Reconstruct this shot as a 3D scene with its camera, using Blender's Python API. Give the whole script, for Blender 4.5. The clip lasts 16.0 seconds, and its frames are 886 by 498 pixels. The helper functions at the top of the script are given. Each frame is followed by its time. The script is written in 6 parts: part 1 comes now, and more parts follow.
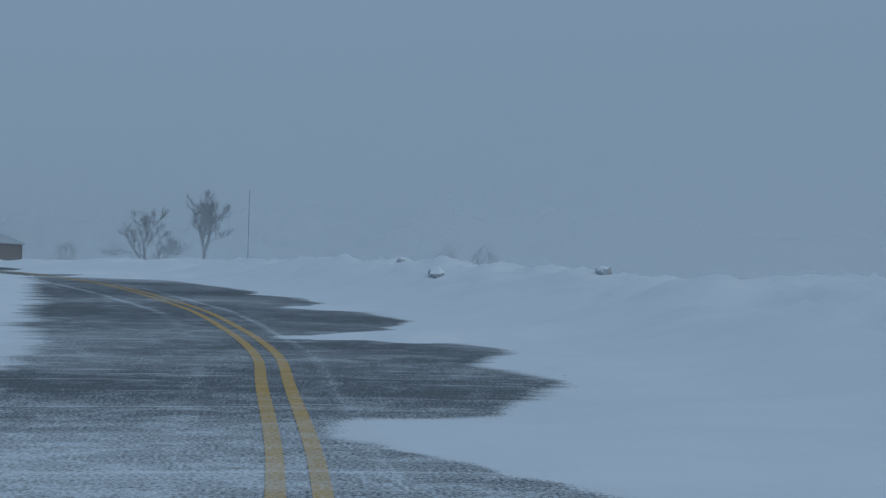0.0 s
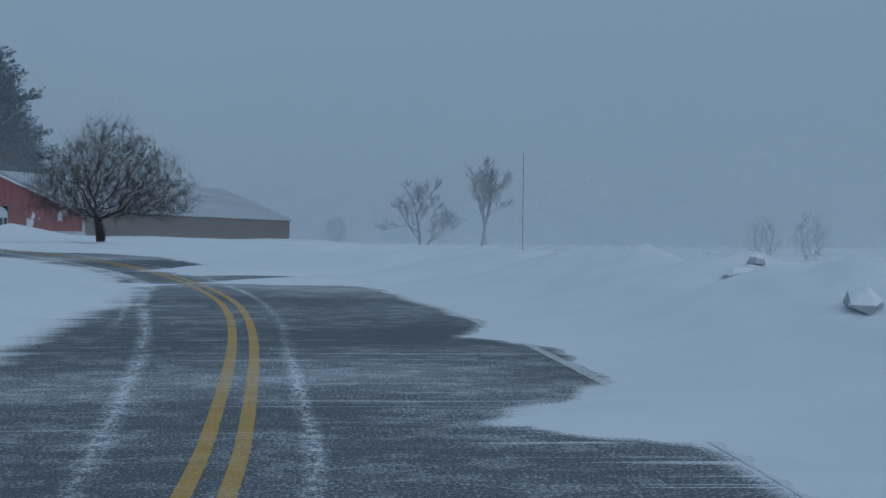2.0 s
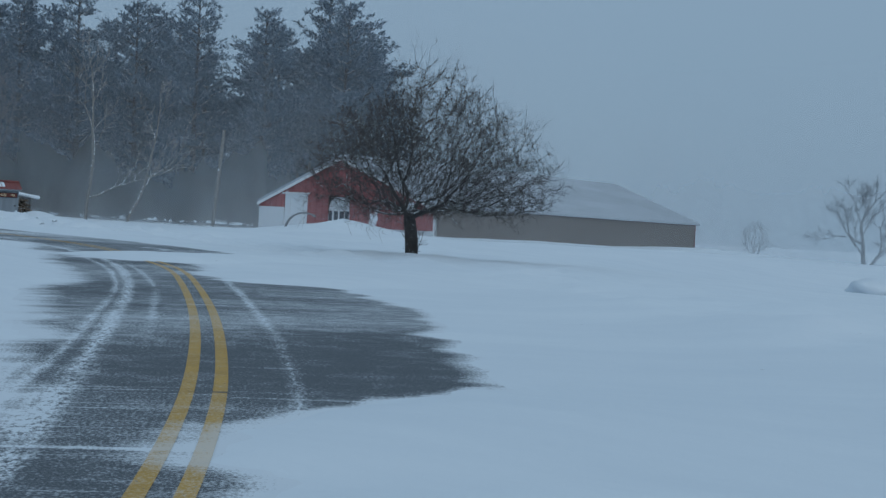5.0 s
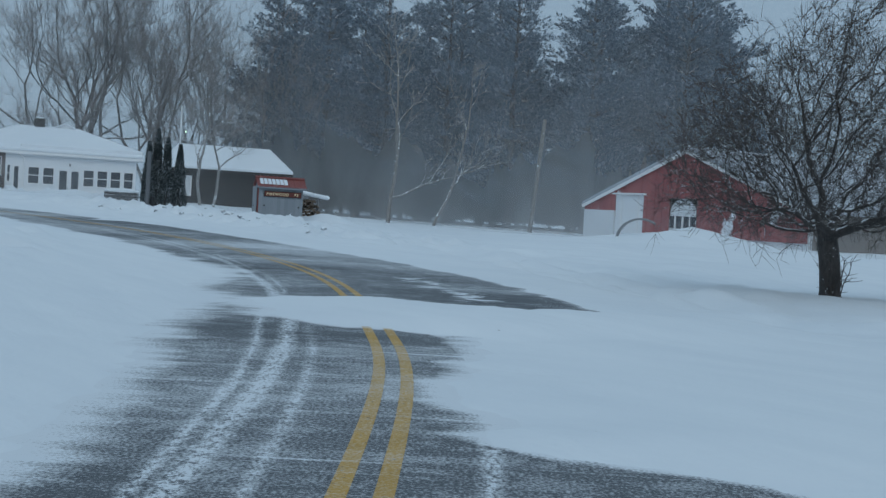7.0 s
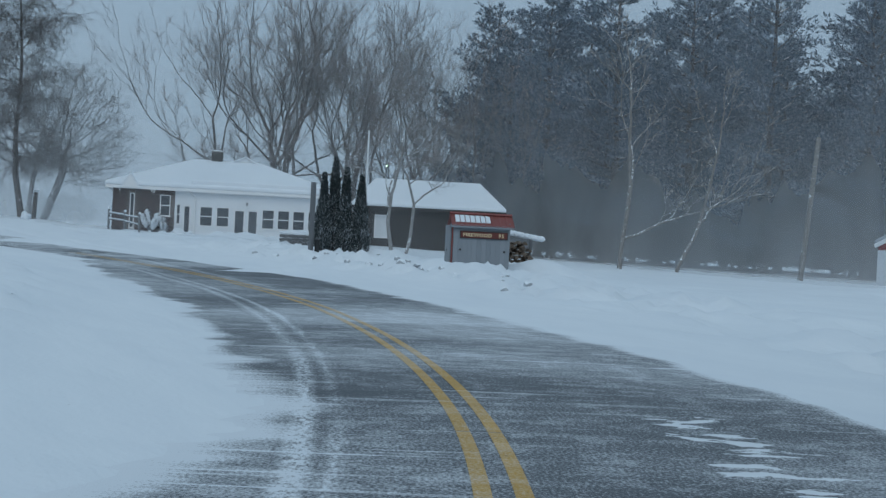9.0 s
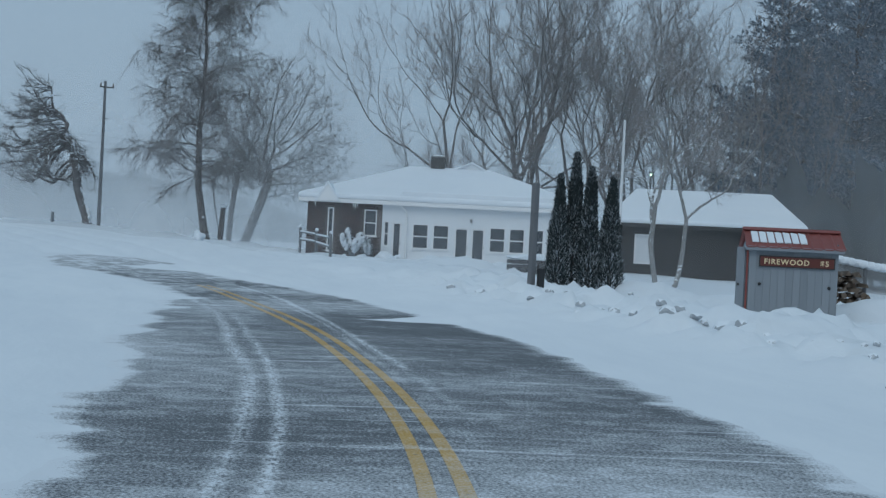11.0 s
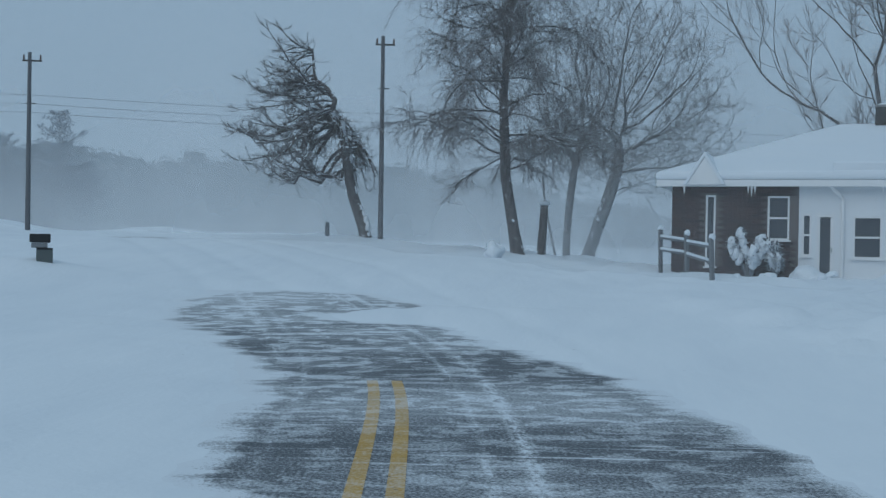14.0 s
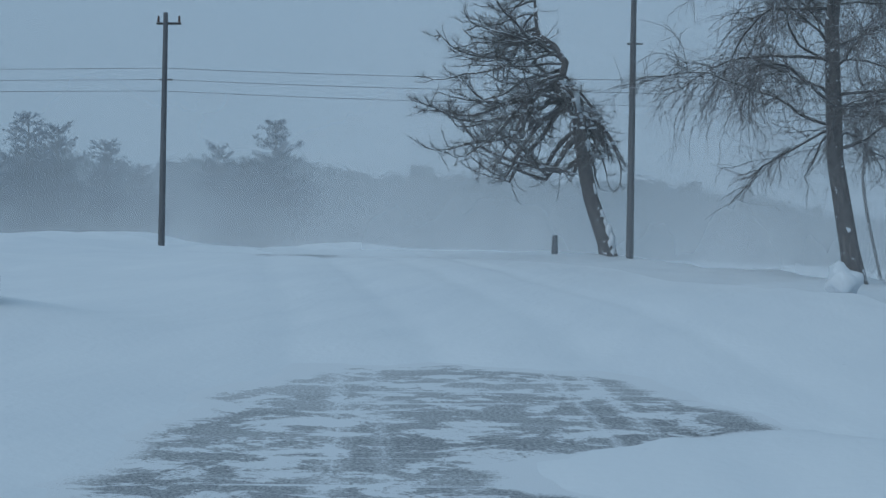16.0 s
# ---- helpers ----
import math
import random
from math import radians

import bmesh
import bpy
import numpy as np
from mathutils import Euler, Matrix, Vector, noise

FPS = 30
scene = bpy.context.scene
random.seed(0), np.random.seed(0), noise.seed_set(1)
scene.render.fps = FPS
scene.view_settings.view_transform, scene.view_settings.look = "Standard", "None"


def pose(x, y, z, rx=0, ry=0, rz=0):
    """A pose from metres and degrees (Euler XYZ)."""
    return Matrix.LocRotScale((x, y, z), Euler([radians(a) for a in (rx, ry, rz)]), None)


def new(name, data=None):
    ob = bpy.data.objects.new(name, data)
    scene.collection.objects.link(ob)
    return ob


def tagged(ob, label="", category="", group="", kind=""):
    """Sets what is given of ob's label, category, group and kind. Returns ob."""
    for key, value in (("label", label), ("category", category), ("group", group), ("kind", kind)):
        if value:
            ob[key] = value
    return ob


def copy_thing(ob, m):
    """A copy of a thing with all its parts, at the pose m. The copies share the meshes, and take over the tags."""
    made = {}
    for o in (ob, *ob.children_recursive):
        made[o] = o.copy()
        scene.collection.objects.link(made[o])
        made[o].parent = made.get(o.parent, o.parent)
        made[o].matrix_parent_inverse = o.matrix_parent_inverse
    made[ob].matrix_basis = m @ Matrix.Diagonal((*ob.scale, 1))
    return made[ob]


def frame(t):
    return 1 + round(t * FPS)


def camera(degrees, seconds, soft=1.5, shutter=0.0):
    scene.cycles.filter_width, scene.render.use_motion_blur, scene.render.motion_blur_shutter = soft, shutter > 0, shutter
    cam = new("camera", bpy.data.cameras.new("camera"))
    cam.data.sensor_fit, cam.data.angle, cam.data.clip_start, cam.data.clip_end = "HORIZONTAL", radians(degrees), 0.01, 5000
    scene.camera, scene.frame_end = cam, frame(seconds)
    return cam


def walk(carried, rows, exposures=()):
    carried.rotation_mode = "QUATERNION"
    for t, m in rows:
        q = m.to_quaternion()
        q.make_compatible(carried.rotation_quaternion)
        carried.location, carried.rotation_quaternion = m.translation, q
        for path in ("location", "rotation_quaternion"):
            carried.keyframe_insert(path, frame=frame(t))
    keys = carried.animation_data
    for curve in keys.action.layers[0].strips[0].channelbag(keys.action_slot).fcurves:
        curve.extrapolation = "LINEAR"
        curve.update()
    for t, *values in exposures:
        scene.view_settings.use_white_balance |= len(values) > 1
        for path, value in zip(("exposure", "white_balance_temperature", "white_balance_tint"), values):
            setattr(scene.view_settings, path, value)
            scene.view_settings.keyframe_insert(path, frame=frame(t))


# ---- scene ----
cam = camera(40.0, 16.0, soft=1.4)
ROWS = [
    (0, 0.400, 0.041, 1.511, 5.96, 1.54, -1.42),
    (0.5, 0.176, 3.097, 1.758, 9.09, 0.96, -1.78),
    (1, -0.372, 6.671, 1.949, 12.87, 0.48, -1.75),
    (1.5, -1.266, 10.616, 2.086, 16.55, 0.13, -1.06),
    (2, -2.503, 14.657, 2.234, 19.59, -0.26, -0.67),
    (2.5, -3.987, 18.550, 2.319, 22.58, -0.32, -0.91),
    (3, -5.648, 22.208, 2.415, 25.74, -0.38, -1.57),
    (3.5, -7.385, 25.630, 2.521, 27.68, -0.39, -2.08),
    (4, -9.146, 28.881, 2.628, 32.93, -0.48, -2.34),
    (4.5, -11.042, 31.943, 2.717, 35.68, -0.62, -2.53),
    (7, -23.341, 44.317, 3.213, 53.45, -1.63, -3.32),
    (7.5, -25.991, 46.266, 3.279, 57.11, -1.68, -3.29),
    (8, -28.641, 48.124, 3.293, 59.38, -1.32, -3.01),
    (8.5, -31.368, 49.864, 3.302, 61.59, -0.74, -2.86),
    (11, -47.177, 57.242, 3.491, 76.70, 0.20, -2.95),
    (11.5, -50.218, 58.186, 3.529, 79.95, 0.00, -2.87),
    (12, -53.448, 58.938, 3.563, 83.26, -0.03, -2.63),
    (12.5, -56.669, 59.474, 3.601, 86.13, -0.00, -2.63),
    (13, -59.895, 59.847, 3.656, 89.11, 0.01, -2.13),
    (13.5, -62.843, 59.927, 3.675, 91.32, 0.03, -1.60),
    (14, -65.983, 59.929, 3.735, 94.54, -0.11, -1.01),
    (14.5, -69.067, 59.683, 3.807, 97.80, -0.34, -0.94),
    (15, -72.047, 59.263, 3.836, 100.37, -0.31, -1.08),
    (15.5, -74.912, 58.760, 3.825, 103.31, 0.09, -1.28),
    (16, -77.823, 58.068, 3.806, 105.61, 0.56, -1.22),]
walk(cam, [(t, pose(x, y, z, 90 + pitch, roll, yaw)) for t, x, y, z, yaw, pitch, roll in ROWS],
     [(0, -0.20, 6350, 8), (3, -0.22, 6300, 8), (4, -0.28, 6300, 7), (4.5, -0.07, 6350, 6), (7, 0.20, 6720, 6), (11, 0.28, 6780, 7), (13, 0.17, 6620, 6), (16, 0.10, 6400, 5)])

# ---- world and light: a thick overcast, brighter overhead ----
SUN_UP, SUN_ROUND = radians(38), radians(120)
world = bpy.data.worlds.new("overcast_sky")
scene.world = world
world.use_nodes = True
wn, wl = world.node_tree.nodes, world.node_tree.links
wn.clear()
sky = wn.new("ShaderNodeTexSky")
sky.sky_type, sky.sun_disc = "NISHITA", False
sky.sun_elevation, sky.sun_rotation, sky.air_density, sky.dust_density = SUN_UP, SUN_ROUND, 1.0, 4.0
dirn = wn.new("ShaderNodeTexCoord")
sep = wn.new("ShaderNodeSeparateXYZ")
wl.new(dirn.outputs["Generated"], sep.inputs[0])
ramp = wn.new("ShaderNodeValToRGB")
ramp.color_ramp.elements[0].position, ramp.color_ramp.elements[0].color = 0.0, (2.0, 2.95, 4.1, 1)
ramp.color_ramp.elements[1].position, ramp.color_ramp.elements[1].color = 1.0, (3.1, 4.4, 5.8, 1)
mid = ramp.color_ramp.elements.new(0.22)
mid.color = (2.3, 3.3, 4.5, 1)
wl.new(sep.outputs["Z"], ramp.inputs[0])
mixw = wn.new("ShaderNodeMixRGB")
mixw.inputs[0].default_value = 0.92
wl.new(sky.outputs[0], mixw.inputs[1])
wl.new(ramp.outputs[0], mixw.inputs[2])
bg = wn.new("ShaderNodeBackground")
bg.inputs["Strength"].default_value = 0.1
wl.new(mixw.outputs[0], bg.inputs["Color"])
outw = wn.new("ShaderNodeOutputWorld")
wl.new(bg.outputs[0], outw.inputs["Surface"])

sun = new("sun", bpy.data.lights.new("sun", "SUN"))
sun.data.energy, sun.data.angle, sun.data.color = 0.35, radians(40), (0.93, 0.97, 1.0)
sun.matrix_world = pose(0, 0, 60, 90 - math.degrees(SUN_UP), 0, -math.degrees(SUN_ROUND) + 180)


# ---- materials ----
def material(name):
    m = bpy.data.materials.new(name)
    m.use_nodes = True
    nt = m.node_tree
    return m, nt.nodes, nt.links, nt.nodes["Principled BSDF"]


def coords(n, l, kind="Object", scale=(1, 1, 1), rot=(0, 0, 0)):
    tc, mp = n.new("ShaderNodeTexCoord"), n.new("ShaderNodeMapping")
    mp.inputs["Scale"].default_value, mp.inputs["Rotation"].default_value = scale, rot
    l.new(tc.outputs[kind], mp.inputs[0])
    return mp.outputs[0]


def noise_at(n, l, vec, scale, detail=3.0, rough=0.55, dist=0.0):
    t = n.new("ShaderNodeTexNoise")
    t.inputs["Scale"].default_value, t.inputs["Detail"].default_value = scale, detail
    t.inputs["Roughness"].default_value, t.inputs["Distortion"].default_value = rough, dist
    l.new(vec, t.inputs["Vector"])
    return t.outputs["Fac"]


def ramp_at(n, l, fac, lo, hi, a=(0, 0, 0, 1), b=(1, 1, 1, 1)):
    r = n.new("ShaderNodeValToRGB")
    r.color_ramp.elements[0].position, r.color_ramp.elements[1].position = lo, hi
    r.color_ramp.elements[0].color, r.color_ramp.elements[1].color = (*a[:3], 1), (*b[:3], 1)
    l.new(fac, r.inputs[0])
    return r.outputs["Color"]


def calc(n, l, op, a, b=None, clamp=False):
    m = n.new("ShaderNodeMath")
    m.operation, m.use_clamp = op, clamp
    for i, v in enumerate((a, b)):
        if v is None:
            continue
        if isinstance(v, (int, float)):
            m.inputs[i].default_value = v
        else:
            l.new(v, m.inputs[i])
    return m.outputs[0]


def mix(n, l, fac, a, b):
    m = n.new("ShaderNodeMixRGB")
    for i, v in enumerate((fac, a, b)):
        if isinstance(v, (int, float)):
            m.inputs[i].default_value = v
        elif isinstance(v, tuple):
            m.inputs[i].default_value = (*v[:3], 1)
        else:
            l.new(v, m.inputs[i])
    return m.outputs[0]


def bump(n, l, b, height, strength, distance):
    k = n.new("ShaderNodeBump")
    k.inputs["Strength"].default_value, k.inputs["Distance"].default_value = strength, distance
    l.new(height, k.inputs["Height"])
    l.new(k.outputs[0], b.inputs["Normal"])


SNOW = (0.80, 0.85, 0.90)


def plain(name, colour, rough=0.7, grain=6.0, spread=0.25, metal=0.0, snow=0.0, bumps=0.3, stretch=(1, 1, 1)):
    """A weathered surface: two scales of tone, fine relief, and snow caught on what faces up."""
    m, n, l, b = material(name)
    v = coords(n, l, scale=stretch)
    big, fine = noise_at(n, l, v, grain * 0.2, 2), noise_at(n, l, v, grain * 3, 4)
    tone = mix(n, l, calc(n, l, "ADD", calc(n, l, "MULTIPLY", big, 0.6), calc(n, l, "MULTIPLY", fine, 0.4)),
               tuple(c * (1 - spread) for c in colour), tuple(min(1, c * (1 + spread)) for c in colour))
    if snow:
        g, sp = n.new("ShaderNodeNewGeometry"), n.new("ShaderNodeSeparateXYZ")
        l.new(g.outputs["Normal"], sp.inputs[0])
        patch = noise_at(n, l, v, 1.3, 4)
        up = calc(n, l, "ADD", sp.outputs["Z"], calc(n, l, "MULTIPLY", calc(n, l, "SUBTRACT", patch, 0.5), 1.4))
        tone = mix(n, l, ramp_at(n, l, up, 1.0 - snow, 1.08 - snow), tone, SNOW)
    l.new(tone, b.inputs["Base Color"])
    b.inputs["Roughness"].default_value, b.inputs["Metallic"].default_value = rough, metal
    bump(n, l, b, fine, bumps, 0.02)
    return m


def bark_material(name, dark, light, speck):
    """Furrowed bark, with wind-driven snow stuck in patches."""
    m, n, l, b = material(name)
    v = coords(n, l, scale=(1, 1, 0.4))
    furrow, big, fine = noise_at(n, l, v, 16, 4, 0.65, 0.4), noise_at(n, l, v, 2.2, 3), noise_at(n, l, v, 40, 3)
    tone = mix(n, l, ramp_at(n, l, furrow, 0.38, 0.62), dark, light)
    tone = mix(n, l, calc(n, l, "MULTIPLY", big, 0.5), tone, tuple(c * 1.7 for c in light))
    load = calc(n, l, "ADD", calc(n, l, "MULTIPLY", noise_at(n, l, coords(n, l), 6, 4, 0.6), 0.75), calc(n, l, "MULTIPLY", big, 0.25))
    g, sp = n.new("ShaderNodeNewGeometry"), n.new("ShaderNodeSeparateXYZ")
    l.new(g.outputs["Normal"], sp.inputs[0])
    load = calc(n, l, "ADD", load, calc(n, l, "MULTIPLY", sp.outputs["Z"], 0.16))
    tone = mix(n, l, ramp_at(n, l, load, 0.66 - speck, 0.69 - speck), tone, SNOW)
    l.new(tone, b.inputs["Base Color"])
    b.inputs["Roughness"].default_value = 0.9
    bump(n, l, b, calc(n, l, "ADD", furrow, calc(n, l, "MULTIPLY", fine, 0.3)), 0.9, 0.03)
    return m


def snow_material():
    m, n, l, b = material("wind_packed_snow")
    v = coords(n, l)
    vs = coords(n, l, scale=(0.5, 1.6, 1), rot=(0, 0, 0.5))
    big, fine, rip = noise_at(n, l, v, 0.12, 3), noise_at(n, l, v, 14, 4), noise_at(n, l, vs, 0.7, 4, 0.5, 0.2)
    blow = noise_at(n, l, coords(n, l, scale=(0.35, 1.5, 1), rot=(0, 0, 0.5)), 0.9, 5, 0.6, 0.3)
    tone = mix(n, l, calc(n, l, "ADD", calc(n, l, "MULTIPLY", big, 0.5), calc(n, l, "MULTIPLY", blow, 0.5)), (0.62, 0.68, 0.75), (0.86, 0.90, 0.93))
    grit = ramp_at(n, l, noise_at(n, l, v, 9, 2, 0.4), 0.76, 0.8)
    near = ramp_at(n, l, noise_at(n, l, v, 0.5, 2), 0.52, 0.62)
    tone = mix(n, l, calc(n, l, "MULTIPLY", calc(n, l, "MULTIPLY", grit, near), 0.5), tone, (0.25, 0.26, 0.27))
    l.new(tone, b.inputs["Base Color"])
    b.inputs["Roughness"].default_value = 0.75
    h = calc(n, l, "ADD", calc(n, l, "MULTIPLY", rip, 1.0), calc(n, l, "MULTIPLY", fine, 0.12))
    bump(n, l, b, h, 0.5, 0.12)
    return m


# wheel marks: half width, then (metres along, metres across) and (metres along, how much snow they hold)
TRACKS = [
    (0.13, [(17, -0.7), (21, -0.71), (25, -0.92), (34, -1.37), (40, -0.86), (44, -0.85), (47, -1.06), (57, -0.95), (62, -1.03), (66, -1.0), (69, -1.15), (73, -1.31), (85, -1.4), (91, -1.3), (95, -1.38), (100, -1.09)],
     [(17, 0.1), (21, 0.4), (25, 0.65), (34, 0.65), (37, 0.4), (40, 0.9), (66, 1.0), (70, 1.0), (76, 0.7), (80, 0.3), (86, 0.45), (97, 0.5), (101, 0.3)]),
    (0.09, [(34, -1.6), (46, -1.35), (57, -1.12), (62, -1.29), (66, -1.36), (70, -1.0), (77, -1.1), (92, -1.05), (96, -1.05), (100, -0.8)], [(28, 0.0), (34, 0.5), (57, 0.7), (66, 0.6), (72, 0.4), (80, 0.3), (86, 0.55), (96, 0.4), (101, 0.2)]),
    (0.08, [(50, -0.6), (57, -0.57), (62, -0.73), (66, -0.8)], [(48, 0.0), (52, 0.5), (62, 0.5), (67, 0.0)]),
    (0.10, [(17, 0.5), (22.6, 0.58), (28, 0.47), (36.5, 0.6), (48, 0.7), (57.5, 0.68), (70, 0.8), (90, 0.5), (96, 0.48), (101, 0.75), (105, 1.0)],
     [(10, 0.15), (17, 0.4), (25, 0.75), (32, 0.25), (36, 0.6), (43, 0.7), (50, 0.4), (57, 0.9), (60, 0.5), (66, 0.0), (88, 0.0), (93, 0.5), (101, 0.7), (106, 0.5)]),
    (0.06, [(95, 0.27), (99, 0.5), (105, 0.7)], [(90, 0.0), (95, 0.5), (106, 0.3)]),
    (0.20, [(37, -0.95), (41.4, -0.9), (45.3, -1.0), (48, -1.02)], [(37, 0.0), (39.5, 1.3), (42.5, 1.6), (45.5, 1.4), (48.5, 0.0)]),
    (0.07, [(39, -1.42), (43, -1.38), (48, -1.3)], [(37, 0.0), (40, 0.9), (46, 0.9), (51, 0.0)]),
    (0.07, [(39, -1.68), (43, -1.62), (48, -1.5)], [(37, 0.0), (40, 0.8), (46, 0.7), (49, 0.0)]),
    (0.22, [(84, -2.4), (89, -2.65), (98, -2.6)], [(80, 0.0), (85, 0.3), (92, 0.25), (99, 0.0)])]


def table_at(n, l, fac, rows):
    """A number that changes along the road, given at a few places."""
    r = n.new("ShaderNodeValToRGB")
    e = r.color_ramp.elements
    for i, (at, v) in enumerate(rows):
        k = e[i] if i < 2 else e.new(at)
        k.position, k.color = at, (v, v, v, 1)
    l.new(fac, r.inputs[0])
    return r.outputs["Color"]


def dusting(n, l):
    """Where wind has laid thin snow on the pavement: streaks across the road, wheel marks along it, crystals between the stones. UV is metres along and across."""
    uv = coords(n, l, "UV")
    sp = n.new("ShaderNodeSeparateXYZ")
    l.new(uv, sp.inputs[0])
    s, d = sp.outputs["X"], sp.outputs["Y"]
    streak = noise_at(n, l, coords(n, l, "UV", (2.4, 0.13, 1), (0, 0, 0.08)), 2.2, 4, 0.6, 0.35)
    patch = noise_at(n, l, coords(n, l, "UV", (1, 0.5, 1)), 0.22, 3)
    grain = noise_at(n, l, coords(n, l, "UV", (1, 1, 1)), 38, 3, 0.7)
    wob = calc(n, l, "MULTIPLY", calc(n, l, "SUBTRACT", noise_at(n, l, uv, 0.35, 2), 0.5), 0.12)
    dd, far = calc(n, l, "ADD", d, wob), calc(n, l, "DIVIDE", s, 130.0)
    total = None
    for wide, way, load in TRACKS:
        at = calc(n, l, "SUBTRACT", calc(n, l, "MULTIPLY", table_at(n, l, far, [(a / 130, b / 8 + 0.5) for a, b in way]), 8.0), 4.0)
        one = calc(n, l, "SUBTRACT", 1.0, calc(n, l, "DIVIDE", calc(n, l, "ABSOLUTE", calc(n, l, "SUBTRACT", dd, at)), wide), True)
        one = calc(n, l, "MULTIPLY", one, table_at(n, l, far, [(a / 130, 0.8 * b) for a, b in load]))
        total = one if total is None else calc(n, l, "MAXIMUM", total, one)
    total = calc(n, l, "MULTIPLY", total, ramp_at(n, l, noise_at(n, l, coords(n, l, "UV", (0.7, 1.3, 1)), 13, 5, 0.8), 0.42, 0.56))
    marks = calc(n, l, "MULTIPLY", total, ramp_at(n, l, noise_at(n, l, coords(n, l, "UV", (0.5, 2, 1)), 1.1, 3), 0.30, 0.50))
    late = n.new("ShaderNodeMapRange")
    late.inputs["From Min"].default_value, late.inputs["From Max"].default_value = 100, 116
    late.inputs["To Min"].default_value, late.inputs["To Max"].default_value = 0.0, 0.20
    l.new(s, late.inputs["Value"])
    # The high first value paints airborne haze onto the start of the pavement.
    swept = table_at(n, l, far, [(a / 130, b) for a, b in ((0, 0.16), (12, 0.06), (17, 0.0), (22, -0.06), (41, -0.10), (50, 0.03), (66, 0.05), (74, 0.05), (84, 0.15), (90, 0.10), (95, 0.05), (101, 0.04), (106, 0.06), (114, 0.06), (118, 0.15))])
    wisp = ramp_at(n, l, noise_at(n, l, coords(n, l, "UV", (7.0, 0.16, 1), (0, 0, 0.10)), 1.6, 3, 0.55, 0.3), 0.60, 0.67)
    wisp = calc(n, l, "MULTIPLY", wisp, ramp_at(n, l, noise_at(n, l, coords(n, l, "UV", (0.5, 0.4, 1)), 0.6, 2), 0.42, 0.60))
    amount = calc(n, l, "ADD", calc(n, l, "MULTIPLY", calc(n, l, "MULTIPLY", calc(n, l, "SUBTRACT", streak, 0.5), table_at(n, l, far, [(0.0, 0.8), (0.1, 0.5), (0.3, 0.35), (0.4, 0.5), (0.84, 0.5), (0.91, 0.4)])), calc(n, l, "ADD", 0.05, calc(n, l, "MULTIPLY", noise_at(n, l, coords(n, l, "UV", (1, 0.3, 1)), 0.13, 2), 0.95))), calc(n, l, "MULTIPLY", calc(n, l, "SUBTRACT", patch, 0.5), 1.1))
    amount = calc(n, l, "ADD", amount, calc(n, l, "ADD", calc(n, l, "MULTIPLY", marks, calc(n, l, "ADD", 0.9, calc(n, l, "MULTIPLY", swept, 2.5))), calc(n, l, "ADD", late.outputs[0], swept)))
    amount = calc(n, l, "ADD", amount, calc(n, l, "MULTIPLY", calc(n, l, "SUBTRACT", grain, 0.46), calc(n, l, "SUBTRACT", 1.45, calc(n, l, "MULTIPLY", late.outputs[0], 3.4))))
    amount = calc(n, l, "ADD", amount, calc(n, l, "MULTIPLY", wisp, 0.38))
    blotch = ramp_at(n, l, noise_at(n, l, coords(n, l, "UV", (1.3, 0.8, 1)), 2.4, 7, 0.74, 0.4), 0.50, 0.56)
    amount = calc(n, l, "ADD", amount, calc(n, l, "MULTIPLY", calc(n, l, "SUBTRACT", blotch, 0.4), calc(n, l, "ADD", 0.12, calc(n, l, "MULTIPLY", late.outputs[0], 1.25))))
    # flat scabs of packed snow left on one stretch of the right-hand lane
    where = calc(n, l, "MULTIPLY", table_at(n, l, far, [(68.5 / 130, 0.0), (70 / 130, 1.0), (74 / 130, 1.0), (76 / 130, 0.0)]), calc(n, l, "SUBTRACT", 1.0, calc(n, l, "DIVIDE", calc(n, l, "ABSOLUTE", calc(n, l, "SUBTRACT", d, 1.95)), 0.65), True))
    scab = ramp_at(n, l, calc(n, l, "ADD", noise_at(n, l, coords(n, l, "UV", (2.6, 0.9, 1), (0, 0, 0.35)), 1.5, 4, 0.6, 0.4), calc(n, l, "MULTIPLY", where, 0.16)), 0.66, 0.69)
    amount = calc(n, l, "ADD", amount, calc(n, l, "MULTIPLY", calc(n, l, "MULTIPLY", scab, where), 1.6))
    edge = n.new("ShaderNodeUVMap")
    edge.uv_map = "drift"
    ep = n.new("ShaderNodeSeparateXYZ")
    l.new(edge.outputs[0], ep.inputs[0])
    feather = n.new("ShaderNodeMapRange")
    feather.inputs["From Min"].default_value, feather.inputs["From Max"].default_value = 0.0, 0.75
    feather.inputs["To Min"].default_value, feather.inputs["To Max"].default_value = 0.85, 0.0
    l.new(ep.outputs["X"], feather.inputs["Value"])
    amount = calc(n, l, "ADD", amount, calc(n, l, "MULTIPLY", feather.outputs[0], calc(n, l, "ADD", streak, 0.35)))
    return ramp_at(n, l, amount, -0.34, 0.52), grain, uv


def asphalt_material():
    m, n, l, b = material("worn_asphalt")
    dust, grain, uv = dusting(n, l)
    stones = noise_at(n, l, uv, 90, 2, 0.6)
    tone = mix(n, l, ramp_at(n, l, stones, 0.35, 0.68), (0.040, 0.047, 0.056), (0.15, 0.168, 0.19))
    tone = mix(n, l, calc(n, l, "MULTIPLY", dust, 0.96), tone, (0.745, 0.79, 0.84))
    l.new(tone, b.inputs["Base Color"])
    b.inputs["Roughness"].default_value = 0.8
    bump(n, l, b, calc(n, l, "ADD", stones, grain), 0.5, 0.008)
    return m


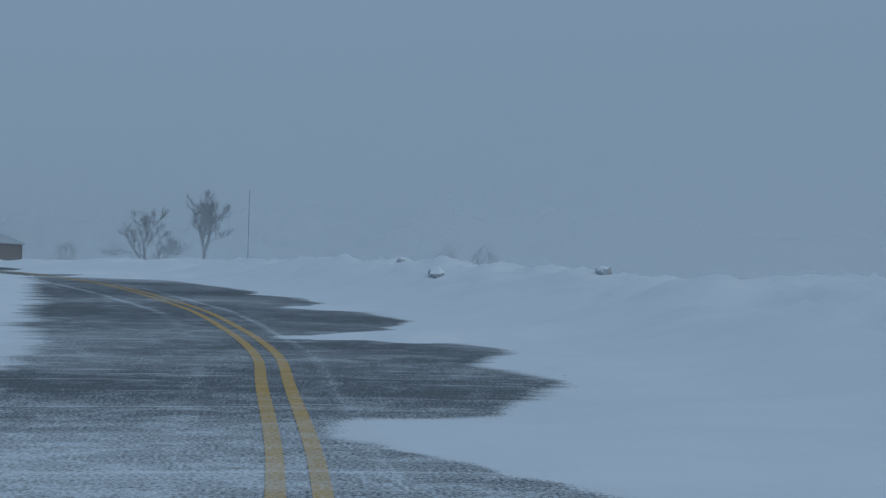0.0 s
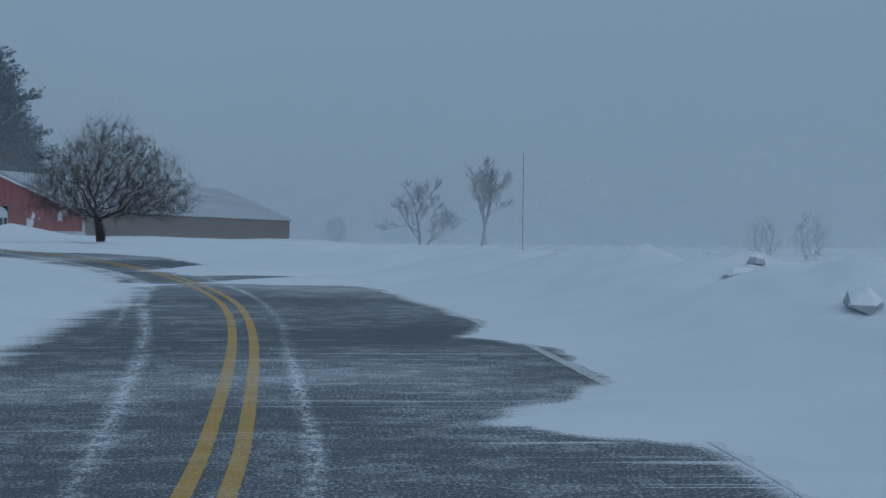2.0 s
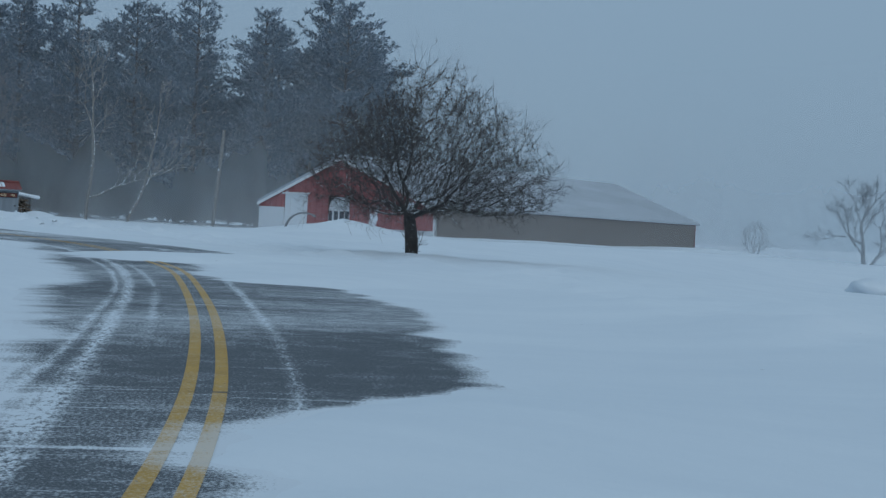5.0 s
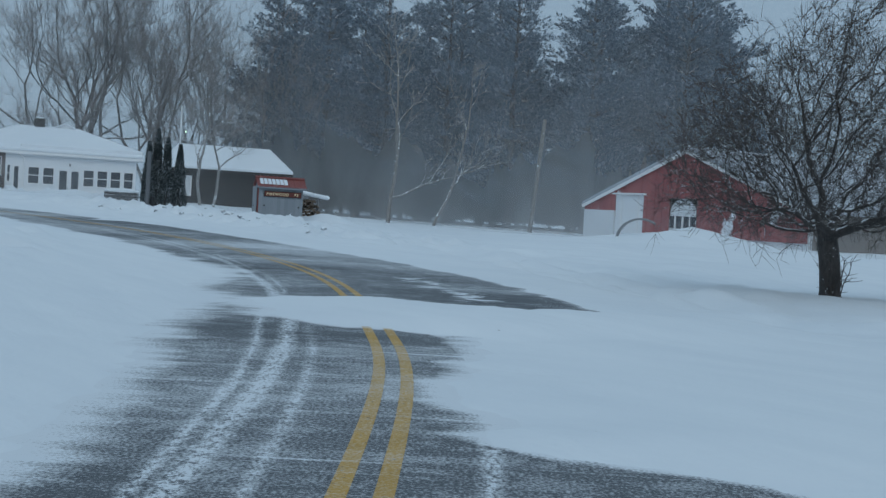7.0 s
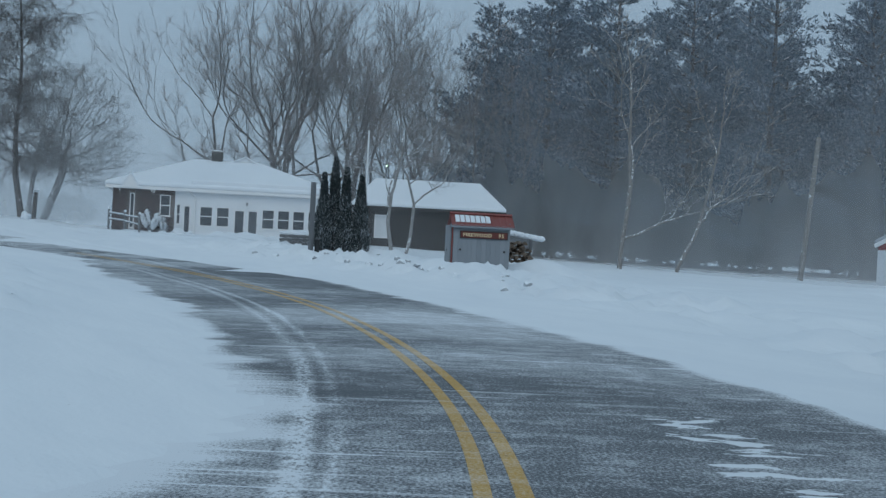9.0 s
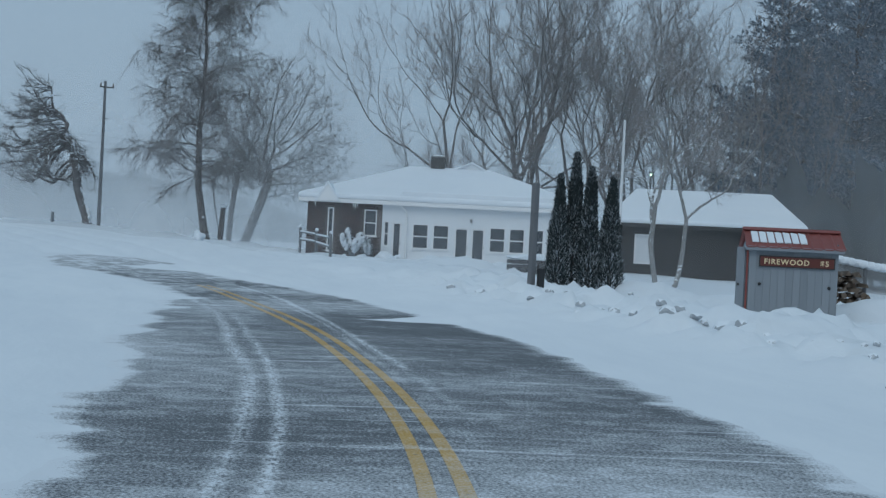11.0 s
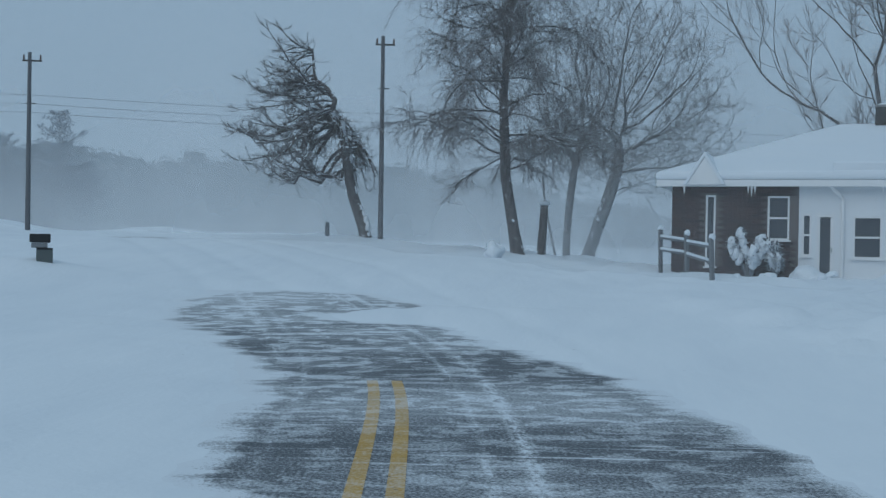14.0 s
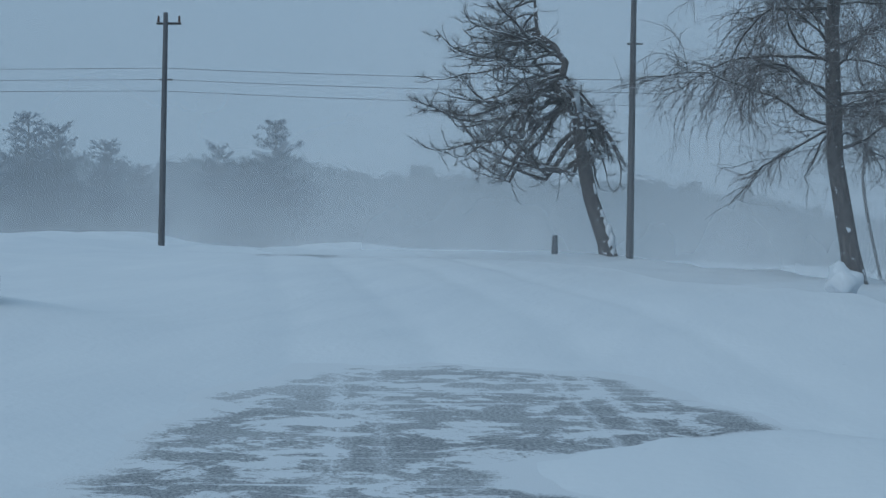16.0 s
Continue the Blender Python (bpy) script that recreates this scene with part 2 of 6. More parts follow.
def line_material(name, colour, worn):
    m, n, l, b = material(name)
    dust, grain, uv = dusting(n, l)
    chip = ramp_at(n, l, noise_at(n, l, uv, 22, 4, 0.7), worn, worn + 0.1)
    crack = ramp_at(n, l, noise_at(n, l, coords(n, l, "UV", (1.1, 0.12, 1)), 2.6, 2), 0.66, 0.7)
    tone = mix(n, l, noise_at(n, l, uv, 3, 3), tuple(c * 0.72 for c in colour), tuple(c * 1.15 for c in colour))
    tone = mix(n, l, calc(n, l, "MAXIMUM", chip, crack), tone, (0.05, 0.05, 0.052))
    tone = mix(n, l, calc(n, l, "MULTIPLY", dust, 0.5), tone, SNOW)
    l.new(tone, b.inputs["Base Color"])
    b.inputs["Roughness"].default_value = 0.65
    bump(n, l, b, grain, 0.4, 0.005)
    return m


def foliage_material(name, dark, light, snowy, snow_haze=(0.30, 0.36, 0.42)):
    """Needles: each spray has its own tone, and clumps pale to a tint of snow and haze."""
    m, n, l, b = material(name)
    g = n.new("ShaderNodeNewGeometry")
    isl = g.outputs["Random Per Island"]
    v = coords(n, l)
    clump, fine = noise_at(n, l, v, 0.5, 4), noise_at(n, l, v, 5, 3)
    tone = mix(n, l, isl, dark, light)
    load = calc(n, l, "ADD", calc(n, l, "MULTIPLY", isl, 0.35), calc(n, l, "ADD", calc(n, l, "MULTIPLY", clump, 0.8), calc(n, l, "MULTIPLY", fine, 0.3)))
    tone = mix(n, l, ramp_at(n, l, load, 0.98 - snowy, 1.3 - snowy), tone, snow_haze)
    l.new(tone, b.inputs["Base Color"])
    b.inputs["Roughness"].default_value = 0.85
    return m


def brick_material():
    m, n, l, b = material("dark_red_brick")
    oi = n.new("ShaderNodeObjectInfo")
    v = coords(n, l)
    tone = mix(n, l, oi.outputs["Random"], (0.042, 0.030, 0.031), (0.095, 0.060, 0.056))
    tone = mix(n, l, ramp_at(n, l, noise_at(n, l, v, 30, 3), 0.6, 0.72), tone, (0.2, 0.16, 0.15))
    l.new(tone, b.inputs["Base Color"])
    b.inputs["Roughness"].default_value = 0.9
    return m


def board_material(name, a, c, snow_patch=0.0):
    m, n, l, b = material(name)
    oi = n.new("ShaderNodeObjectInfo")
    v = coords(n, l, scale=(6, 6, 0.5))
    fine = noise_at(n, l, v, 5, 5, 0.6)
    tone = mix(n, l, calc(n, l, "ADD", calc(n, l, "MULTIPLY", oi.outputs["Random"], 0.55), calc(n, l, "MULTIPLY", fine, 0.45)), a, c)
    if snow_patch:
        p = noise_at(n, l, coords(n, l, scale=(1, 1, 0.7)), 0.55, 5, 0.62)
        tone = mix(n, l, ramp_at(n, l, p, 0.66 - snow_patch, 0.70 - snow_patch), tone, SNOW)
    l.new(tone, b.inputs["Base Color"])
    b.inputs["Roughness"].default_value = 0.8
    bump(n, l, b, fine, 0.3, 0.01)
    return m


def glass_material():
    m, n, l, b = material("dark_window_glass")
    b.inputs["Base Color"].default_value = (0.03, 0.036, 0.045, 1)
    b.inputs["Roughness"].default_value = 0.06
    b.inputs["IOR"].default_value = 1.5
    # The blue-grey tone puts a little reflected sky into the glass colour.
    l.new(mix(n, l, noise_at(n, l, coords(n, l), 2.0, 2), (0.035, 0.042, 0.052), (0.085, 0.097, 0.112)), b.inputs["Base Color"])
    return m


M = {
    "snow": snow_material(), "asphalt": asphalt_material(),
    "yellow": line_material("yellow_road_paint", (0.52, 0.30, 0.055), 0.6), "edge": line_material("white_road_paint", (0.55, 0.56, 0.57), 0.55),
    # The pale grey twigs below carry haze in their colour, as well as snow.
    "bark": bark_material("dark_furrowed_bark", (0.022, 0.021, 0.022), (0.075, 0.070, 0.068), 0.03), "snow_haze": plain("haze_pale_snowy_twigs", (0.20, 0.215, 0.235), 0.9, 9, 0.3, snow=0.3, bumps=0.6),
    "pine_bark": plain("grey_pine_bark", (0.085, 0.085, 0.09), 0.9, 9, 0.3, snow=0.3, bumps=0.6),
    "bark_grey": bark_material("grey_furrowed_bark", (0.045, 0.045, 0.048), (0.115, 0.11, 0.11), 0.035),
    "bark_snowy": bark_material("snow_plastered_bark", (0.045, 0.044, 0.046), (0.14, 0.132, 0.13), 0.06),
    "birch": bark_material("pale_birch_bark", (0.12, 0.12, 0.12), (0.27, 0.265, 0.26), 0.06),
    "twig": plain("thin_dark_twigs", (0.075, 0.064, 0.060), 0.9, 4, 0.3, snow=0.06),
    # Brown twigs lightened so that their colour holds some haze.
    "twig_red": plain("haze_pale_brown_twigs", (0.29, 0.262, 0.258), 0.9, 4, 0.3, snow=0.26),
    "twig_mid": plain("brown_grey_twigs", (0.165, 0.152, 0.15), 0.9, 4, 0.3, snow=0.18),
    # Needle colours are paled and blued to paint in haze, besides real snow.
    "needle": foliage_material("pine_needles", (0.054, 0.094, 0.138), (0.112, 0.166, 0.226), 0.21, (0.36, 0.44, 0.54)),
    "cedar": foliage_material("cedar_sprays", (0.022, 0.034, 0.036), (0.055, 0.072, 0.074), 0.24, (0.55, 0.61, 0.67)),
    "siding": plain("white_painted_siding", (0.74, 0.77, 0.80), 0.6, 2, 0.05), "trim": plain("white_trim_paint", (0.78, 0.79, 0.80), 0.5, 4, 0.04),
    "brick": brick_material(), "mortar": plain("grey_mortar", (0.16, 0.14, 0.135), 0.95, 20, 0.2),
    "glass": glass_material(), "shed_board": board_material("weathered_grey_boards", (0.185, 0.21, 0.235), (0.255, 0.285, 0.315)),
    "red_metal": plain("rust_red_roof_metal", (0.22, 0.055, 0.048), 0.6, 5, 0.35, metal=0.1),
    "barn_red": board_material("red_barn_boards", (0.27, 0.075, 0.078), (0.40, 0.125, 0.12), 0.05),
    "barn_side": board_material("brown_barn_boards", (0.15, 0.135, 0.125), (0.24, 0.215, 0.2)),
    "stone": plain("grey_dry_stone", (0.085, 0.087, 0.092), 0.95, 7, 0.5, snow=0.4, bumps=0.9),
    # Lighter copy of the grey bark; its paleness stands in for haze.
    "bark_pale": bark_material("haze_pale_grey_bark", (0.085, 0.085, 0.089), (0.19, 0.185, 0.186), 0.05),
    "thin_snow": plain("snow_worn_roof_sheets", (0.42, 0.455, 0.50), 0.8, 3, 0.4, bumps=0.5, stretch=(1, 0.3, 1)),
    "block": plain("snow_plastered_block_wall", (0.66, 0.69, 0.72), 0.9, 3, 0.12),
    "pole": plain("grey_weathered_pole_wood", (0.145, 0.152, 0.162), 0.9, 12, 0.3, stretch=(3, 3, 0.4)),
    "pole_dark": plain("dark_weathered_wood", (0.07, 0.069, 0.068), 0.9, 12, 0.3, snow=0.15, stretch=(3, 3, 0.4)),
    "white_pole": plain("white_metal_pole", (0.72, 0.74, 0.76), 0.4, 6, 0.06), "metal": plain("dull_grey_metal", (0.28, 0.29, 0.30), 0.45, 8, 0.2, metal=0.7),
    "black": plain("black_plastic", (0.02, 0.021, 0.023), 0.5, 6, 0.2), "grey_box": plain("grey_green_plastic_box", (0.10, 0.12, 0.12), 0.6, 6, 0.2),
    "sign": plain("dark_red_sign_board", (0.11, 0.022, 0.016), 0.6, 6, 0.2), "letter": plain("cream_sign_letters", (0.74, 0.60, 0.38), 0.6, 6, 0.08),
    # Brown boards made darker than they are, painting in shade below the eave.
    "cabin": board_material("shaded_brown_cabin_boards", (0.020, 0.019, 0.019), (0.036, 0.033, 0.032)),
    "firewood": plain("split_firewood", (0.16, 0.125, 0.098), 0.9, 10, 0.5, snow=0.2), "dirty_ice": plain("dirty_snow_lump", (0.42, 0.45, 0.48), 0.9, 9, 0.5, snow=0.6),
    "ceramic": plain("brown_insulator", (0.1, 0.06, 0.05), 0.3), "wire": plain("black_cable", (0.03, 0.03, 0.033), 0.6),
    "lamp": None,
}
lampm, _, _, lb = material("yard_lamp_glow")
lb.inputs["Emission Color"].default_value, lb.inputs["Emission Strength"].default_value = (0.6, 1.0, 0.75, 1), 2.0
M["lamp"] = lampm


# Pale see-through surface that fades what stands behind it, imitating haze.
def haze_veil_material():
    m, n, l, b = material("airborne_snow_haze")
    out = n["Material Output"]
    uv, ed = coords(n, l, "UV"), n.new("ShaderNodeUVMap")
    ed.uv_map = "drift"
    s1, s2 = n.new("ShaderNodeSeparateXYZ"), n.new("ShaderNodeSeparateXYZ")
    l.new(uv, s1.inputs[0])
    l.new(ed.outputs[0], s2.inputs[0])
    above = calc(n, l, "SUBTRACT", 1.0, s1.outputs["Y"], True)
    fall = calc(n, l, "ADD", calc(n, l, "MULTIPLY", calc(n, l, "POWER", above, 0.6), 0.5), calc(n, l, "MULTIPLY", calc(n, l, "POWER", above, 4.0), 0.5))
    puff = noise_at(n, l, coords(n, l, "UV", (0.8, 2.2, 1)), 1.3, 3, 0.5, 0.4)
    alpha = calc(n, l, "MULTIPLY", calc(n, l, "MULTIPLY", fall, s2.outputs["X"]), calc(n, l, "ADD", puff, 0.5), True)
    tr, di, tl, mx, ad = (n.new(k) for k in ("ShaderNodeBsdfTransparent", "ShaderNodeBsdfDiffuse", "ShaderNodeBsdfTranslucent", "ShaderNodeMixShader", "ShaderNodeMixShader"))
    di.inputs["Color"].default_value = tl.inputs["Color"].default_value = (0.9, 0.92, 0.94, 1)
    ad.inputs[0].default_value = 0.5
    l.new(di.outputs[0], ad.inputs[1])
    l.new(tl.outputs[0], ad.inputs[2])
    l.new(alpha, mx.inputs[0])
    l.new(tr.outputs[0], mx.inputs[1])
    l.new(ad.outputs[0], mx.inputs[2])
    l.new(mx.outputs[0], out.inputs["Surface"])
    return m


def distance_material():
    m, n, l, b = material("haze_glow_wood")
    # Haze over the far wood is put into this blue-grey emission colour.
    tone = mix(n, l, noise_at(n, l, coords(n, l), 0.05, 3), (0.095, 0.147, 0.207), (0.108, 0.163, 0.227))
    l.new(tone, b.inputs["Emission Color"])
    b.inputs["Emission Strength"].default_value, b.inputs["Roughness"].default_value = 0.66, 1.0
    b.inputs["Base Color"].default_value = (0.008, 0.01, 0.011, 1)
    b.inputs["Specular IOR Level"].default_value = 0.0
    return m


M["haze_veil"], M["distance"] = haze_veil_material(), distance_material()


# ---- builders ----
def hold(ob, parent):
    if parent is not None:
        ob.parent = parent
    return ob


def part(name, bm, mat, parent=None, label=""):
    me = bpy.data.meshes.new(name)
    bm.to_mesh(me)
    bm.free()
    me.materials.append(M[mat])
    ob = hold(new(name, me), parent)
    return tagged(ob, label) if label else ob


def grid_part(name, verts, faces, mat, parent=None, label="", smooth=False, uv=None):
    """A mesh from computed arrays."""
    me = bpy.data.meshes.new(name)
    me.from_pydata([tuple(v) for v in verts] if not isinstance(verts, list) else verts, [], faces if isinstance(faces, list) else [tuple(map(int, f)) for f in faces])
    if uv is not None:
        idx = np.empty(len(me.loops), dtype=np.int32)
        me.loops.foreach_get("vertex_index", idx)
        for k, title in enumerate(("metres", "drift")):
            lay = me.uv_layers.new(name=title)
            lay.data.foreach_set("uv", np.ascontiguousarray(np.asarray(uv, dtype=np.float32)[idx][:, 2 * k:2 * k + 2]).ravel())
    if smooth:
        me.polygons.foreach_set("use_smooth", [True] * len(me.polygons))
    me.materials.append(M[mat])
    ob = hold(new(name, me), parent)
    return tagged(ob, label) if label else ob


def base(name, m, label, category, group="", kind=""):
    e = new(name)
    e.empty_display_size = 0.3
    e.matrix_world = m
    return tagged(e, label, category, group, kind)


def box(bm, c, size, rot=(0, 0, 0), bevel=0.0):
    m = pose(*c, *rot) @ Matrix.Diagonal((*size, 1))
    r = bmesh.ops.create_cube(bm, size=1, matrix=m)
    if bevel:
        es = list({e for v in r["verts"] for e in v.link_edges})
        bmesh.ops.bevel(bm, geom=es, offset=bevel, segments=2, affect="EDGES", profile=0.6)
    return bm


def boxes(*items, bevel=0.0):
    bm = bmesh.new()
    for it in items:
        box(bm, *it, bevel=bevel)
    return bm


def cyl(bm, p, q, r1, r2=None, n=10):
    p, q = Vector(p), Vector(q)
    d = q - p
    m = Matrix.Translation((p + q) / 2) @ d.to_track_quat("Z", "Y").to_matrix().to_4x4()
    bmesh.ops.create_cone(bm, cap_ends=True, segments=n, radius1=r1, radius2=r1 if r2 is None else r2, depth=d.length, matrix=m)
    return bm


def prism(pts, y0, y1):
    """A polygon in the x-z plane, pushed from y0 to y1."""
    bm = bmesh.new()
    a, b = [bm.verts.new((x, y0, z)) for x, z in pts], [bm.verts.new((x, y1, z)) for x, z in pts]
    bm.faces.new(a)
    bm.faces.new(b[::-1])
    for i in range(len(pts)):
        j = (i + 1) % len(pts)
        bm.faces.new((a[i], b[i], b[j], a[j]))
    bmesh.ops.recalc_face_normals(bm, faces=bm.faces)
    return bm


def lump(bm, c, size, seed, sub=3, rough=0.25):
    r = bmesh.ops.create_icosphere(bm, subdivisions=sub, radius=1)
    o = Vector((seed * 3.7, seed * 1.3, seed * 2.1))
    for v in r["verts"]:
        k = 1 + rough * noise.noise(v.co * 1.4 + o) + 0.4 * rough * noise.noise(v.co * 4 + o)
        v.co = Vector(c) + Vector((v.co.x * size[0], v.co.y * size[1], v.co.z * size[2])) * k
    return bm


class Tubes:
    """Collects tapered tubes and blades into one mesh."""

    def __init__(self):
        self.v, self.f, self.n = [], [], 0

    def tube(self, pts, radii, k):
        pts, radii = np.asarray(pts, float), np.asarray(radii, float)
        t = np.gradient(pts, axis=0)
        t /= np.linalg.norm(t, axis=1)[:, None] + 1e-9
        ref = np.array((0.31, 0.21, 0.93)) if abs(t[0, 2]) < 0.8 else np.array((0.95, 0.3, 0.1))
        u = np.cross(t, ref)
        u /= np.linalg.norm(u, axis=1)[:, None] + 1e-9
        w = np.cross(t, u)
        a = np.arange(k) * 2 * np.pi / k
        ring = pts[:, None] + radii[:, None, None] * (np.cos(a)[None, :, None] * u[:, None] + np.sin(a)[None, :, None] * w[:, None])
        self.v.extend(map(tuple, ring.reshape(-1, 3).tolist()))
        b = self.n
        for i in range(len(pts) - 1):
            for j in range(k):
                j2 = (j + 1) % k
                self.f.append((b + i * k + j, b + i * k + j2, b + (i + 1) * k + j2, b + (i + 1) * k + j))
        self.n += len(pts) * k

    def blade(self, p, d, side):
        q = p + d
        self.v.extend((tuple(p - side * 0.35), tuple(p + side * 0.35), tuple(p + d * 0.55 + side), tuple(q), tuple(p + d * 0.55 - side)))
        b = self.n
        self.f.append((b, b + 1, b + 2, b + 3, b + 4))
        self.n += 5

    def add(self, verts, faces):
        self.v.extend(map(tuple, verts.reshape(-1, 3).tolist()))
        self.f.extend(map(tuple, (faces + self.n).tolist()))
        self.n += verts.size // 3

    def twigs(self, p, d, long, r, bend, steps=2):
        """Many thin three-sided twigs at once: starts, ways, lengths, a thickness and how far each step turns."""
        m = len(p)
        u = np.cross(d, np.array((0.31, 0.21, 0.93)))
        u /= np.linalg.norm(u, axis=1)[:, None] + 1e-9
        w, rings, q, mids = np.cross(d, u), [], p, []
        for i in range(steps + 1):
            mids.append(q)
            rr = r * (1 - 0.55 * i / steps)
            rings.append(np.stack([q + rr * (math.cos(a) * u + math.sin(a) * w) for a in (0, 2.094, 4.189)], 1))
            q = q + d * (long / steps)[:, None]
            d = d + bend
            d = d / (np.linalg.norm(d, axis=1)[:, None] + 1e-9)
            if steps > 3:
                bend = bend * 0.4 + np.random.default_rng(m + i).normal(0, 0.22, d.shape)
        v = np.stack(rings, 1)
        b = (np.arange(m) * 3 * (steps + 1))[:, None]
        f = np.array([(3 * i + j, 3 * i + (j + 1) % 3, 3 * i + 3 + (j + 1) % 3, 3 * i + 3 + j) for i in range(steps) for j in range(3)])
        self.add(v, (b[:, None] + f[None]).reshape(-1, 4))
        return np.stack(mids, 1)

    def needles(self, p, d, side):
        """Many narrow pointed blades at once."""
        v = np.stack([p, p + d * 0.45 + side, p + d, p + d * 0.45 - side], 1)
        self.add(v, np.arange(4 * len(p)).reshape(-1, 4))

    def make(self, name, mat, parent, label="", smooth=True):
        return grid_part(name, self.v, self.f, mat, parent, label, smooth)


def unit(v):
    return v / (np.linalg.norm(v) + 1e-9)


def units(v):
    return v / (np.linalg.norm(v, axis=1)[:, None] + 1e-9)


def colony(rng, goals, stems, step, reach, kill, pull=(0, 0, 0), wobble=0.12, rounds=150):
    """Branches that grow from the stems towards goals spread through the crown, each goal drawing the nearest branch."""
    pos, par = [], []
    for stem in stems:
        for i, q in enumerate(stem):
            par.append(len(pos) - 1 if i else -1)
            pos.append(np.array(q, float))
    pos, kids = np.array(pos), np.zeros(len(pos), int)
    d2 = ((goals[:, None] - pos[None]) ** 2).sum(2)
    near, best = d2.argmin(1), d2.min(1)
    pull = np.array(pull, float)
    for _ in range(rounds):
        act = best < reach * reach
        if not act.any():
            break
        total = np.zeros_like(pos)
        np.add.at(total, near[act], units(goals[act] - pos[near[act]]))
        who = np.unique(near[act])
        who = who[kids[who] < 2]
        if not len(who):
            break
        way = units(units(total[who]) + pull + rng.normal(0, wobble, (len(who), 3)))
        fresh = pos[who] + way * step
        kids[who] += 1
        base_n = len(pos)
        pos, kids = np.vstack([pos, fresh]), np.r_[kids, np.zeros(len(fresh), int)]
        par.extend(who.tolist())
        d2 = ((goals[:, None] - fresh[None]) ** 2).sum(2)
        j, b = d2.argmin(1), d2.min(1)
        closer = b < best
        near[closer], best[closer] = j[closer] + base_n, b[closer]
        keep = best > kill * kill
        goals, near, best = goals[keep], near[keep], best[keep]
        if not len(goals):
            break
    return pos, np.array(par)


def crown_goals(rng, n, profile, heart=(0, 0), hollow=0.35, squash=(1, 1), slide=(0, 0)):
    """Goals inside a crown whose half width at each height is given; more of them near its skin."""
    hs, ws = np.array(profile, float).T
    out = []
    while len(out) < n:
        z = rng.uniform(hs[0], hs[-1])
        w = np.interp(z, hs, ws) * (0.82 + 0.36 * float(wave(np.array(z * 0.7 + n), np.array(len(out) % 7 * 1.0))) * 0.5)
        if rng.random() > (w / ws.max()) ** 1.6:
            continue
        a, r = rng.uniform(0, 2 * math.pi), w * math.sqrt(rng.uniform(hollow**2 * rng.random(), 1))
        f = (z - hs[0]) / (hs[-1] - hs[0])
        out.append((heart[0] + slide[0] * f + r * math.cos(a) * squash[0], heart[1] + slide[1] * f + r * math.sin(a) * squash[1], z))
    return np.array(out)


def grown_tree(name, place, seed, stems, goals, step, reach, kill, trunk_r, label, bark="bark", twig="twig", tip=0.006, pull=(0, 0, 0.1), wobble=0.12,
               shoots=3.0, shoot=(0.2, 0.5), rise=0.2, sag=0.0, steps=2, group="", thin=0.02, category="tree", shoot_r=0.0045, jut=0.9, side=0.0, side_long=(0.5, 1.3), stout=0.05):
    """A leafless tree: trunk and limbs swell with all that they carry, and thin shoots stand on the outer wood."""
    rng = np.random.default_rng(seed)
    pos, par = colony(rng, goals, stems, step, reach, kill, pull, wobble)
    n = len(pos)
    load, kids = np.zeros(n), [[] for _ in range(n)]
    for i in range(n - 1, -1, -1):
        load[i] = max(load[i], 1.0)
        if par[i] >= 0:
            load[par[i]] += load[i]
            kids[par[i]].append(i)
    p = math.log(load.max()) / math.log(trunk_r / tip)
    rad = tip * load ** (1 / p)
    for _ in range(3):  # ease the zigzags out
        soft = pos.copy()
        for i in range(n):
            if par[i] >= 0 and kids[i]:
                k = max(kids[i], key=lambda c: load[c])
                soft[i] = 0.5 * pos[i] + 0.25 * (pos[par[i]] + pos[k])
        pos = soft
    root = base(name, pose(*place), label, category, group)
    limbs, crown = Tubes(), Tubes()
    starts = [i for i in range(n) if par[i] < 0]
    roots = set(starts)
    todo = list(starts)
    while todo:
        i = todo.pop()
        run = [par[i]] if par[i] >= 0 else []
        j = i
        while True:
            run.append(j)
            if not kids[j]:
                break
            order = sorted(kids[j], key=lambda c: -load[c])
            todo.extend(order[1:])
            j = order[0]
        r = rad[run].copy()
        if par[i] >= 0:
            r[0] = min(r[0], r[1] * 1.25)
        if i in roots:
            r[0] *= 1.35
        if i in roots:
            wood = Tubes()
            wood.tube(pos[run], r, 10)
            wood.make("trunk", bark, root)
        elif len(run) > 1:
            limbs.tube(pos[run], r, 6 if r[0] > 0.05 else 4 if r[0] > 0.02 else 3)
    sp, sd = np.zeros((0, 3)), np.zeros((0, 3))
    if side:  # crooked side branches that cross between the limbs
        mid = np.array([i for i in range(n) if rad[i] < stout and par[i] >= 0])
        pick = np.repeat(mid, rng.poisson(side, len(mid)))
        d = units(units(pos[pick] - pos[par[pick]]) * 0.5 + rng.normal(0, 0.75, (len(pick), 3)) + np.array((0, 0, rise * 0.5)))
        runs = limbs.twigs(pos[pick], d, rng.uniform(*side_long, len(pick)), max(shoot_r * 1.5, tip), rng.normal(0, 0.2, (len(pick), 3)), 5)
        sp, sd = runs[:, 1:].reshape(-1, 3), units((runs[:, 1:] - runs[:, :-1]).reshape(-1, 3))
    tagged(limbs.make("branchwork", bark, root), kind="stuff")
    fine = np.array([i for i in range(n) if rad[i] < thin and par[i] >= 0])
    pick = np.repeat(fine, rng.poisson(shoots, len(fine)))
    along = units(pos[pick] - pos[par[pick]])
    at = pos[par[pick]] + (pos[pick] - pos[par[pick]]) * rng.random((len(pick), 1))
    more = np.repeat(np.arange(len(sp)), rng.poisson(shoots * 0.6, len(sp)))
    at, along = np.vstack([at, sp[more]]), np.vstack([along, sd[more]])
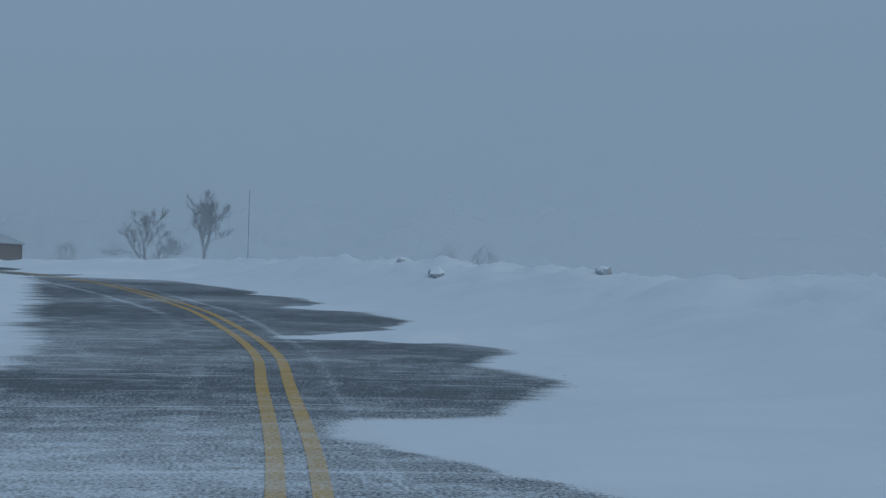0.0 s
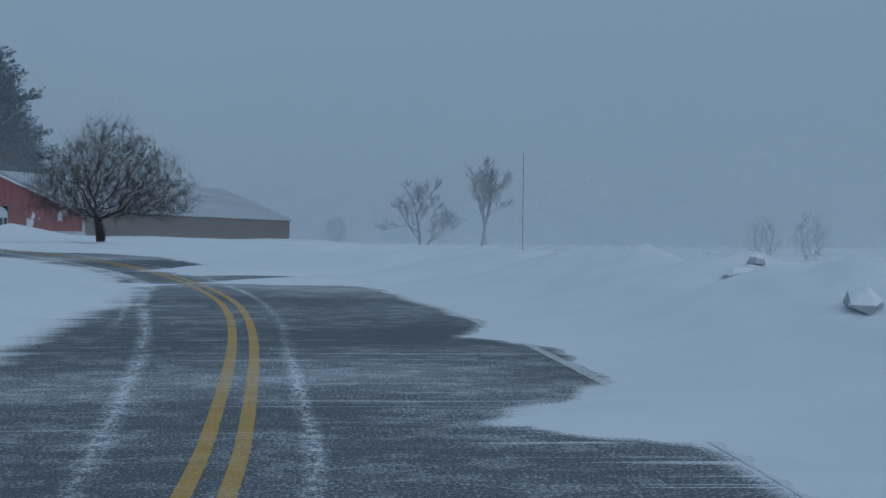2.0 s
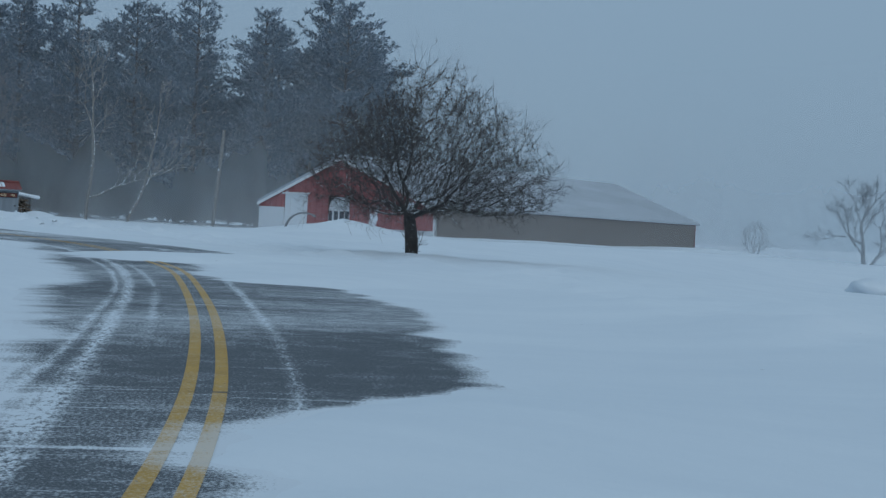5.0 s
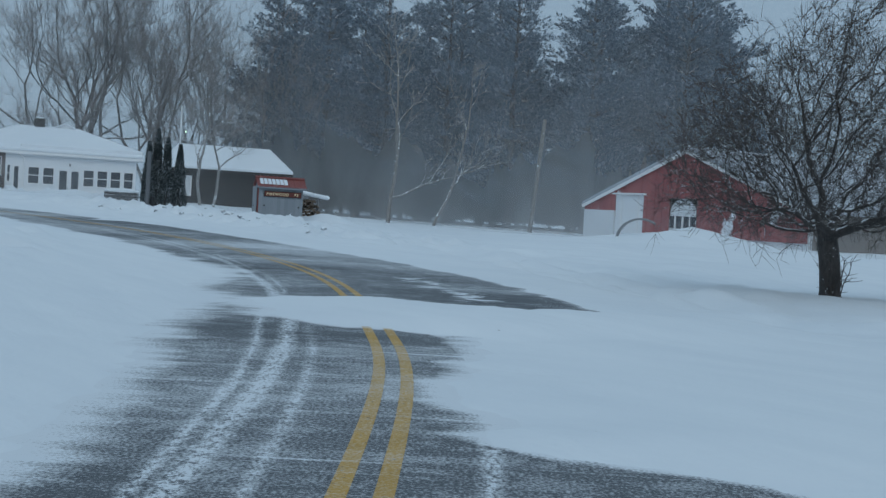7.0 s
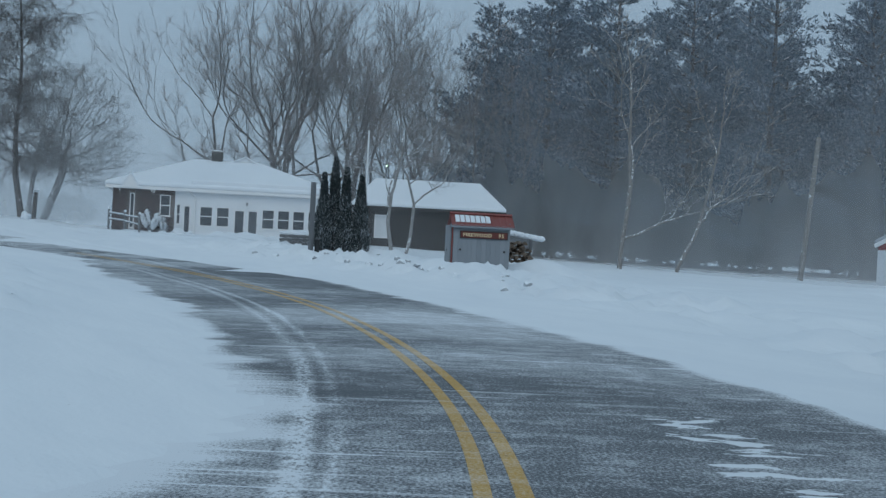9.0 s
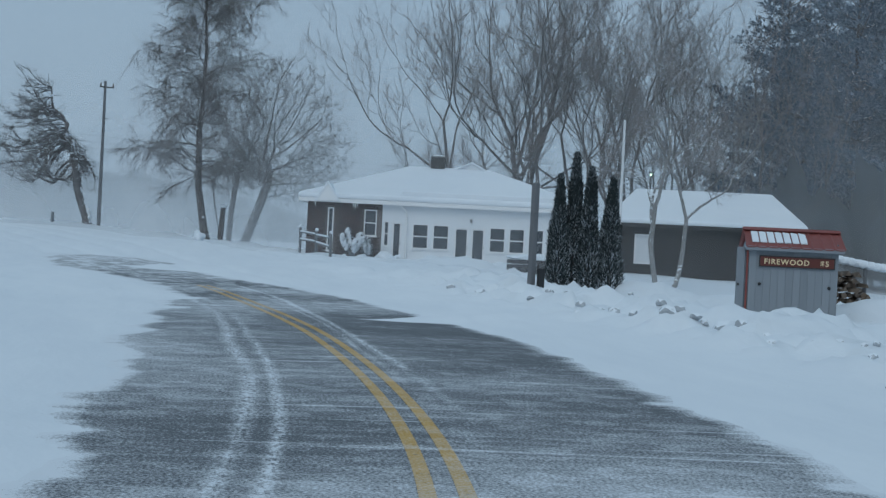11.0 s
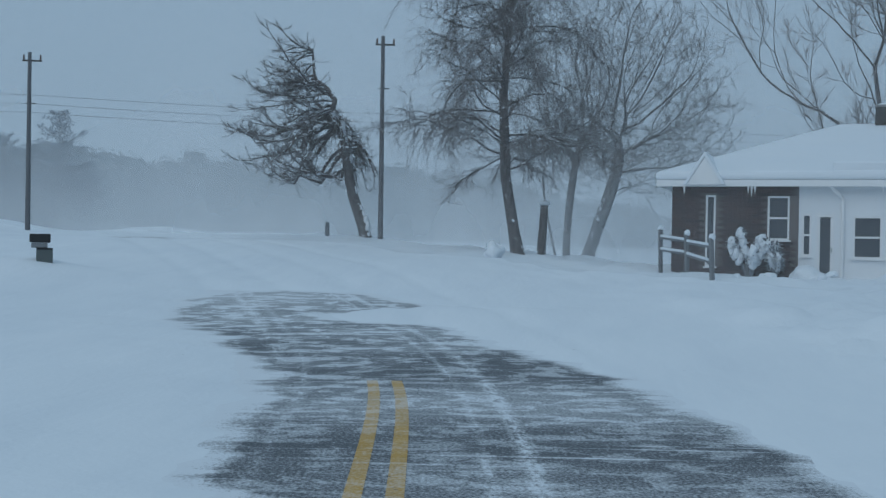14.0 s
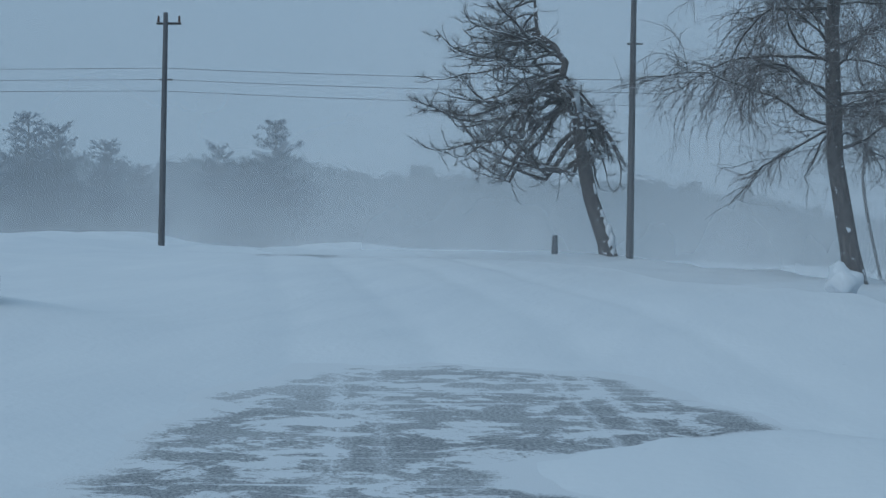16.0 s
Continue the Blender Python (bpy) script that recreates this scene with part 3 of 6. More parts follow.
    d = units(along + rng.normal(0, jut, along.shape) + np.array((0, 0, rise)))
    crown.twigs(at, d, rng.uniform(*shoot, len(at)), shoot_r, rng.normal(0, 0.16, at.shape) + np.array((0, 0, -sag)), steps)
    tagged(crown.make("crown", twig, root), kind="stuff")
    return root


# ---- the lie of the land ----
MIDLINE = [(3.0, -60.0), (1.7, -22.0), (0.8, -6.0), (-0.07, 2.05), (-1.01, 6.41), (-2.12, 10.41), (-2.87, 13.05), (-4.18, 16.46), (-6.63, 21.94), (-11.55, 30.78), (-15.96, 36.54), (-20.57, 41.24), (-28.38, 47.63), (-33.94, 51.51), (-43.45, 56.23), (-54.2, 59.0), (-63.6, 59.62), (-73.0, 59.0), (-79.54, 58.1), (-88.05, 55.44), (-98.0, 51.0), (-115.0, 43.0), (-140.0, 31.0), (-200.0, 2.0)]


def curve_through(cp, n=24):
    cp, out = np.array(cp, float), []
    for i in range(len(cp) - 1):
        p0, p1, p2, p3 = cp[max(i - 1, 0)], cp[i], cp[i + 1], cp[min(i + 2, len(cp) - 1)]
        d0, d1, d2 = (max(np.linalg.norm(b - a), 1e-6) for a, b in ((p0, p1), (p1, p2), (p2, p3)))
        m1 = (p2 - p0) / (d0 + d1) * d1 if i else p2 - p1
        m2 = (p3 - p1) / (d1 + d2) * d1 if i < len(cp) - 2 else p2 - p1
        u = (np.arange(n) / n)[:, None]
        out.append((2 * u**3 - 3 * u**2 + 1) * p1 + (u**3 - 2 * u**2 + u) * m1 + (3 * u**2 - 2 * u**3) * p2 + (u**3 - u**2) * m2)
    return np.vstack(out + [cp[-1:]])


MID = curve_through(MIDLINE)
ALONG = np.r_[0, np.cumsum(np.linalg.norm(np.diff(MID, axis=0), axis=1))]
ALONG -= ALONG[np.argmin(np.abs(MID[:, 1]) + 0.1 * np.abs(MID[:, 0]))]
TAN = np.gradient(MID, axis=0)
TAN /= np.linalg.norm(TAN, axis=1)[:, None]
ROAD_Z = ([-60, -20, 0, 3, 6.5, 10.5, 18.8, 26.5, 33.7, 51, 60, 78, 88, 97, 104, 110, 116, 122, 130, 142, 170, 250],
          [-0.7, -0.35, 0.01, 0.24, 0.43, 0.58, 0.82, 1.02, 1.22, 1.68, 1.8, 1.99, 2.1, 2.23, 2.32, 2.4, 2.6, 2.95, 3.45, 3.9, 4.0, 4.0])
# how far right and left of the middle the pavement is swept bare
BARE_R = ([-20, 5, 6.6, 7.5, 8.4, 9.2, 10.0, 10.8, 11.6, 12.4, 13.2, 14.4, 15.4, 15.75, 16.3, 16.9, 18.4, 19.6, 22.6, 23.6, 24.4, 25.7, 28, 29.2, 30, 31, 35, 38.7, 39.3, 39.9, 40.3, 42.0, 42.6, 45.2, 46.6, 50, 53.5, 57.4, 58.6, 61.5, 64.6, 65.6, 68.2, 69.2, 76, 84, 90, 95, 99.6, 100.1, 100.7, 106, 110, 113, 115, 115.8, 116.7, 117.2, 119.3, 120.4, 121.2, 136.0, 137.0, 142.8, 143.6],
          [2.0, 2.1, 1.9, 0.4, 0.5, 1.7, 2.4, 2.95, 2.75, 2.2, 2.6, 3.35, 3.0, 0.6, 0.9, 2.1, 2.9, 3.55, 3.5, 2.0, 2.6, 3.6, 3.75, 3.0, 3.15, 3.55, 3.4, 3.8, 0.5, 0.6, 2.6, 3.9, 0.6, 0.2, 2.3, 2.7, 3.2, 2.8, 0.7, 0.7, 1.0, -1.2, -1.4, 3.9, 3.75, 3.2, 3.0, 3.2, 3.2, 1.7, 3.2, 3.0, 2.5, 2.0, 1.6, 0.0, -0.3, 2.4, 1.5, 0.4, -1.6, -4.0, 0.7, 0.9, -4.0])
BARE_L = ([-20, 8, 10.7, 15, 22.7, 26, 30, 37, 38.4, 38.9, 39.8, 42.5, 45, 48, 54, 58, 61, 63, 67, 68.3, 69.2, 70.5, 72.4, 74.6, 76.2, 81.4, 86, 90, 95, 97, 100.3, 103.3, 104.2, 106, 108.6, 110.7, 112, 113.6, 116.2, 118.6, 120.3, 121.2, 136.0, 137.0, 142.8, 143.6],
          [-3.0, -2.7, -2.8, -3.1, -3.2, -2.9, -2.6, -1.7, -1.6, -0.4, -2.1, -1.5, -1.6, -1.9, -2.4, -2.2, -2.4, -2.6, -2.3, -2.0, -2.5, -2.65, -1.95, -1.7, -2.2, -2.6, -2.6, -2.9, -2.9, -2.7, -1.95, -1.85, -1.15, -1.2, -1.3, -1.4, -1.7, -2.0, -2.7, -2.2, -1.2, 1.0, 4.0, -1.8, -2.0, 4.0])
LAND = [(-37.8, 64.5, 1.95), (-61, 82, 2.35), (-66, 89, 2.7), (-60, 121, 2.8), (-48, 135, 1.1), (-50, 164, 1.5), (-27, 84, 1.0), (30, 60, -0.6), (22, 25, 0.6), (18, 0, 0.5), (40, 120, -2.5), (110, 160, -8), (150, 40, -9), (70, -50, -2),
        (-73.5, 71, 1.3), (-70.5, 70.2, 1.9), (-67, 68.8, 2.2), (-78, 76, 2.2), (-84, 70.5, 2.75), (-95, 69, 3.15), (-93.5, 63, 2.7), (-100.6, 59.3, 3.45), (-106, 54, 3.3), (-88, 50.8, 3.25), (-106, 42.3, 4.1), (-62, 42, 3.0), (-34, 32, 1.7), (-20, 8, 1.0),
        (-90, 100, 2.1), (-80, 97, 2.1), (-84, 88, 2.35), (-100, 96, 2.4), (-102, 86, 3.2), (-160, 40, 4.2), (-140, -20, 4.4), (-190, 110, 4.4), (-12, 55, 1.3), (-30, -40, 0.6)]

# local heaps: x, y, radius, height
HEAPS = [(-58.8, 84.0, 2.2, 0.85), (-62.8, 83.4, 1.9, 0.35), (-62.5, 87.6, 3.2, 0.2), (-110, 39.6, 1.6, 0.35), (-120.2, 42.6, 2.2, 0.3), (-87.6, 50.7, 1.3, 0.26), (-74.7, 75.3, 1.6, 0.8), (-80.3, 71.5, 1.5, 0.42), (-77.6, 72.8, 1.5, 0.5), (-92.6, 68.4, 1.4, 0.12), (-91.4, 71.2, 1.3, 0.2), (-90.2, 68.2, 1.8, 0.34), (-93.5, 58.0, 2.5, 0.15)]
# where snow has been thrown up and lies rough: x, y, radius
ROUGH = [(-79, 71.5, 3.5), (-91.5, 69.5, 3.8), (-86, 69, 3.5), (-67, 65.5, 3.0), (-73, 65.5, 3.0), (-61, 83, 4)]


def lattice(seed):
    return np.random.default_rng(seed).random((256, 256))


LAT = [lattice(k) for k in range(4)]


def wave(x, y, k=0):
    """Smooth value noise, -1 to 1."""
    x, y = np.asarray(x, float), np.asarray(y, float)
    i, j = np.floor(x).astype(int), np.floor(y).astype(int)
    u, v = x - i, y - j
    u, v = u * u * (3 - 2 * u), v * v * (3 - 2 * v)
    a = LAT[k]
    g = lambda p, q: a[p % 256, q % 256]
    return 2 * ((g(i, j) * (1 - u) + g(i + 1, j) * u) * (1 - v) + (g(i, j + 1) * (1 - u) + g(i + 1, j + 1) * u) * v) - 1


def smooth(a, b, x):
    t = np.clip((x - a) / (b - a), 0, 1)
    return t * t * (3 - 2 * t)


def road_coords(x, y):
    x, y = np.ravel(x), np.ravel(y)
    s, d = np.empty(len(x)), np.empty(len(x))
    for a in range(0, len(x), 4000):
        q = np.stack([x[a:a + 4000], y[a:a + 4000]], 1)
        i = np.argmin(((q[:, None] - MID[None]) ** 2).sum(2), axis=1)
        r = q - MID[i]
        s[a:a + 4000] = ALONG[i] + (r * TAN[i]).sum(1)
        d[a:a + 4000] = r[:, 0] * TAN[i, 1] - r[:, 1] * TAN[i, 0]
    return s, d


def on_road(s, d):
    i = np.clip(np.searchsorted(ALONG, s), 1, len(ALONG) - 1)
    f = ((s - ALONG[i - 1]) / (ALONG[i] - ALONG[i - 1]))[..., None]
    p, t = MID[i - 1] * (1 - f) + MID[i] * f, TAN[i - 1] * (1 - f) + TAN[i] * f
    return p[..., 0] + t[..., 1] * d, p[..., 1] - t[..., 0] * d


def land(x, y):
    num, den = 0.0, 0.0
    for a, b, z in LAND:
        w = 1 / (((x - a) ** 2 + (y - b) ** 2) + 60.0) ** 1.6
        num, den = num + w * z, den + w
    return num / den


def bareness(s, d):
    """Metres inside the swept part of the pavement; below nought under a drift."""
    j = 0.20 * wave(s * 1.7, d * 0.3 + 9) + 0.12 * wave(s * 4.5, d * 0.6, 1) + 0.05 * wave(s * 11, d * 1.5, 2)
    s = s + 0.55 * wave(d * 0.55 + 3, s * 0.16, 3) + 0.22 * wave(d * 1.9, s * 0.4, 1) + 0.08 * wave(d * 6, s, 2)
    s = s + 0.6 * np.clip(d, 0, 4) * np.exp(-((s - 68) / 2.5) ** 2)
    return np.minimum(np.interp(s, *BARE_R) + np.where(d > 2.8, 0.6, 1.3) * j - d, d - np.interp(s, *BARE_L) - 1.3 * j)


def snow_height(x, y, s, d):
    rz, m = np.interp(s, *ROAD_Z), bareness(s, d)
    drift = np.where(m > 0, -0.012 - 0.05 * np.clip(m, 0, 1), 0.20 * (1 - np.exp(np.minimum(m, 0) / 2.2)) + 0.012 * wave(s * 0.8, d * 0.5, 3) * np.clip(-m, 0, 1))
    a = a_road = np.abs(d)
    w = smooth(4.6, 13, a)
    bank = np.where(d > 0, np.interp(s, [-30, 0, 12, 30, 44, 52, 60, 90, 97, 103, 108, 125], [0.55, 0.65, 0.75, 0.66, 0.55, 0.25, 0.0, 0.05, 0.3, 0.25, 0.35, 0.1]), np.interp(s, [-30, 30, 70, 100, 125], [0.2, 0.1, 0.25, 0.3, 0.2]))
    hump = bank * smooth(3.6, 7.5, a) * (1 - 0.75 * smooth(9, 17, a)) * (1 + 0.25 * wave(s * 0.23, d * 0.3, 1)) + 0.12 * smooth(4.2, 6.5, a) * (wave(s * 0.9, d * 0.9, 2) + 0.5 * wave(s * 2.3, d * 2.3, 3)) * (1 - 0.7 * smooth(9, 15, a))
    rut = sum(np.exp(-((d - a - 0.15 * np.sin(s * 0.13)) / wd) ** 2) for a, wd in ((-1.5, 0.22), (-0.2, 0.2), (1.3, 0.25), (2.6, 0.16)))
    drift = drift - 0.035 * rut * smooth(106, 112, s) * (m < 0)
    field = land(x, y) + 0.16 * wave(x * 0.09, y * 0.09) + 0.05 * wave(x * 0.4, y * 0.4, 1)
    heaps = sum(h * np.exp(-((x - a) ** 2 + (y - b) ** 2) / (r * r)) for a, b, r, h in HEAPS)
    tossed = np.clip(sum(np.exp(-((x - a) ** 2 + (y - b) ** 2) / (r * r)) for a, b, r in ROUGH), 0, 1) * smooth(4.4, 6, a_road)
    lumps = tossed * (0.12 * wave(x * 1.1, y * 1.1, 1) + 0.20 * np.abs(wave(x * 2.1, y * 2.1, 2)) + 0.11 * wave(x * 3.9, y * 3.9, 3) - 0.08)
    # ploughed blocks under blown snow along the first bank, and wheel ruts on the drive before the barn
    band = smooth(5.2, 7.0, d) * (1 - smooth(12, 16, d)) * (1 - smooth(38, 46, s))
    blocks = band * (0.10 * np.abs(wave(x * 0.8, y * 0.8, 3)) + 0.13 * np.abs(wave(x * 1.9, y * 1.9, 1)) + 0.07 * wave(x * 4.1, y * 4.1, 2) - 0.08)
    left = smooth(4.0, 5.6, -d) * (1 - smooth(9, 13, -d)) * smooth(66, 74, s) * (1 - smooth(100, 112, s))
    blocks = blocks + left * (0.26 * np.abs(wave(x * 0.9, y * 0.9, 2)) + 0.14 * np.abs(wave(x * 2.3, y * 2.3, 3)) - 0.06)
    yard = smooth(4.6, 6.0, d) * (1 - smooth(9, 13, d)) * smooth(84, 90, s) * (1 - smooth(108, 118, s)) * (1 - 0.95 * np.exp(-((x + 72.6) ** 2 + (y - 71.2) ** 2) / 8))
    blocks = blocks + yard * (0.26 * np.abs(wave(x * 1.2, y * 1.2, 1)) + 0.22 * np.abs(wave(x * 2.6, y * 2.6, 0)) + 0.07 * wave(x * 4.5, y * 4.5, 2) - 0.10)
    lane = np.interp(s, [66, 74, 80, 92], [5.3, 5.4, 5.6, 7.8])
    drive = smooth(66, 71, s) * (1 - smooth(92, 97, s)) * sum(np.exp(-((d - lane - o) / 0.2) ** 2) for o in (0.0, 0.55, 1.7, 2.1)) * (0.11 + 0.07 * wave(x * 2.7, y * 2.7, 1))
    return (1 - w) * (rz + drift) + w * field + hump + heaps + lumps + blocks - drive


def ground_z(x, y):
    s, d = road_coords(np.array([x]), np.array([y]))
    return float(snow_height(np.array([x]), np.array([y]), s, d)[0])


def build_ground():
    # near the road a fine sheet laid along it, beyond it a wide one that reaches the horizon
    ss = np.concatenate([np.arange(-45, 0, 1.0), np.arange(0, 132, 0.22), np.arange(132, 176, 0.8)])
    dd = np.concatenate([np.arange(-15, -5, 0.5), np.arange(-5, 6, 0.14), np.arange(6, 20.1, 0.24)])
    S, D = np.meshgrid(ss, dd, indexing="ij")
    X, Y = on_road(S, D)
    Z = snow_height(X, Y, S, D)
    n, k = S.shape
    verts = np.stack([X, Y, Z], -1).reshape(-1, 3)
    i = (np.arange(n - 1)[:, None] * k + np.arange(k - 1)[None]).ravel()
    faces = np.stack([i, i + k, i + k + 1, i + 1], 1)
    u = np.linspace(-1, 1, 220)
    gx, gy = -50 + 150 * u + 2600 * u**7, 60 + 150 * u + 2600 * u**7
    X2, Y2 = np.meshgrid(gx, gy, indexing="ij")
    s2, d2 = road_coords(X2, Y2)
    inside = ((s2 > -44) & (s2 < 174)).astype(float)
    Z2 = snow_height(X2.ravel(), Y2.ravel(), s2, d2) - 0.9 * inside * (1 - np.where(d2 > 0, smooth(15.5, 19.8, d2), smooth(10.5, 14.8, -d2)))
    v2 = np.stack([X2.ravel(), Y2.ravel(), Z2], 1)
    k2 = len(gy)
    i2 = (np.arange(len(gx) - 1)[:, None] * k2 + np.arange(k2 - 1)[None]).ravel()
    f2 = np.stack([i2, i2 + k2, i2 + k2 + 1, i2 + 1], 1) + len(verts)
    ob = grid_part("ground", np.vstack([verts, v2]), np.vstack([faces, f2]).tolist(), "snow", smooth=True)
    return tagged(ob, "wind-packed snow drifted over verges and open fields", "ground", kind="structure")


def strip(name, d0, d1, lift, mat, s0, s1, step=0.5, parent=None, cols=2):
    ss, dd = np.arange(s0, s1, step), np.linspace(d0, d1, cols)
    S, D = np.meshgrid(ss, dd, indexing="ij")
    X, Y = on_road(S, D)
    Z = np.interp(S, *ROAD_Z) - 0.006 * np.abs(D) + lift
    k = cols
    i = (np.arange(len(ss) - 1)[:, None] * k + np.arange(k - 1)[None]).ravel()
    f = np.stack([i, i + k, i + k + 1, i + 1], 1).tolist()
    return grid_part(name, np.stack([X, Y, Z], -1).reshape(-1, 3), f, mat, parent, smooth=True, uv=np.stack([S, D, bareness(S, D) * np.where(D > 0, 2.0, np.where(S > 78, 2.0, 1.2)), 0 * S], -1).reshape(-1, 4))


build_ground()
road = tagged(strip("road", -3.9, 4.05, 0.0, "asphalt", -45, 175, step=0.25, cols=46), "dark worn asphalt road streaked with blown snow", "road", kind="structure")
for at in (-0.12, 0.12):
    tagged(strip("centre_line", at - 0.054, at + 0.054, 0.004, "yellow", -45, 110, parent=road), "worn yellow centre line, partly snowed over")
for at, s0, s1 in ((-3.3, -45, 60), (3.3, -45, 62), (3.3, 90, 130)):
    tagged(strip("edge_line", at - 0.06, at + 0.06, 0.004, "edge", s0, s1, parent=road), "worn white edge line, mostly under snow")


# ---- trees ----

def at_ground(x, y, sink=0.0):
    return (x, y, ground_z(x, y) - sink)


rt = np.random.default_rng(11)
grown_tree("apple_tree", at_ground(-37.8, 64.5), 11, [[(0, 0, -0.3), (0.01, 0, 0.2), (-0.02, 0.01, 0.5), (-0.06, -0.03, 0.85), (-0.1, -0.05, 1.15)]],
           crown_goals(rt, 3600, [(1.15, 2.8), (1.5, 4.2), (2.2, 4.5), (3.2, 4.2), (4.2, 3.4), (5.0, 2.4), (5.7, 1.3), (6.2, 0.4)], (0.32, 0.24), 0.3), 0.13, 0.95, 0.24, 0.20,
           "dark leafless apple tree with a dense round crown", "bark", "twig", tip=0.004, pull=(0, 0, 0.03), wobble=0.34, shoots=1.7, shoot=(0.15, 0.45), rise=0.25, thin=0.012, shoot_r=0.0045, jut=0.75, side=0.42, side_long=(0.4, 1.1))


def dry_weeds(x, y, seed):
    """Seven thin upright stalks with short side shoots."""
    rng = np.random.default_rng(seed)
    root = base("brush", pose(*at_ground(x, y)), "dry brown weeds poking out of snow at a tree foot", "shrub")
    for k in range(7):
        a, stem, h = 2 * math.pi * k / 7 + seed, Tubes(), rng.uniform(0.75, 1.05)
        way = np.array((0.28 * math.cos(a), 0.28 * math.sin(a), 1.0))
        pts = [np.array((0.02 * math.cos(a), 0.02 * math.sin(a), -0.3)) + way * h * f + rng.normal(0, 0.02, 3) * f for f in np.linspace(0, 1, 6)]
        stem.tube(pts, np.linspace(0.016, 0.006, 6), 5)
        for f in rng.uniform(0.35, 1.0, 9):
            p = pts[0] + (pts[-1] - pts[0]) * f
            d = unit(way + rng.normal(0, 0.7, 3)) * rng.uniform(0.15, 0.4)
            stem.tube([p, p + d * 0.5 + rng.normal(0, 0.02, 3), p + d], [0.007, 0.006, 0.004], 3)
        stem.make("stem", "twig", root)


dry_weeds(-37.55, 64.25, 5)


def larch_tree(x, y):
    """A wind-bent conifer: the trunk leans, then turns, and its boughs sweep to one side and droop."""
    rng = np.random.default_rng(3)
    z = ground_z(x, y)
    root = base("larch_tree", pose(x, y, z), "wind-bent larch with drooping snow-laden boughs, bare of needles", "tree")
    side = np.array((0.10, -0.995, 0.0))  # the way it sweeps
    across = np.array((0.995, 0.10, 0.0))
    along = [(-0.03, -0.3), (0.1, 0.3), (0.46, 1.3), (0.6, 1.9), (0.68, 2.5), (0.8, 3.3), (1.1, 3.75), (1.42, 4.03), (1.2, 4.3), (1.13, 4.55), (1.4, 4.95), (1.8, 5.25), (1.88, 5.7), (1.92, 6.3)]
    pts = np.array([side * a + across * 0.1 * math.sin(3 * h) + np.array((0, 0, h)) for a, h in along])
    wood, crown, limbs = Tubes(), Tubes(), Tubes()
    rad = np.array([0.24, 0.2, 0.18, 0.175, 0.17, 0.16, 0.14, 0.12, 0.095, 0.09, 0.08, 0.065, 0.05, 0.02])
    wood.tube(pts, rad, 10)
    load = bmesh.new()
    tp, td, tl = [], [], []
    for k in range(74):
        back = k >= 50
        f = rng.uniform(0.28, 1.0) if not back else rng.uniform(0.3, 0.62)
        i = min(int(f * (len(pts) - 1)), len(pts) - 2)
        p = pts[i] + (pts[i + 1] - pts[i]) * (f * (len(pts) - 1) - i)
        h = p[2]
        if back:  # the lee side: short limbs that arch over and hang
            to, long, slope, lift = -side * rng.uniform(0.4, 1) + across * rng.normal(0, 0.6), rng.uniform(1.0, 2.3), 0.45, -0.34
        else:  # swept limbs: out, sagging, and up again at the ends
            to, long = side * rng.uniform(0.75, 1.1) + across * rng.normal(0, 0.6), np.interp(h, [1.2, 2.4, 3.6, 5.0, 6.8], [2.0, 3.9, 4.4, 3.3, 1.1]) * rng.uniform(0.45, 1.08)
            slope, lift = np.interp(h, [2, 3.5, 5, 6.5], [-0.75, -0.35, 0.08, 0.2]) + rng.normal(0, 0.28), 0.0
        d = unit(unit(to) + np.array((0, 0, slope)))
        n, q, line = 12, p, [p]
        for j in range(n):
            turn = lift if back else (-0.06 if j < 4 else 0.13 if j > 6 else 0.04)
            d = unit(d + rng.normal(0, 0.17, 3) + np.array((0, 0, turn)))
            if back and d[2] < -0.93:
                d = unit(np.array((d[0], d[1], -0.93)) + rng.normal(0, 0.2, 3))
            if q[2] < 2.0 and d[2] < 0 and not back:
                d = unit(np.array((d[0], d[1], 0.12)))
            q = q + d * long / n
            line.append(q)
        r0 = max(rad[i] * 0.42, 0.03) * (0.8 if back else 1)
        limbs.tube(line, np.linspace(r0, 0.010, n + 1), 6)
        for m in range(int((6.4 if not back else 4.0) * long)):
            g = rng.uniform(0.10, 1.0) * n
            a = min(int(g), n - 1)
            b = line[a] + (line[a + 1] - line[a]) * (g - a)
            v = unit(unit(line[a + 1] - line[a]) * 0.9 + rng.normal(0, 0.7, 3) * np.array((1, 1, 0.8)) + np.array((0, 0, 0.12)))
            long2 = rng.uniform(0.25, 0.9) * (1.15 - 0.5 * g / n)
            run, e = [b], b
            for w in range(5):
                v = unit(v + rng.normal(0, 0.14, 3) + np.array((0, 0, -0.10 if w < 2 else 0.16)))
                e = e + v * long2 / 5
                run.append(e)
                for z in range(3):
                    tp.append(e - v * rng.random() * long2 / 5)
                    td.append(unit(v * 0.8 + rng.normal(0, 0.6, 3) + np.array((0, 0, 0.25))))
                    tl.append(rng.uniform(0.08, 0.26))
            limbs.tube(run, np.linspace(0.0105, 0.005, 6), 4)
        if k % 2 == 0 or back:
            for w in range(3):
                c = line[int(rng.integers(1, 8))] + np.array((0, 0, 0.025))
                lump(load, c, (rng.uniform(0.05, 0.16), rng.uniform(0.05, 0.12), rng.uniform(0.025, 0.05)), k + w * 0.3, 1, 0.5)
    crown.twigs(np.array(tp), np.array(td), np.array(tl), 0.0042, rng.normal(0, 0.2, (len(tp), 3)), 2)
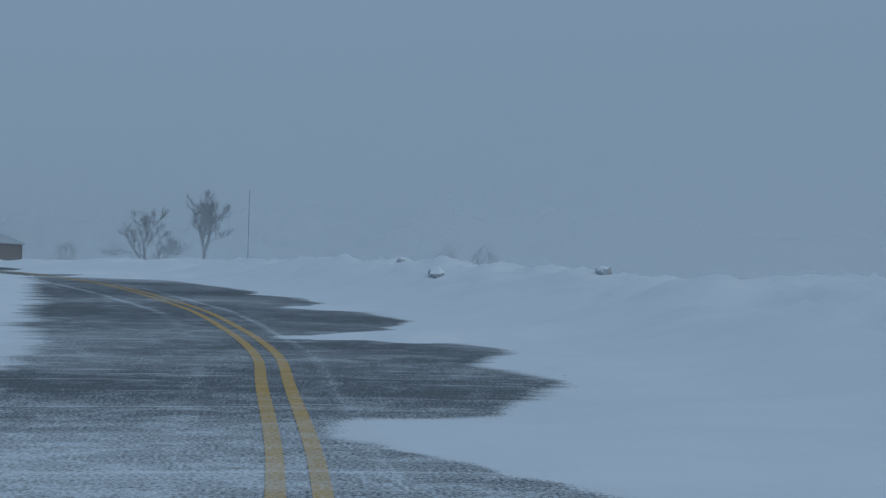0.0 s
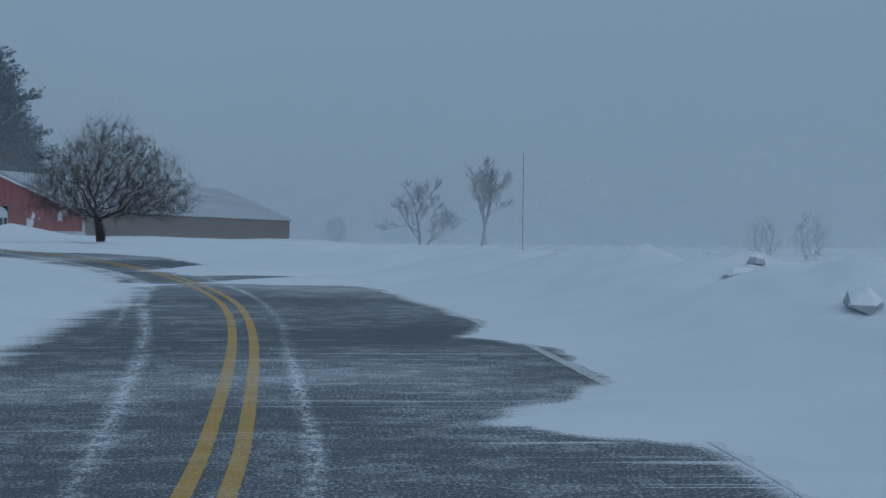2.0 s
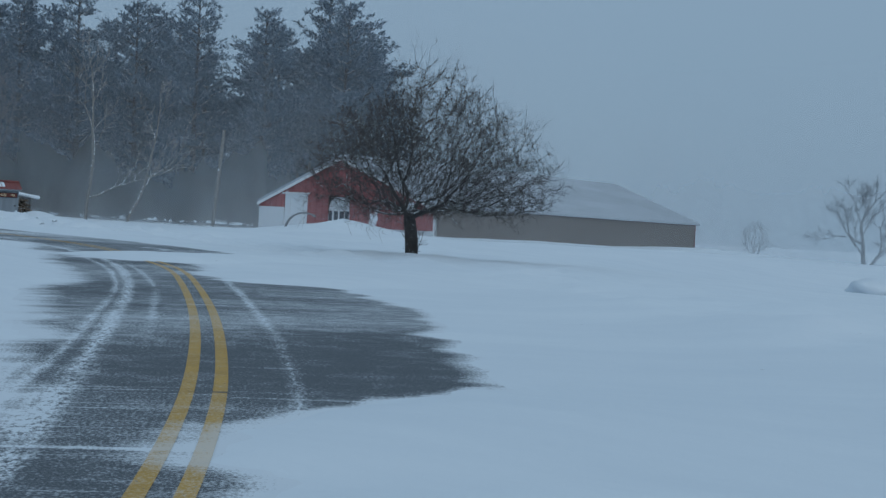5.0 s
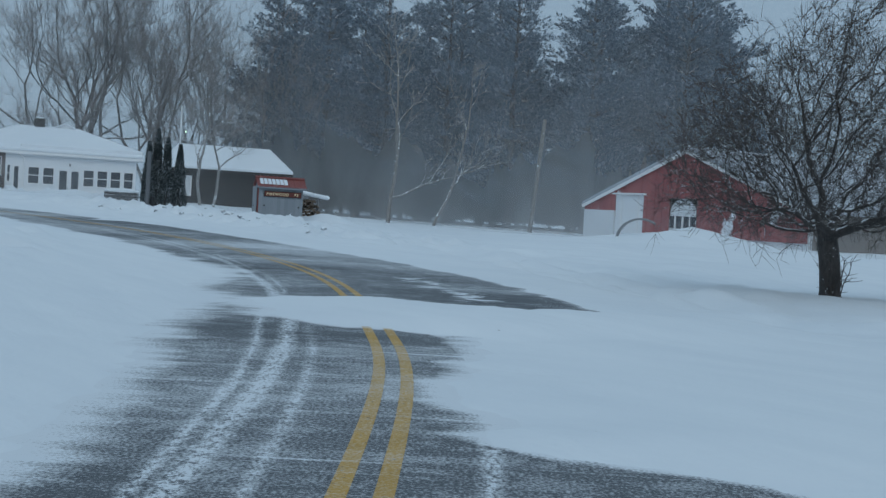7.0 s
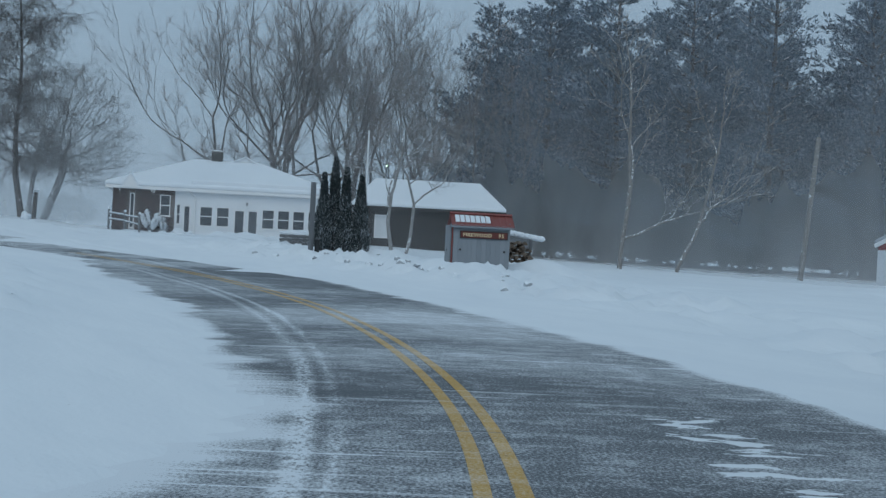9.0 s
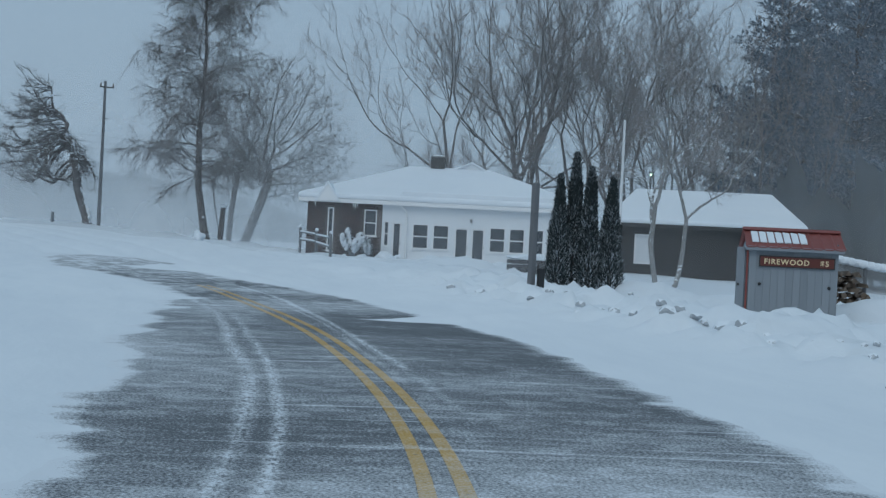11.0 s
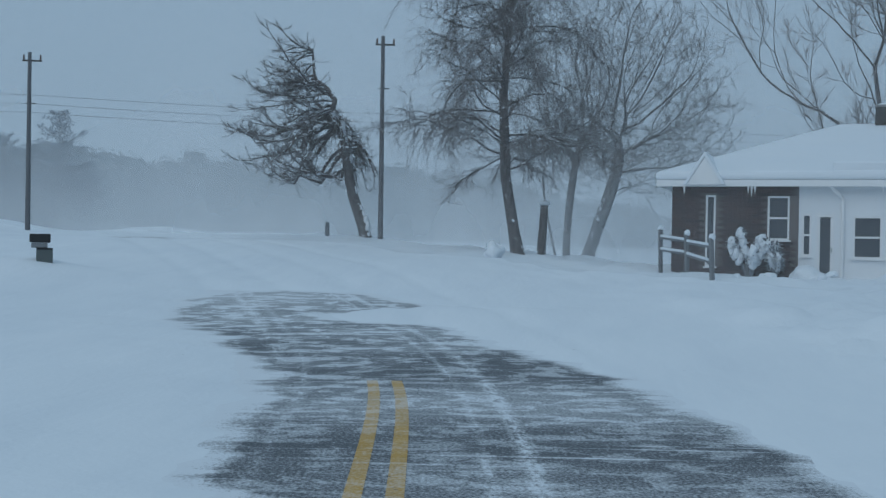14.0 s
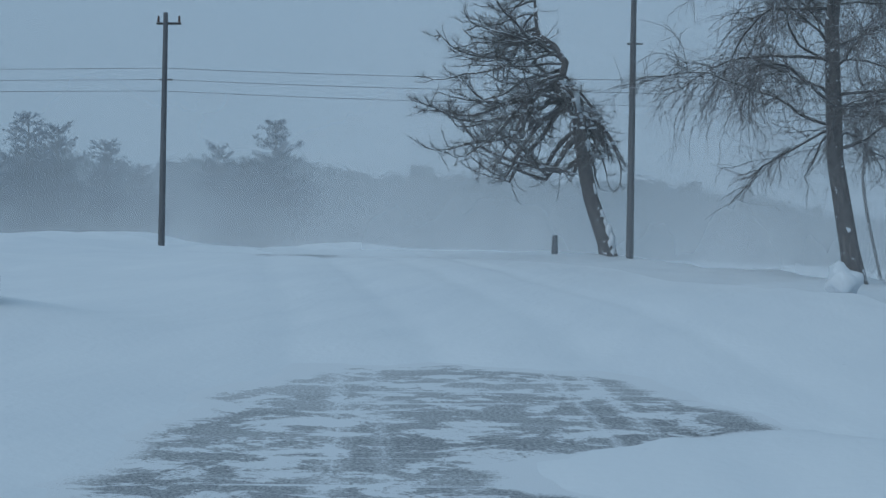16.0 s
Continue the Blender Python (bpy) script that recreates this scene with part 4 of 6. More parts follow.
    for h, w in ((0.1, 0.1), (0.3, 0.12), (0.5, 0.12), (0.7, 0.1), (0.95, 0.07), (1.5, 0.05), (1.62, 0.045), (2.6, 0.08), (3.3, 0.14), (3.6, 0.17)):
        c = np.array((np.interp(h, pts[:, 2], pts[:, 0]), np.interp(h, pts[:, 2], pts[:, 1]), h)) - side * 0.13 + across * 0.1
        lump(load, c, (w * 0.8, w * 0.8, w * 1.7), h * 7, 2, 0.7)
    for fc in load.faces:
        fc.smooth = True
    tagged(part("snow_load", load, "snow", root, "clumps of snow caught on boughs and trunk"), kind="stuff")
    wood.make("trunk", "bark_snowy", root, "leaning trunk with snow blown onto one side")
    tagged(limbs.make("branchwork", "bark_snowy", root), kind="stuff")
    tagged(crown.make("crown", "bark_snowy", root), kind="stuff")
    return root


larch_tree(-106.7, 54.1)


def forked_tree(name, place, seed, stems, first, trunk_r, depth, label, bark, twig, group="", shrink=0.84, wide=(30, 58), lift=0.05, least=0.008, shoots=2.0, shoot=(0.3, 0.9), shoot_r=0.006, slim=0.03, crook=0.13):
    """A leafless tree that forks again and again: a leader that bends away a little and one or two limbs that leave it wide."""
    rng = np.random.default_rng(seed)
    root = base(name, pose(*place), label, "tree", group)
    limbs, crown, sp, sd = Tubes(), Tubes(), [], []

    def run(p, d, long, r, tube):
        n = 5
        pts = [p]
        for _ in range(n):
            d = unit(d + rng.normal(0, crook, 3) + np.array((0, 0, lift)))
            pts.append(pts[-1] + d * long / n)
        r1 = max(r * 0.78, least)
        tube.tube(pts, np.linspace(r, r1, n + 1), 9 if r > 0.08 else 5 if r > 0.03 else 3)
        if r < slim:
            for q in pts[1:]:
                sp.append(q)
                sd.append(d)
        return pts, d, r1

    def spread(p, d, long, r, left):
        pts, d, r1 = run(p, d, long, r, limbs)
        if left == 0 or r1 <= least * 1.02:
            return
        grow_on(pts, d, long, r1, left)

    def grow_on(pts, d, long, r1, left):
        axis = unit(np.cross(d, rng.normal(0, 1, 3)))
        a = radians(rng.uniform(8, 24))
        spread(pts[-1], unit(d * math.cos(a) + axis * math.sin(a)), long * shrink * rng.uniform(0.85, 1.15), r1 * 0.90, left - 1)
        for k in range(1 if rng.random() < 0.55 else 2):
            a, side = radians(rng.uniform(*wide)), unit(-axis + rng.normal(0, 0.5, 3))
            at = pts[-1] if k == 0 else pts[int(rng.integers(2, 5))]
            spread(at, unit(d * math.cos(a) + side * math.sin(a)), long * shrink * rng.uniform(0.62, 1.0), r1 * rng.uniform(0.5, 0.72), left - 1)

    for off, way, f in stems:
        wood = Tubes()
        pts, d, r1 = run(np.array((*off, -0.3)), unit(np.array(way, float)), first * f, trunk_r * f, wood)
        wood.make("trunk", bark, root)
        grow_on(pts, d, first * f * 0.72, r1, depth - 1)
    tagged(limbs.make("branchwork", bark, root), kind="stuff")
    sp, sd = np.array(sp), np.array(sd)
    more = np.repeat(np.arange(len(sp)), rng.poisson(shoots, len(sp)))
    d = units(sd[more] + rng.normal(0, 0.55, (len(more), 3)) + np.array((0, 0, 0.2)))
    crown.twigs(sp[more], d, rng.uniform(*shoot, len(more)), shoot_r, rng.normal(0, 0.18, d.shape), 2)
    tagged(crown.make("crown", twig, root), kind="stuff")
    return root


def weeping_birch(x, y):
    """Long limbs arch out of a leaning trunk; from all of them thin strands hang down."""
    rng = np.random.default_rng(21)
    root = base("birch_tree", pose(*at_ground(x, y)), "tall dark weeping birch without leaves, behind the roadside drift", "tree")
    spine = np.array([(0, 0.12, -0.3), (0, -0.05, 0.6), (-0.05, -0.32, 2.2), (-0.05, -0.38, 3.6), (0, -0.42, 4.6), (0.05, -0.3, 6.2), (0, -0.28, 8.0), (0.05, -0.4, 10.0), (0, -0.5, 11.8), (0.05, -0.45, 13.4)])
    thick = np.array([0.23, 0.165, 0.145, 0.135, 0.125, 0.09, 0.075, 0.055, 0.035, 0.012])
    wood, limbs, crown = Tubes(), Tubes(), Tubes()
    wood.tube(spine, thick, 11)
    sp, sd, sl = [], [], []
    for k in range(96):
        h = 2.3 + 10.5 * k / 96 + rng.uniform(-0.3, 0.3)
        p = np.array([np.interp(h, spine[:, 2], spine[:, c]) for c in (0, 1)] + [h])
        turn = 2.4 * k + rng.uniform(-0.5, 0.5)
        long = np.interp(h, [2.3, 4, 7, 10, 13], [3.2, 4.0, 3.6, 2.9, 1.0]) * rng.uniform(0.5, 1.15)
        d = unit(np.array((math.cos(turn), math.sin(turn), np.interp(h, [2.3, 5, 12], [0.25, 0.7, 1.2]) + rng.normal(0, 0.25))))
        q, line, n = p, [p], 12
        for j in range(n):
            d = unit(d + rng.normal(0, 0.18, 3) + np.array((0, 0, -0.03 if j < 5 else -0.11)))
            q = q + d * long / n
            line.append(q)
        r0 = np.interp(h, spine[:, 2], thick) * rng.uniform(0.16, 0.30)
        limbs.tube(line, np.linspace(r0, 0.007, n + 1), 6)
        for m in range(int(6.5 * long)):
            g = rng.uniform(0.12, 1.0) * n
            a = min(int(g), n - 1)
            b = line[a] + (line[a + 1] - line[a]) * (g - a)
            v = unit(unit(line[a + 1] - line[a]) + rng.normal(0, 0.65, 3) + np.array((0, 0, 0.15)))
            long2, run, e = rng.uniform(0.4, 1.5), [b], b
            for w in range(6):
                v = unit(v + rng.normal(0, 0.2, 3) + np.array((0, 0, -0.11)))
                e = e + v * long2 / 6
                run.append(e)
                for z in range(2):
                    sp.append(e - v * rng.random() * long2 / 6)
                    sd.append(unit(v * 0.7 + rng.normal(0, 0.7, 3) + np.array((0, 0, -0.1))))
                    sl.append(rng.uniform(0.2, 0.7) if rng.random() < 0.85 else rng.uniform(0.7, 1.3))
            limbs.tube(run, np.linspace(0.009, 0.0045, 7), 3)
    sp, sd, sl = np.array(sp), np.array(sd), np.array(sl)
    ok = sp[:, 2] - sl > 1.2
    crown.twigs(sp[ok], sd[ok], sl[ok], 0.0050, rng.normal(0, 0.25, (ok.sum(), 3)) + np.array((0, 0, -0.30)), 3)
    wood.make("trunk", "bark_snowy", root, "dark furrowed trunk flecked with blown snow")
    tagged(limbs.make("branchwork", "bark_grey", root), kind="stuff")
    tagged(crown.make("crown", "twig_mid", root), kind="stuff")
    return root


weeping_birch(-100.56, 59.25)
rt = np.random.default_rng(8)
grown_tree("maple_tree", at_ground(-110.07, 61.5), 8, [[(0, 0, -0.3), (0, 0.15, 0.6), (0.05, 0.5, 1.5), (0.1, 0.95, 2.4), (0.12, 1.25, 3.4), (0.1, 1.3, 4.2)]],
           crown_goals(rt, 3000, [(2.4, 1.6), (3.6, 3.1), (5.2, 3.5), (7.0, 3.2), (8.6, 2.4), (9.8, 1.2), (10.4, 0.4)], (0.2, 2.3), 0.35), 0.2, 1.35, 0.28, 0.23,
           "leafless maple with fanning limbs, coloured pale for haze", "bark_pale", "twig_mid", tip=0.0045, pull=(0, 0, 0.10), wobble=0.22, side=0.3, shoots=1.3, shoot=(0.2, 0.6), rise=0.25, thin=0.014, steps=2, shoot_r=0.0055, jut=0.55)
grown_tree("maple_tree", at_ground(-110.9, 60.9), 9, [[(0, 0, -0.3), (0, -0.1, 0.8), (0.05, 0.02, 1.8), (0.1, 0.2, 3.0), (0.1, 0.25, 4.0)], [(0.15, -0.25, -0.3), (0.1, -0.5, 0.8), (0, -0.8, 2.0), (0, -1.0, 3.0)]],
           crown_goals(rt, 1500, [(2.6, 0.8), (4.0, 1.9), (6.0, 2.2), (8.0, 1.8), (9.4, 0.8)], (0.0, 0.1), 0.35), 0.2, 1.35, 0.28, 0.14,
           "slim leafless maple with two stems, coloured pale for haze", "bark_pale", "twig_mid", tip=0.0045, pull=(0, 0, 0.10), wobble=0.22, side=0.3, shoots=1.3, shoot=(0.2, 0.6), rise=0.25, thin=0.014, shoot_r=0.0055, jut=0.55)
# Twig colour is paled to put the haze of distance into it.
FIELD = dict(bark="bark_grey", twig="snow_haze", group="field trees", least=0.012, shoots=1.6, shoot=(0.3, 1.0), shoot_r=0.011, slim=0.04, crook=0.10)
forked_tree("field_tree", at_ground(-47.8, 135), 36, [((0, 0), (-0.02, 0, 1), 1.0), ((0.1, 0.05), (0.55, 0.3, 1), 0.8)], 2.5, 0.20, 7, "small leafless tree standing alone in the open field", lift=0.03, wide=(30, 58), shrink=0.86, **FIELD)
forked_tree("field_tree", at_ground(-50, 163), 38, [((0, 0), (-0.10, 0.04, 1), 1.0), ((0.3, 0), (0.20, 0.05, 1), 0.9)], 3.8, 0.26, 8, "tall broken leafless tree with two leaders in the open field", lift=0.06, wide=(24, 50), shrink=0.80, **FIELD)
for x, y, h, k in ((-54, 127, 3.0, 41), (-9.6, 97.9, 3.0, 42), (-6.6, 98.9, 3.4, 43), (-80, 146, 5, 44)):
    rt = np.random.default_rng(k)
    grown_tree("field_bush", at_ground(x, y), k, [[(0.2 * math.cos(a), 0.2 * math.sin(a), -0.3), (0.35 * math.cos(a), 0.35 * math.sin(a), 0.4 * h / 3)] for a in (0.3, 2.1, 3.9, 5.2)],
               crown_goals(rt, 330, [(0.3, 0.3 * h), (0.4 * h, 0.5 * h), (0.75 * h, 0.4 * h), (h, 0.1 * h)], (0, 0), 0.2), 0.16, 1.1, 0.24, 0.06, "leafless bush in the snowy field", "snow_haze", "snow_haze", tip=0.010, wobble=0.3,
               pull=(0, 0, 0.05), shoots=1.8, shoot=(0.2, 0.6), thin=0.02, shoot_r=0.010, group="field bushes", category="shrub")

WOODS = dict(bark="bark_pale", twig="twig_red", group="woodland trees", least=0.007, shoots=1.5, shoot=(0.3, 1.0), shoot_r=0.0055, slim=0.02, crook=0.11)
woods = [
    forked_tree("woodland_tree", at_ground(-116.1, 78.6, 0.1), 60, [((0, 0), (0.02, 0, 1), 1.0)], 6.0, 0.27, 9, "stout forked woodland tree without leaves behind the house", lift=0.06, wide=(24, 50), shrink=0.84, **WOODS),
    forked_tree("woodland_tree", at_ground(-111.0, 74.0, 0.1), 61, [((0, 0), (0.05, -0.18, 1), 1.0), ((0.4, 0.6), (0, 0.05, 1), 0.95), ((-0.3, -0.4), (0.1, -0.4, 1), 0.8)], 3.3, 0.14, 9, "leafless woodland tree of three stems with low arching limbs", lift=0.07, wide=(24, 52), shrink=0.85, **WOODS),
    forked_tree("woodland_tree", at_ground(-114.8, 75.5, 0.1), 62, [((0, 0), (0, 0.04, 1), 1.0)], 5.8, 0.14, 8, "tall slim leafless woodland tree behind the house", lift=0.09, wide=(22, 44), shrink=0.86, **WOODS),
    forked_tree("woodland_tree", at_ground(-110.1, 82.4, 0.1), 65, [((0, 0), (-0.1, 0.06, 1), 1.0), ((0.3, -0.1), (0.16, -0.14, 1), 0.9)], 4.5, 0.13, 8, "leafless woodland tree of two slim stems, its twigs reddish brown", lift=0.09, wide=(22, 46), shrink=0.87, **WOODS)]
for i, (x, y, k, f) in enumerate(((-114.9, 79.2, 2, 1.08), (-111, 78.7, 3, 1.1), (-117.5, 77.1, 2, 0.95), (-119.2, 78.5, 0, 0.92), (-113.2, 82.1, 2, 0.95), (-118.7, 85.1, 0, 0.96), (-114.6, 85.1, 3, 1.05),
                                  (-112.3, 85.9, 2, 0.92), (-115.8, 88.7, 3, 1.1), (-110, 86.9, 3, 0.97), (-107.5, 90.5, 3, 0.95))):
    c = copy_thing(woods[k], pose(*at_ground(x, y, 0.1), 0, 0, 77 * i + 40))
    c.scale = (f, f, f)
rt = np.random.default_rng(71)
forked_tree("silver_birch", at_ground(-86.3, 74.3), 74, [((0, -0.25), (-0.02, -0.1, 1), 1.0), ((0.1, 0.2), (0.05, 0.42, 1), 0.9)], 3.2, 0.10, 7, "pale silver birch with two stems beside a dark cabin", "birch", "twig_red", group="silver birches",
            shrink=0.80, wide=(28, 60), lift=0.05, least=0.006, shoots=1.6, shoot=(0.2, 0.7), shoot_r=0.005, slim=0.018, crook=0.15)
EDGE = dict(bark="birch", twig="birch", group="silver birches", lift=0.05, least=0.010, shoots=1.4, shoot=(0.25, 0.8), shoot_r=0.0075, slim=0.022, crook=0.10)
forked_tree("silver_birch", at_ground(-85.5, 86.2), 75, [((0, 0), (0.03, 0.03, 1), 1.0)], 4.6, 0.13, 8, "pale bare silver birch at the edge of the pines", shrink=0.80, wide=(26, 54), **EDGE)
forked_tree("silver_birch", at_ground(-84.0, 88.5), 76, [((0, 0), (0.14, 0.18, 1), 1.0)], 3.8, 0.10, 7, "pale leaning silver birch at the edge of the pines", shrink=0.80, wide=(24, 50), **EDGE)


def pine_tree(x, y, h, seed, low=0.3, group="pines at the wood's edge", dense=1.0):
    """A white pine: whorls of limbs that turn up at the ends, carrying flat sprays of needle tufts, over a trunk with dead snags."""
    rng = np.random.default_rng(seed)
    root = base("pine_tree", pose(*at_ground(x, y, 0.1)), "tall dark white pine with snow-dusted ragged boughs", "tree", group)
    wood, crown, limbs = Tubes(), Tubes(), Tubes()
    n = 9
    line = np.stack([np.cumsum(rng.normal(0, 0.06, n)), np.cumsum(rng.normal(0, 0.06, n)), np.linspace(0, h, n)], 1)
    line[0, :2] = 0
    wood.tube(line, np.linspace(0.26, 0.04, n) * h / 17, 8)
    big = h / 17
    centre = lambda z: np.array((np.interp(z, line[:, 2], line[:, 0]), np.interp(z, line[:, 2], line[:, 1]), z))
    z, tufts, ways = h * low, [], []
    while z < h - 0.2:
        f = (z - h * low) / (h * (1 - low))
        reach = (0.8 + 3.0 * math.sin(math.pi * min(1, 0.26 + 0.74 * f)) * (1 - 0.35 * f)) * rng.uniform(0.7, 1.2) * big
        for a in range(rng.integers(4, 7)):
            turn, long = rng.uniform(0, 2 * math.pi), reach * rng.uniform(0.4, 1.15)
            out = np.array((math.cos(turn), math.sin(turn), 0.0))
            across = np.array((-out[1], out[0], 0.0))
            o, up = centre(z), rng.uniform(0.0, 0.25) + 0.45 * f**2
            bough = [o + out * long * g + np.array((0, 0, long * (up * g + 0.28 * g * g))) for g in (0, 0.35, 0.7, 1.0)]
            limbs.tube(bough, [0.055 * big, 0.04, 0.025, 0.01], 3)
            for c in range(int(long * 4.6 * dense) + 3):
                g = rng.uniform(0.22, 1.0)
                q = o + out * long * g + np.array((0, 0, long * (up * g + 0.28 * g * g)))
                sgn, wide = rng.choice((-1, 1)), (0.25 + 0.55 * (1 - g)) * long * rng.uniform(0.3, 0.75) + 0.12
                for w in np.linspace(0.25, 1, max(2, int(wide / 0.22))):
                    tufts.append(q + (across * sgn + out * 0.6) * wide * w + np.array((0, 0, 0.12 * wide * w)) + rng.normal(0, 0.05, 3))
                    ways.append(out * 0.6 + across * sgn * 0.4 + np.array((0, 0, 0.65)))
        z += rng.uniform(0.45, 0.8) * big
    tufts, ways = np.repeat(np.array(tufts), 4, 0), np.repeat(np.array(ways), 4, 0)
    d = units(ways + rng.normal(0, 0.6, ways.shape)) * rng.uniform(0.22, 0.42, (len(ways), 1))
    side = units(np.cross(d, rng.normal(0, 1, d.shape))) * 0.046
    crown.needles(tufts + rng.normal(0, 0.04, tufts.shape), d, side)
    for k in range(26):  # dead snags on the bare stem
        z = rng.uniform(0.10, low + 0.1) * h
        turn, long = rng.uniform(0, 2 * math.pi), rng.uniform(0.5, 2.2)
        d = np.array((math.cos(turn), math.sin(turn), rng.uniform(-0.25, 0.2)))
        limbs.tube([centre(z), centre(z) + d * long * 0.5, centre(z) + d * long + np.array((0, 0, -0.1))], [0.03, 0.02, 0.008], 3)
    wood.make("trunk", "pine_bark", root)
    tagged(limbs.make("branchwork", "pine_bark", root), kind="stuff")
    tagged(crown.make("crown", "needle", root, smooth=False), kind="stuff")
    return root


pines = [pine_tree(-82, 108, 19.0, 81, 0.12, dense=0.95), pine_tree(-87, 104, 18.0, 82, 0.16, dense=0.95), pine_tree(-92, 101, 19.5, 83, 0.08, dense=0.95), pine_tree(-97, 99, 18.5, 84, 0.14, dense=0.95), pine_tree(-80.8, 110.0, 15.0, 85, 0.10, dense=0.95)]
rng0 = np.random.default_rng(5)
spots = [(-102, 96.5), (-106, 98.5), (-84.5, 112), (-90, 108), (-95.5, 105), (-100, 102), (-85.5, 115), (-90.5, 115), (-94, 112), (-101, 108.5), (-107, 104), (-111, 100), (-89, 119.5), (-94, 118), (-99, 115), (-106, 111), (-113, 106),
         (-117, 101), (-108, 94.5), (-114, 95), (-120, 97), (-92, 123), (-96, 127), (-97, 123), (-105, 119), (-112, 114), (-119, 109), (-125, 103)]
for i, (x, y) in enumerate(spots):
    k = pines[i % 5]
    f = rng0.uniform(0.85, 1.12)
    c = copy_thing(k, pose(*at_ground(x, y, 0.1), 0, 0, rng0.uniform(0, 360)))
    c.scale = (f * rng0.uniform(1.0, 1.4), f * rng0.uniform(1.0, 1.4), f)

young = pine_tree(-101, 106, 7.5, 86, 0.06, "young pines in the wood", 1.1)
tagged(young, "young dark pine filling the gaps below taller pines")
for i in range(26):
    u = (i + rng0.uniform(0, 0.9)) / 26
    x, y = -128 + 42 * u + rng0.normal(0, 1.5), 106 + 12 * u + rng0.normal(0, 3)
    f = rng0.uniform(0.75, 1.2)
    c = copy_thing(young, pose(*at_ground(x, y, 0.1), 0, 0, rng0.uniform(0, 360)))
    c.scale = (f * 1.35, f * 1.35, f)


def far_wood():
    """The wooded rise beyond the fields: one plain backdrop far behind the rest, its haze painted as a flat glow."""
    rng = np.random.default_rng(9)
    t = Tubes()
    for i in range(330):
        az = 80 + 72 * (i + rng.uniform(0, 0.9)) / 330
        a, r = radians(az), rng.uniform(150, 168)
        x, y = -78 - math.sin(a) * r, 58 + math.cos(a) * r
        z = ground_z(x, y) - 0.5
        h = np.interp(az, [80, 88, 94, 104, 112, 128, 150], [4, 8, 11.5, 13, 12.5, 13.5, 14]) + rng.uniform(-0.8, 0.8) + 0.8 * float(wave(np.array(az * 0.45), np.array(3.0)))
        t.tube([(x, y, z), (x, y, z + h * 0.5), (x, y, z + h * 0.92)], [h * 0.17, h * 0.15, h * 0.07], 7)
        u, b = rng.uniform(0, 1, 200), rng.uniform(0, 2 * math.pi, 200)
        w = h * 0.2 * np.sqrt(np.clip(1 - (1.9 * u - 0.9) ** 2, 0.02, 1))
        p = np.stack([x + np.cos(b) * w, y + np.sin(b) * w, z + u * h * 0.97], 1)
        d = units(np.stack([np.cos(b), np.sin(b), rng.uniform(-0.2, 1.2, 200)], 1)) * rng.uniform(0.3, 0.6, (200, 1))
        t.needles(p, d, units(np.cross(d, rng.normal(0, 1, d.shape))) * 0.10)
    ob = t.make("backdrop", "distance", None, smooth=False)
    tagged(ob, "far wooded rise with haze painted in as a blue-grey glow", "far wood", kind="structure")


far_wood()
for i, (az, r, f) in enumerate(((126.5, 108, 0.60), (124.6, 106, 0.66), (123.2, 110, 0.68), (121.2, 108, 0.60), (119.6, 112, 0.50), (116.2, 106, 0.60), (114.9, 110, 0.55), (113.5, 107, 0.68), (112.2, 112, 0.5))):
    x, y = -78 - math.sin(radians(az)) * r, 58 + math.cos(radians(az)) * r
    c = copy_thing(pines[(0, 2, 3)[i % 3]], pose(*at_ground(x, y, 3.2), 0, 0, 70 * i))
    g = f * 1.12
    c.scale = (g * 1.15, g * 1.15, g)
    tagged(c, "far white pine, paled by a haze sheet", group="far pines")


def cedar(x, y, h, w, seed):
    rng = np.random.default_rng(seed)
    root = base("cedar_shrub", pose(*at_ground(x, y, 0.15)), "narrow columnar cedar, dark green and flecked with snow", "shrub", "cedars beside the house")
    wood, crown = Tubes(), Tubes()
    wood.tube([(0, 0, 0), (0, 0, h * 0.9)], [0.07, 0.02], 6)
    for k in range(int(9000 * h / 4)):
        f = rng.uniform(0, 1) ** 0.8
        a = rng.uniform(0, 2 * math.pi)
        r = w * (1 - f) ** 0.7 * (0.75 + 0.25 * min(1, f * 6)) * 1.2 * rng.uniform(0.55, 1.0) * (1 + 0.22 * float(wave(np.array(a * 1.2 + seed * 9), np.array(f * h * 1.6))))
        p = np.array((math.cos(a) * r, math.sin(a) * r, 0.05 + f * h * 0.96))
        v = unit(np.array((math.cos(a) * 0.5, math.sin(a) * 0.5, 1.0)) + rng.normal(0, 0.25, 3)) * rng.uniform(0.07, 0.17)
        crown.blade(p, v, unit(np.cross(v, rng.normal(0, 1, 3))) * 0.015)
    wood.make("trunk", "bark", root)
    tagged(crown.make("crown", "cedar", root, smooth=False), kind="stuff")


for x, y, h, w, k in ((-81.25, 68.75, 3.5, 0.32, 1), (-81.35, 69.25, 4.15, 0.36, 2), (-80.95, 69.6, 3.75, 0.33, 3), (-80.75, 70.2, 3.4, 0.36, 4)):
    cedar(x, y, h, w, k)


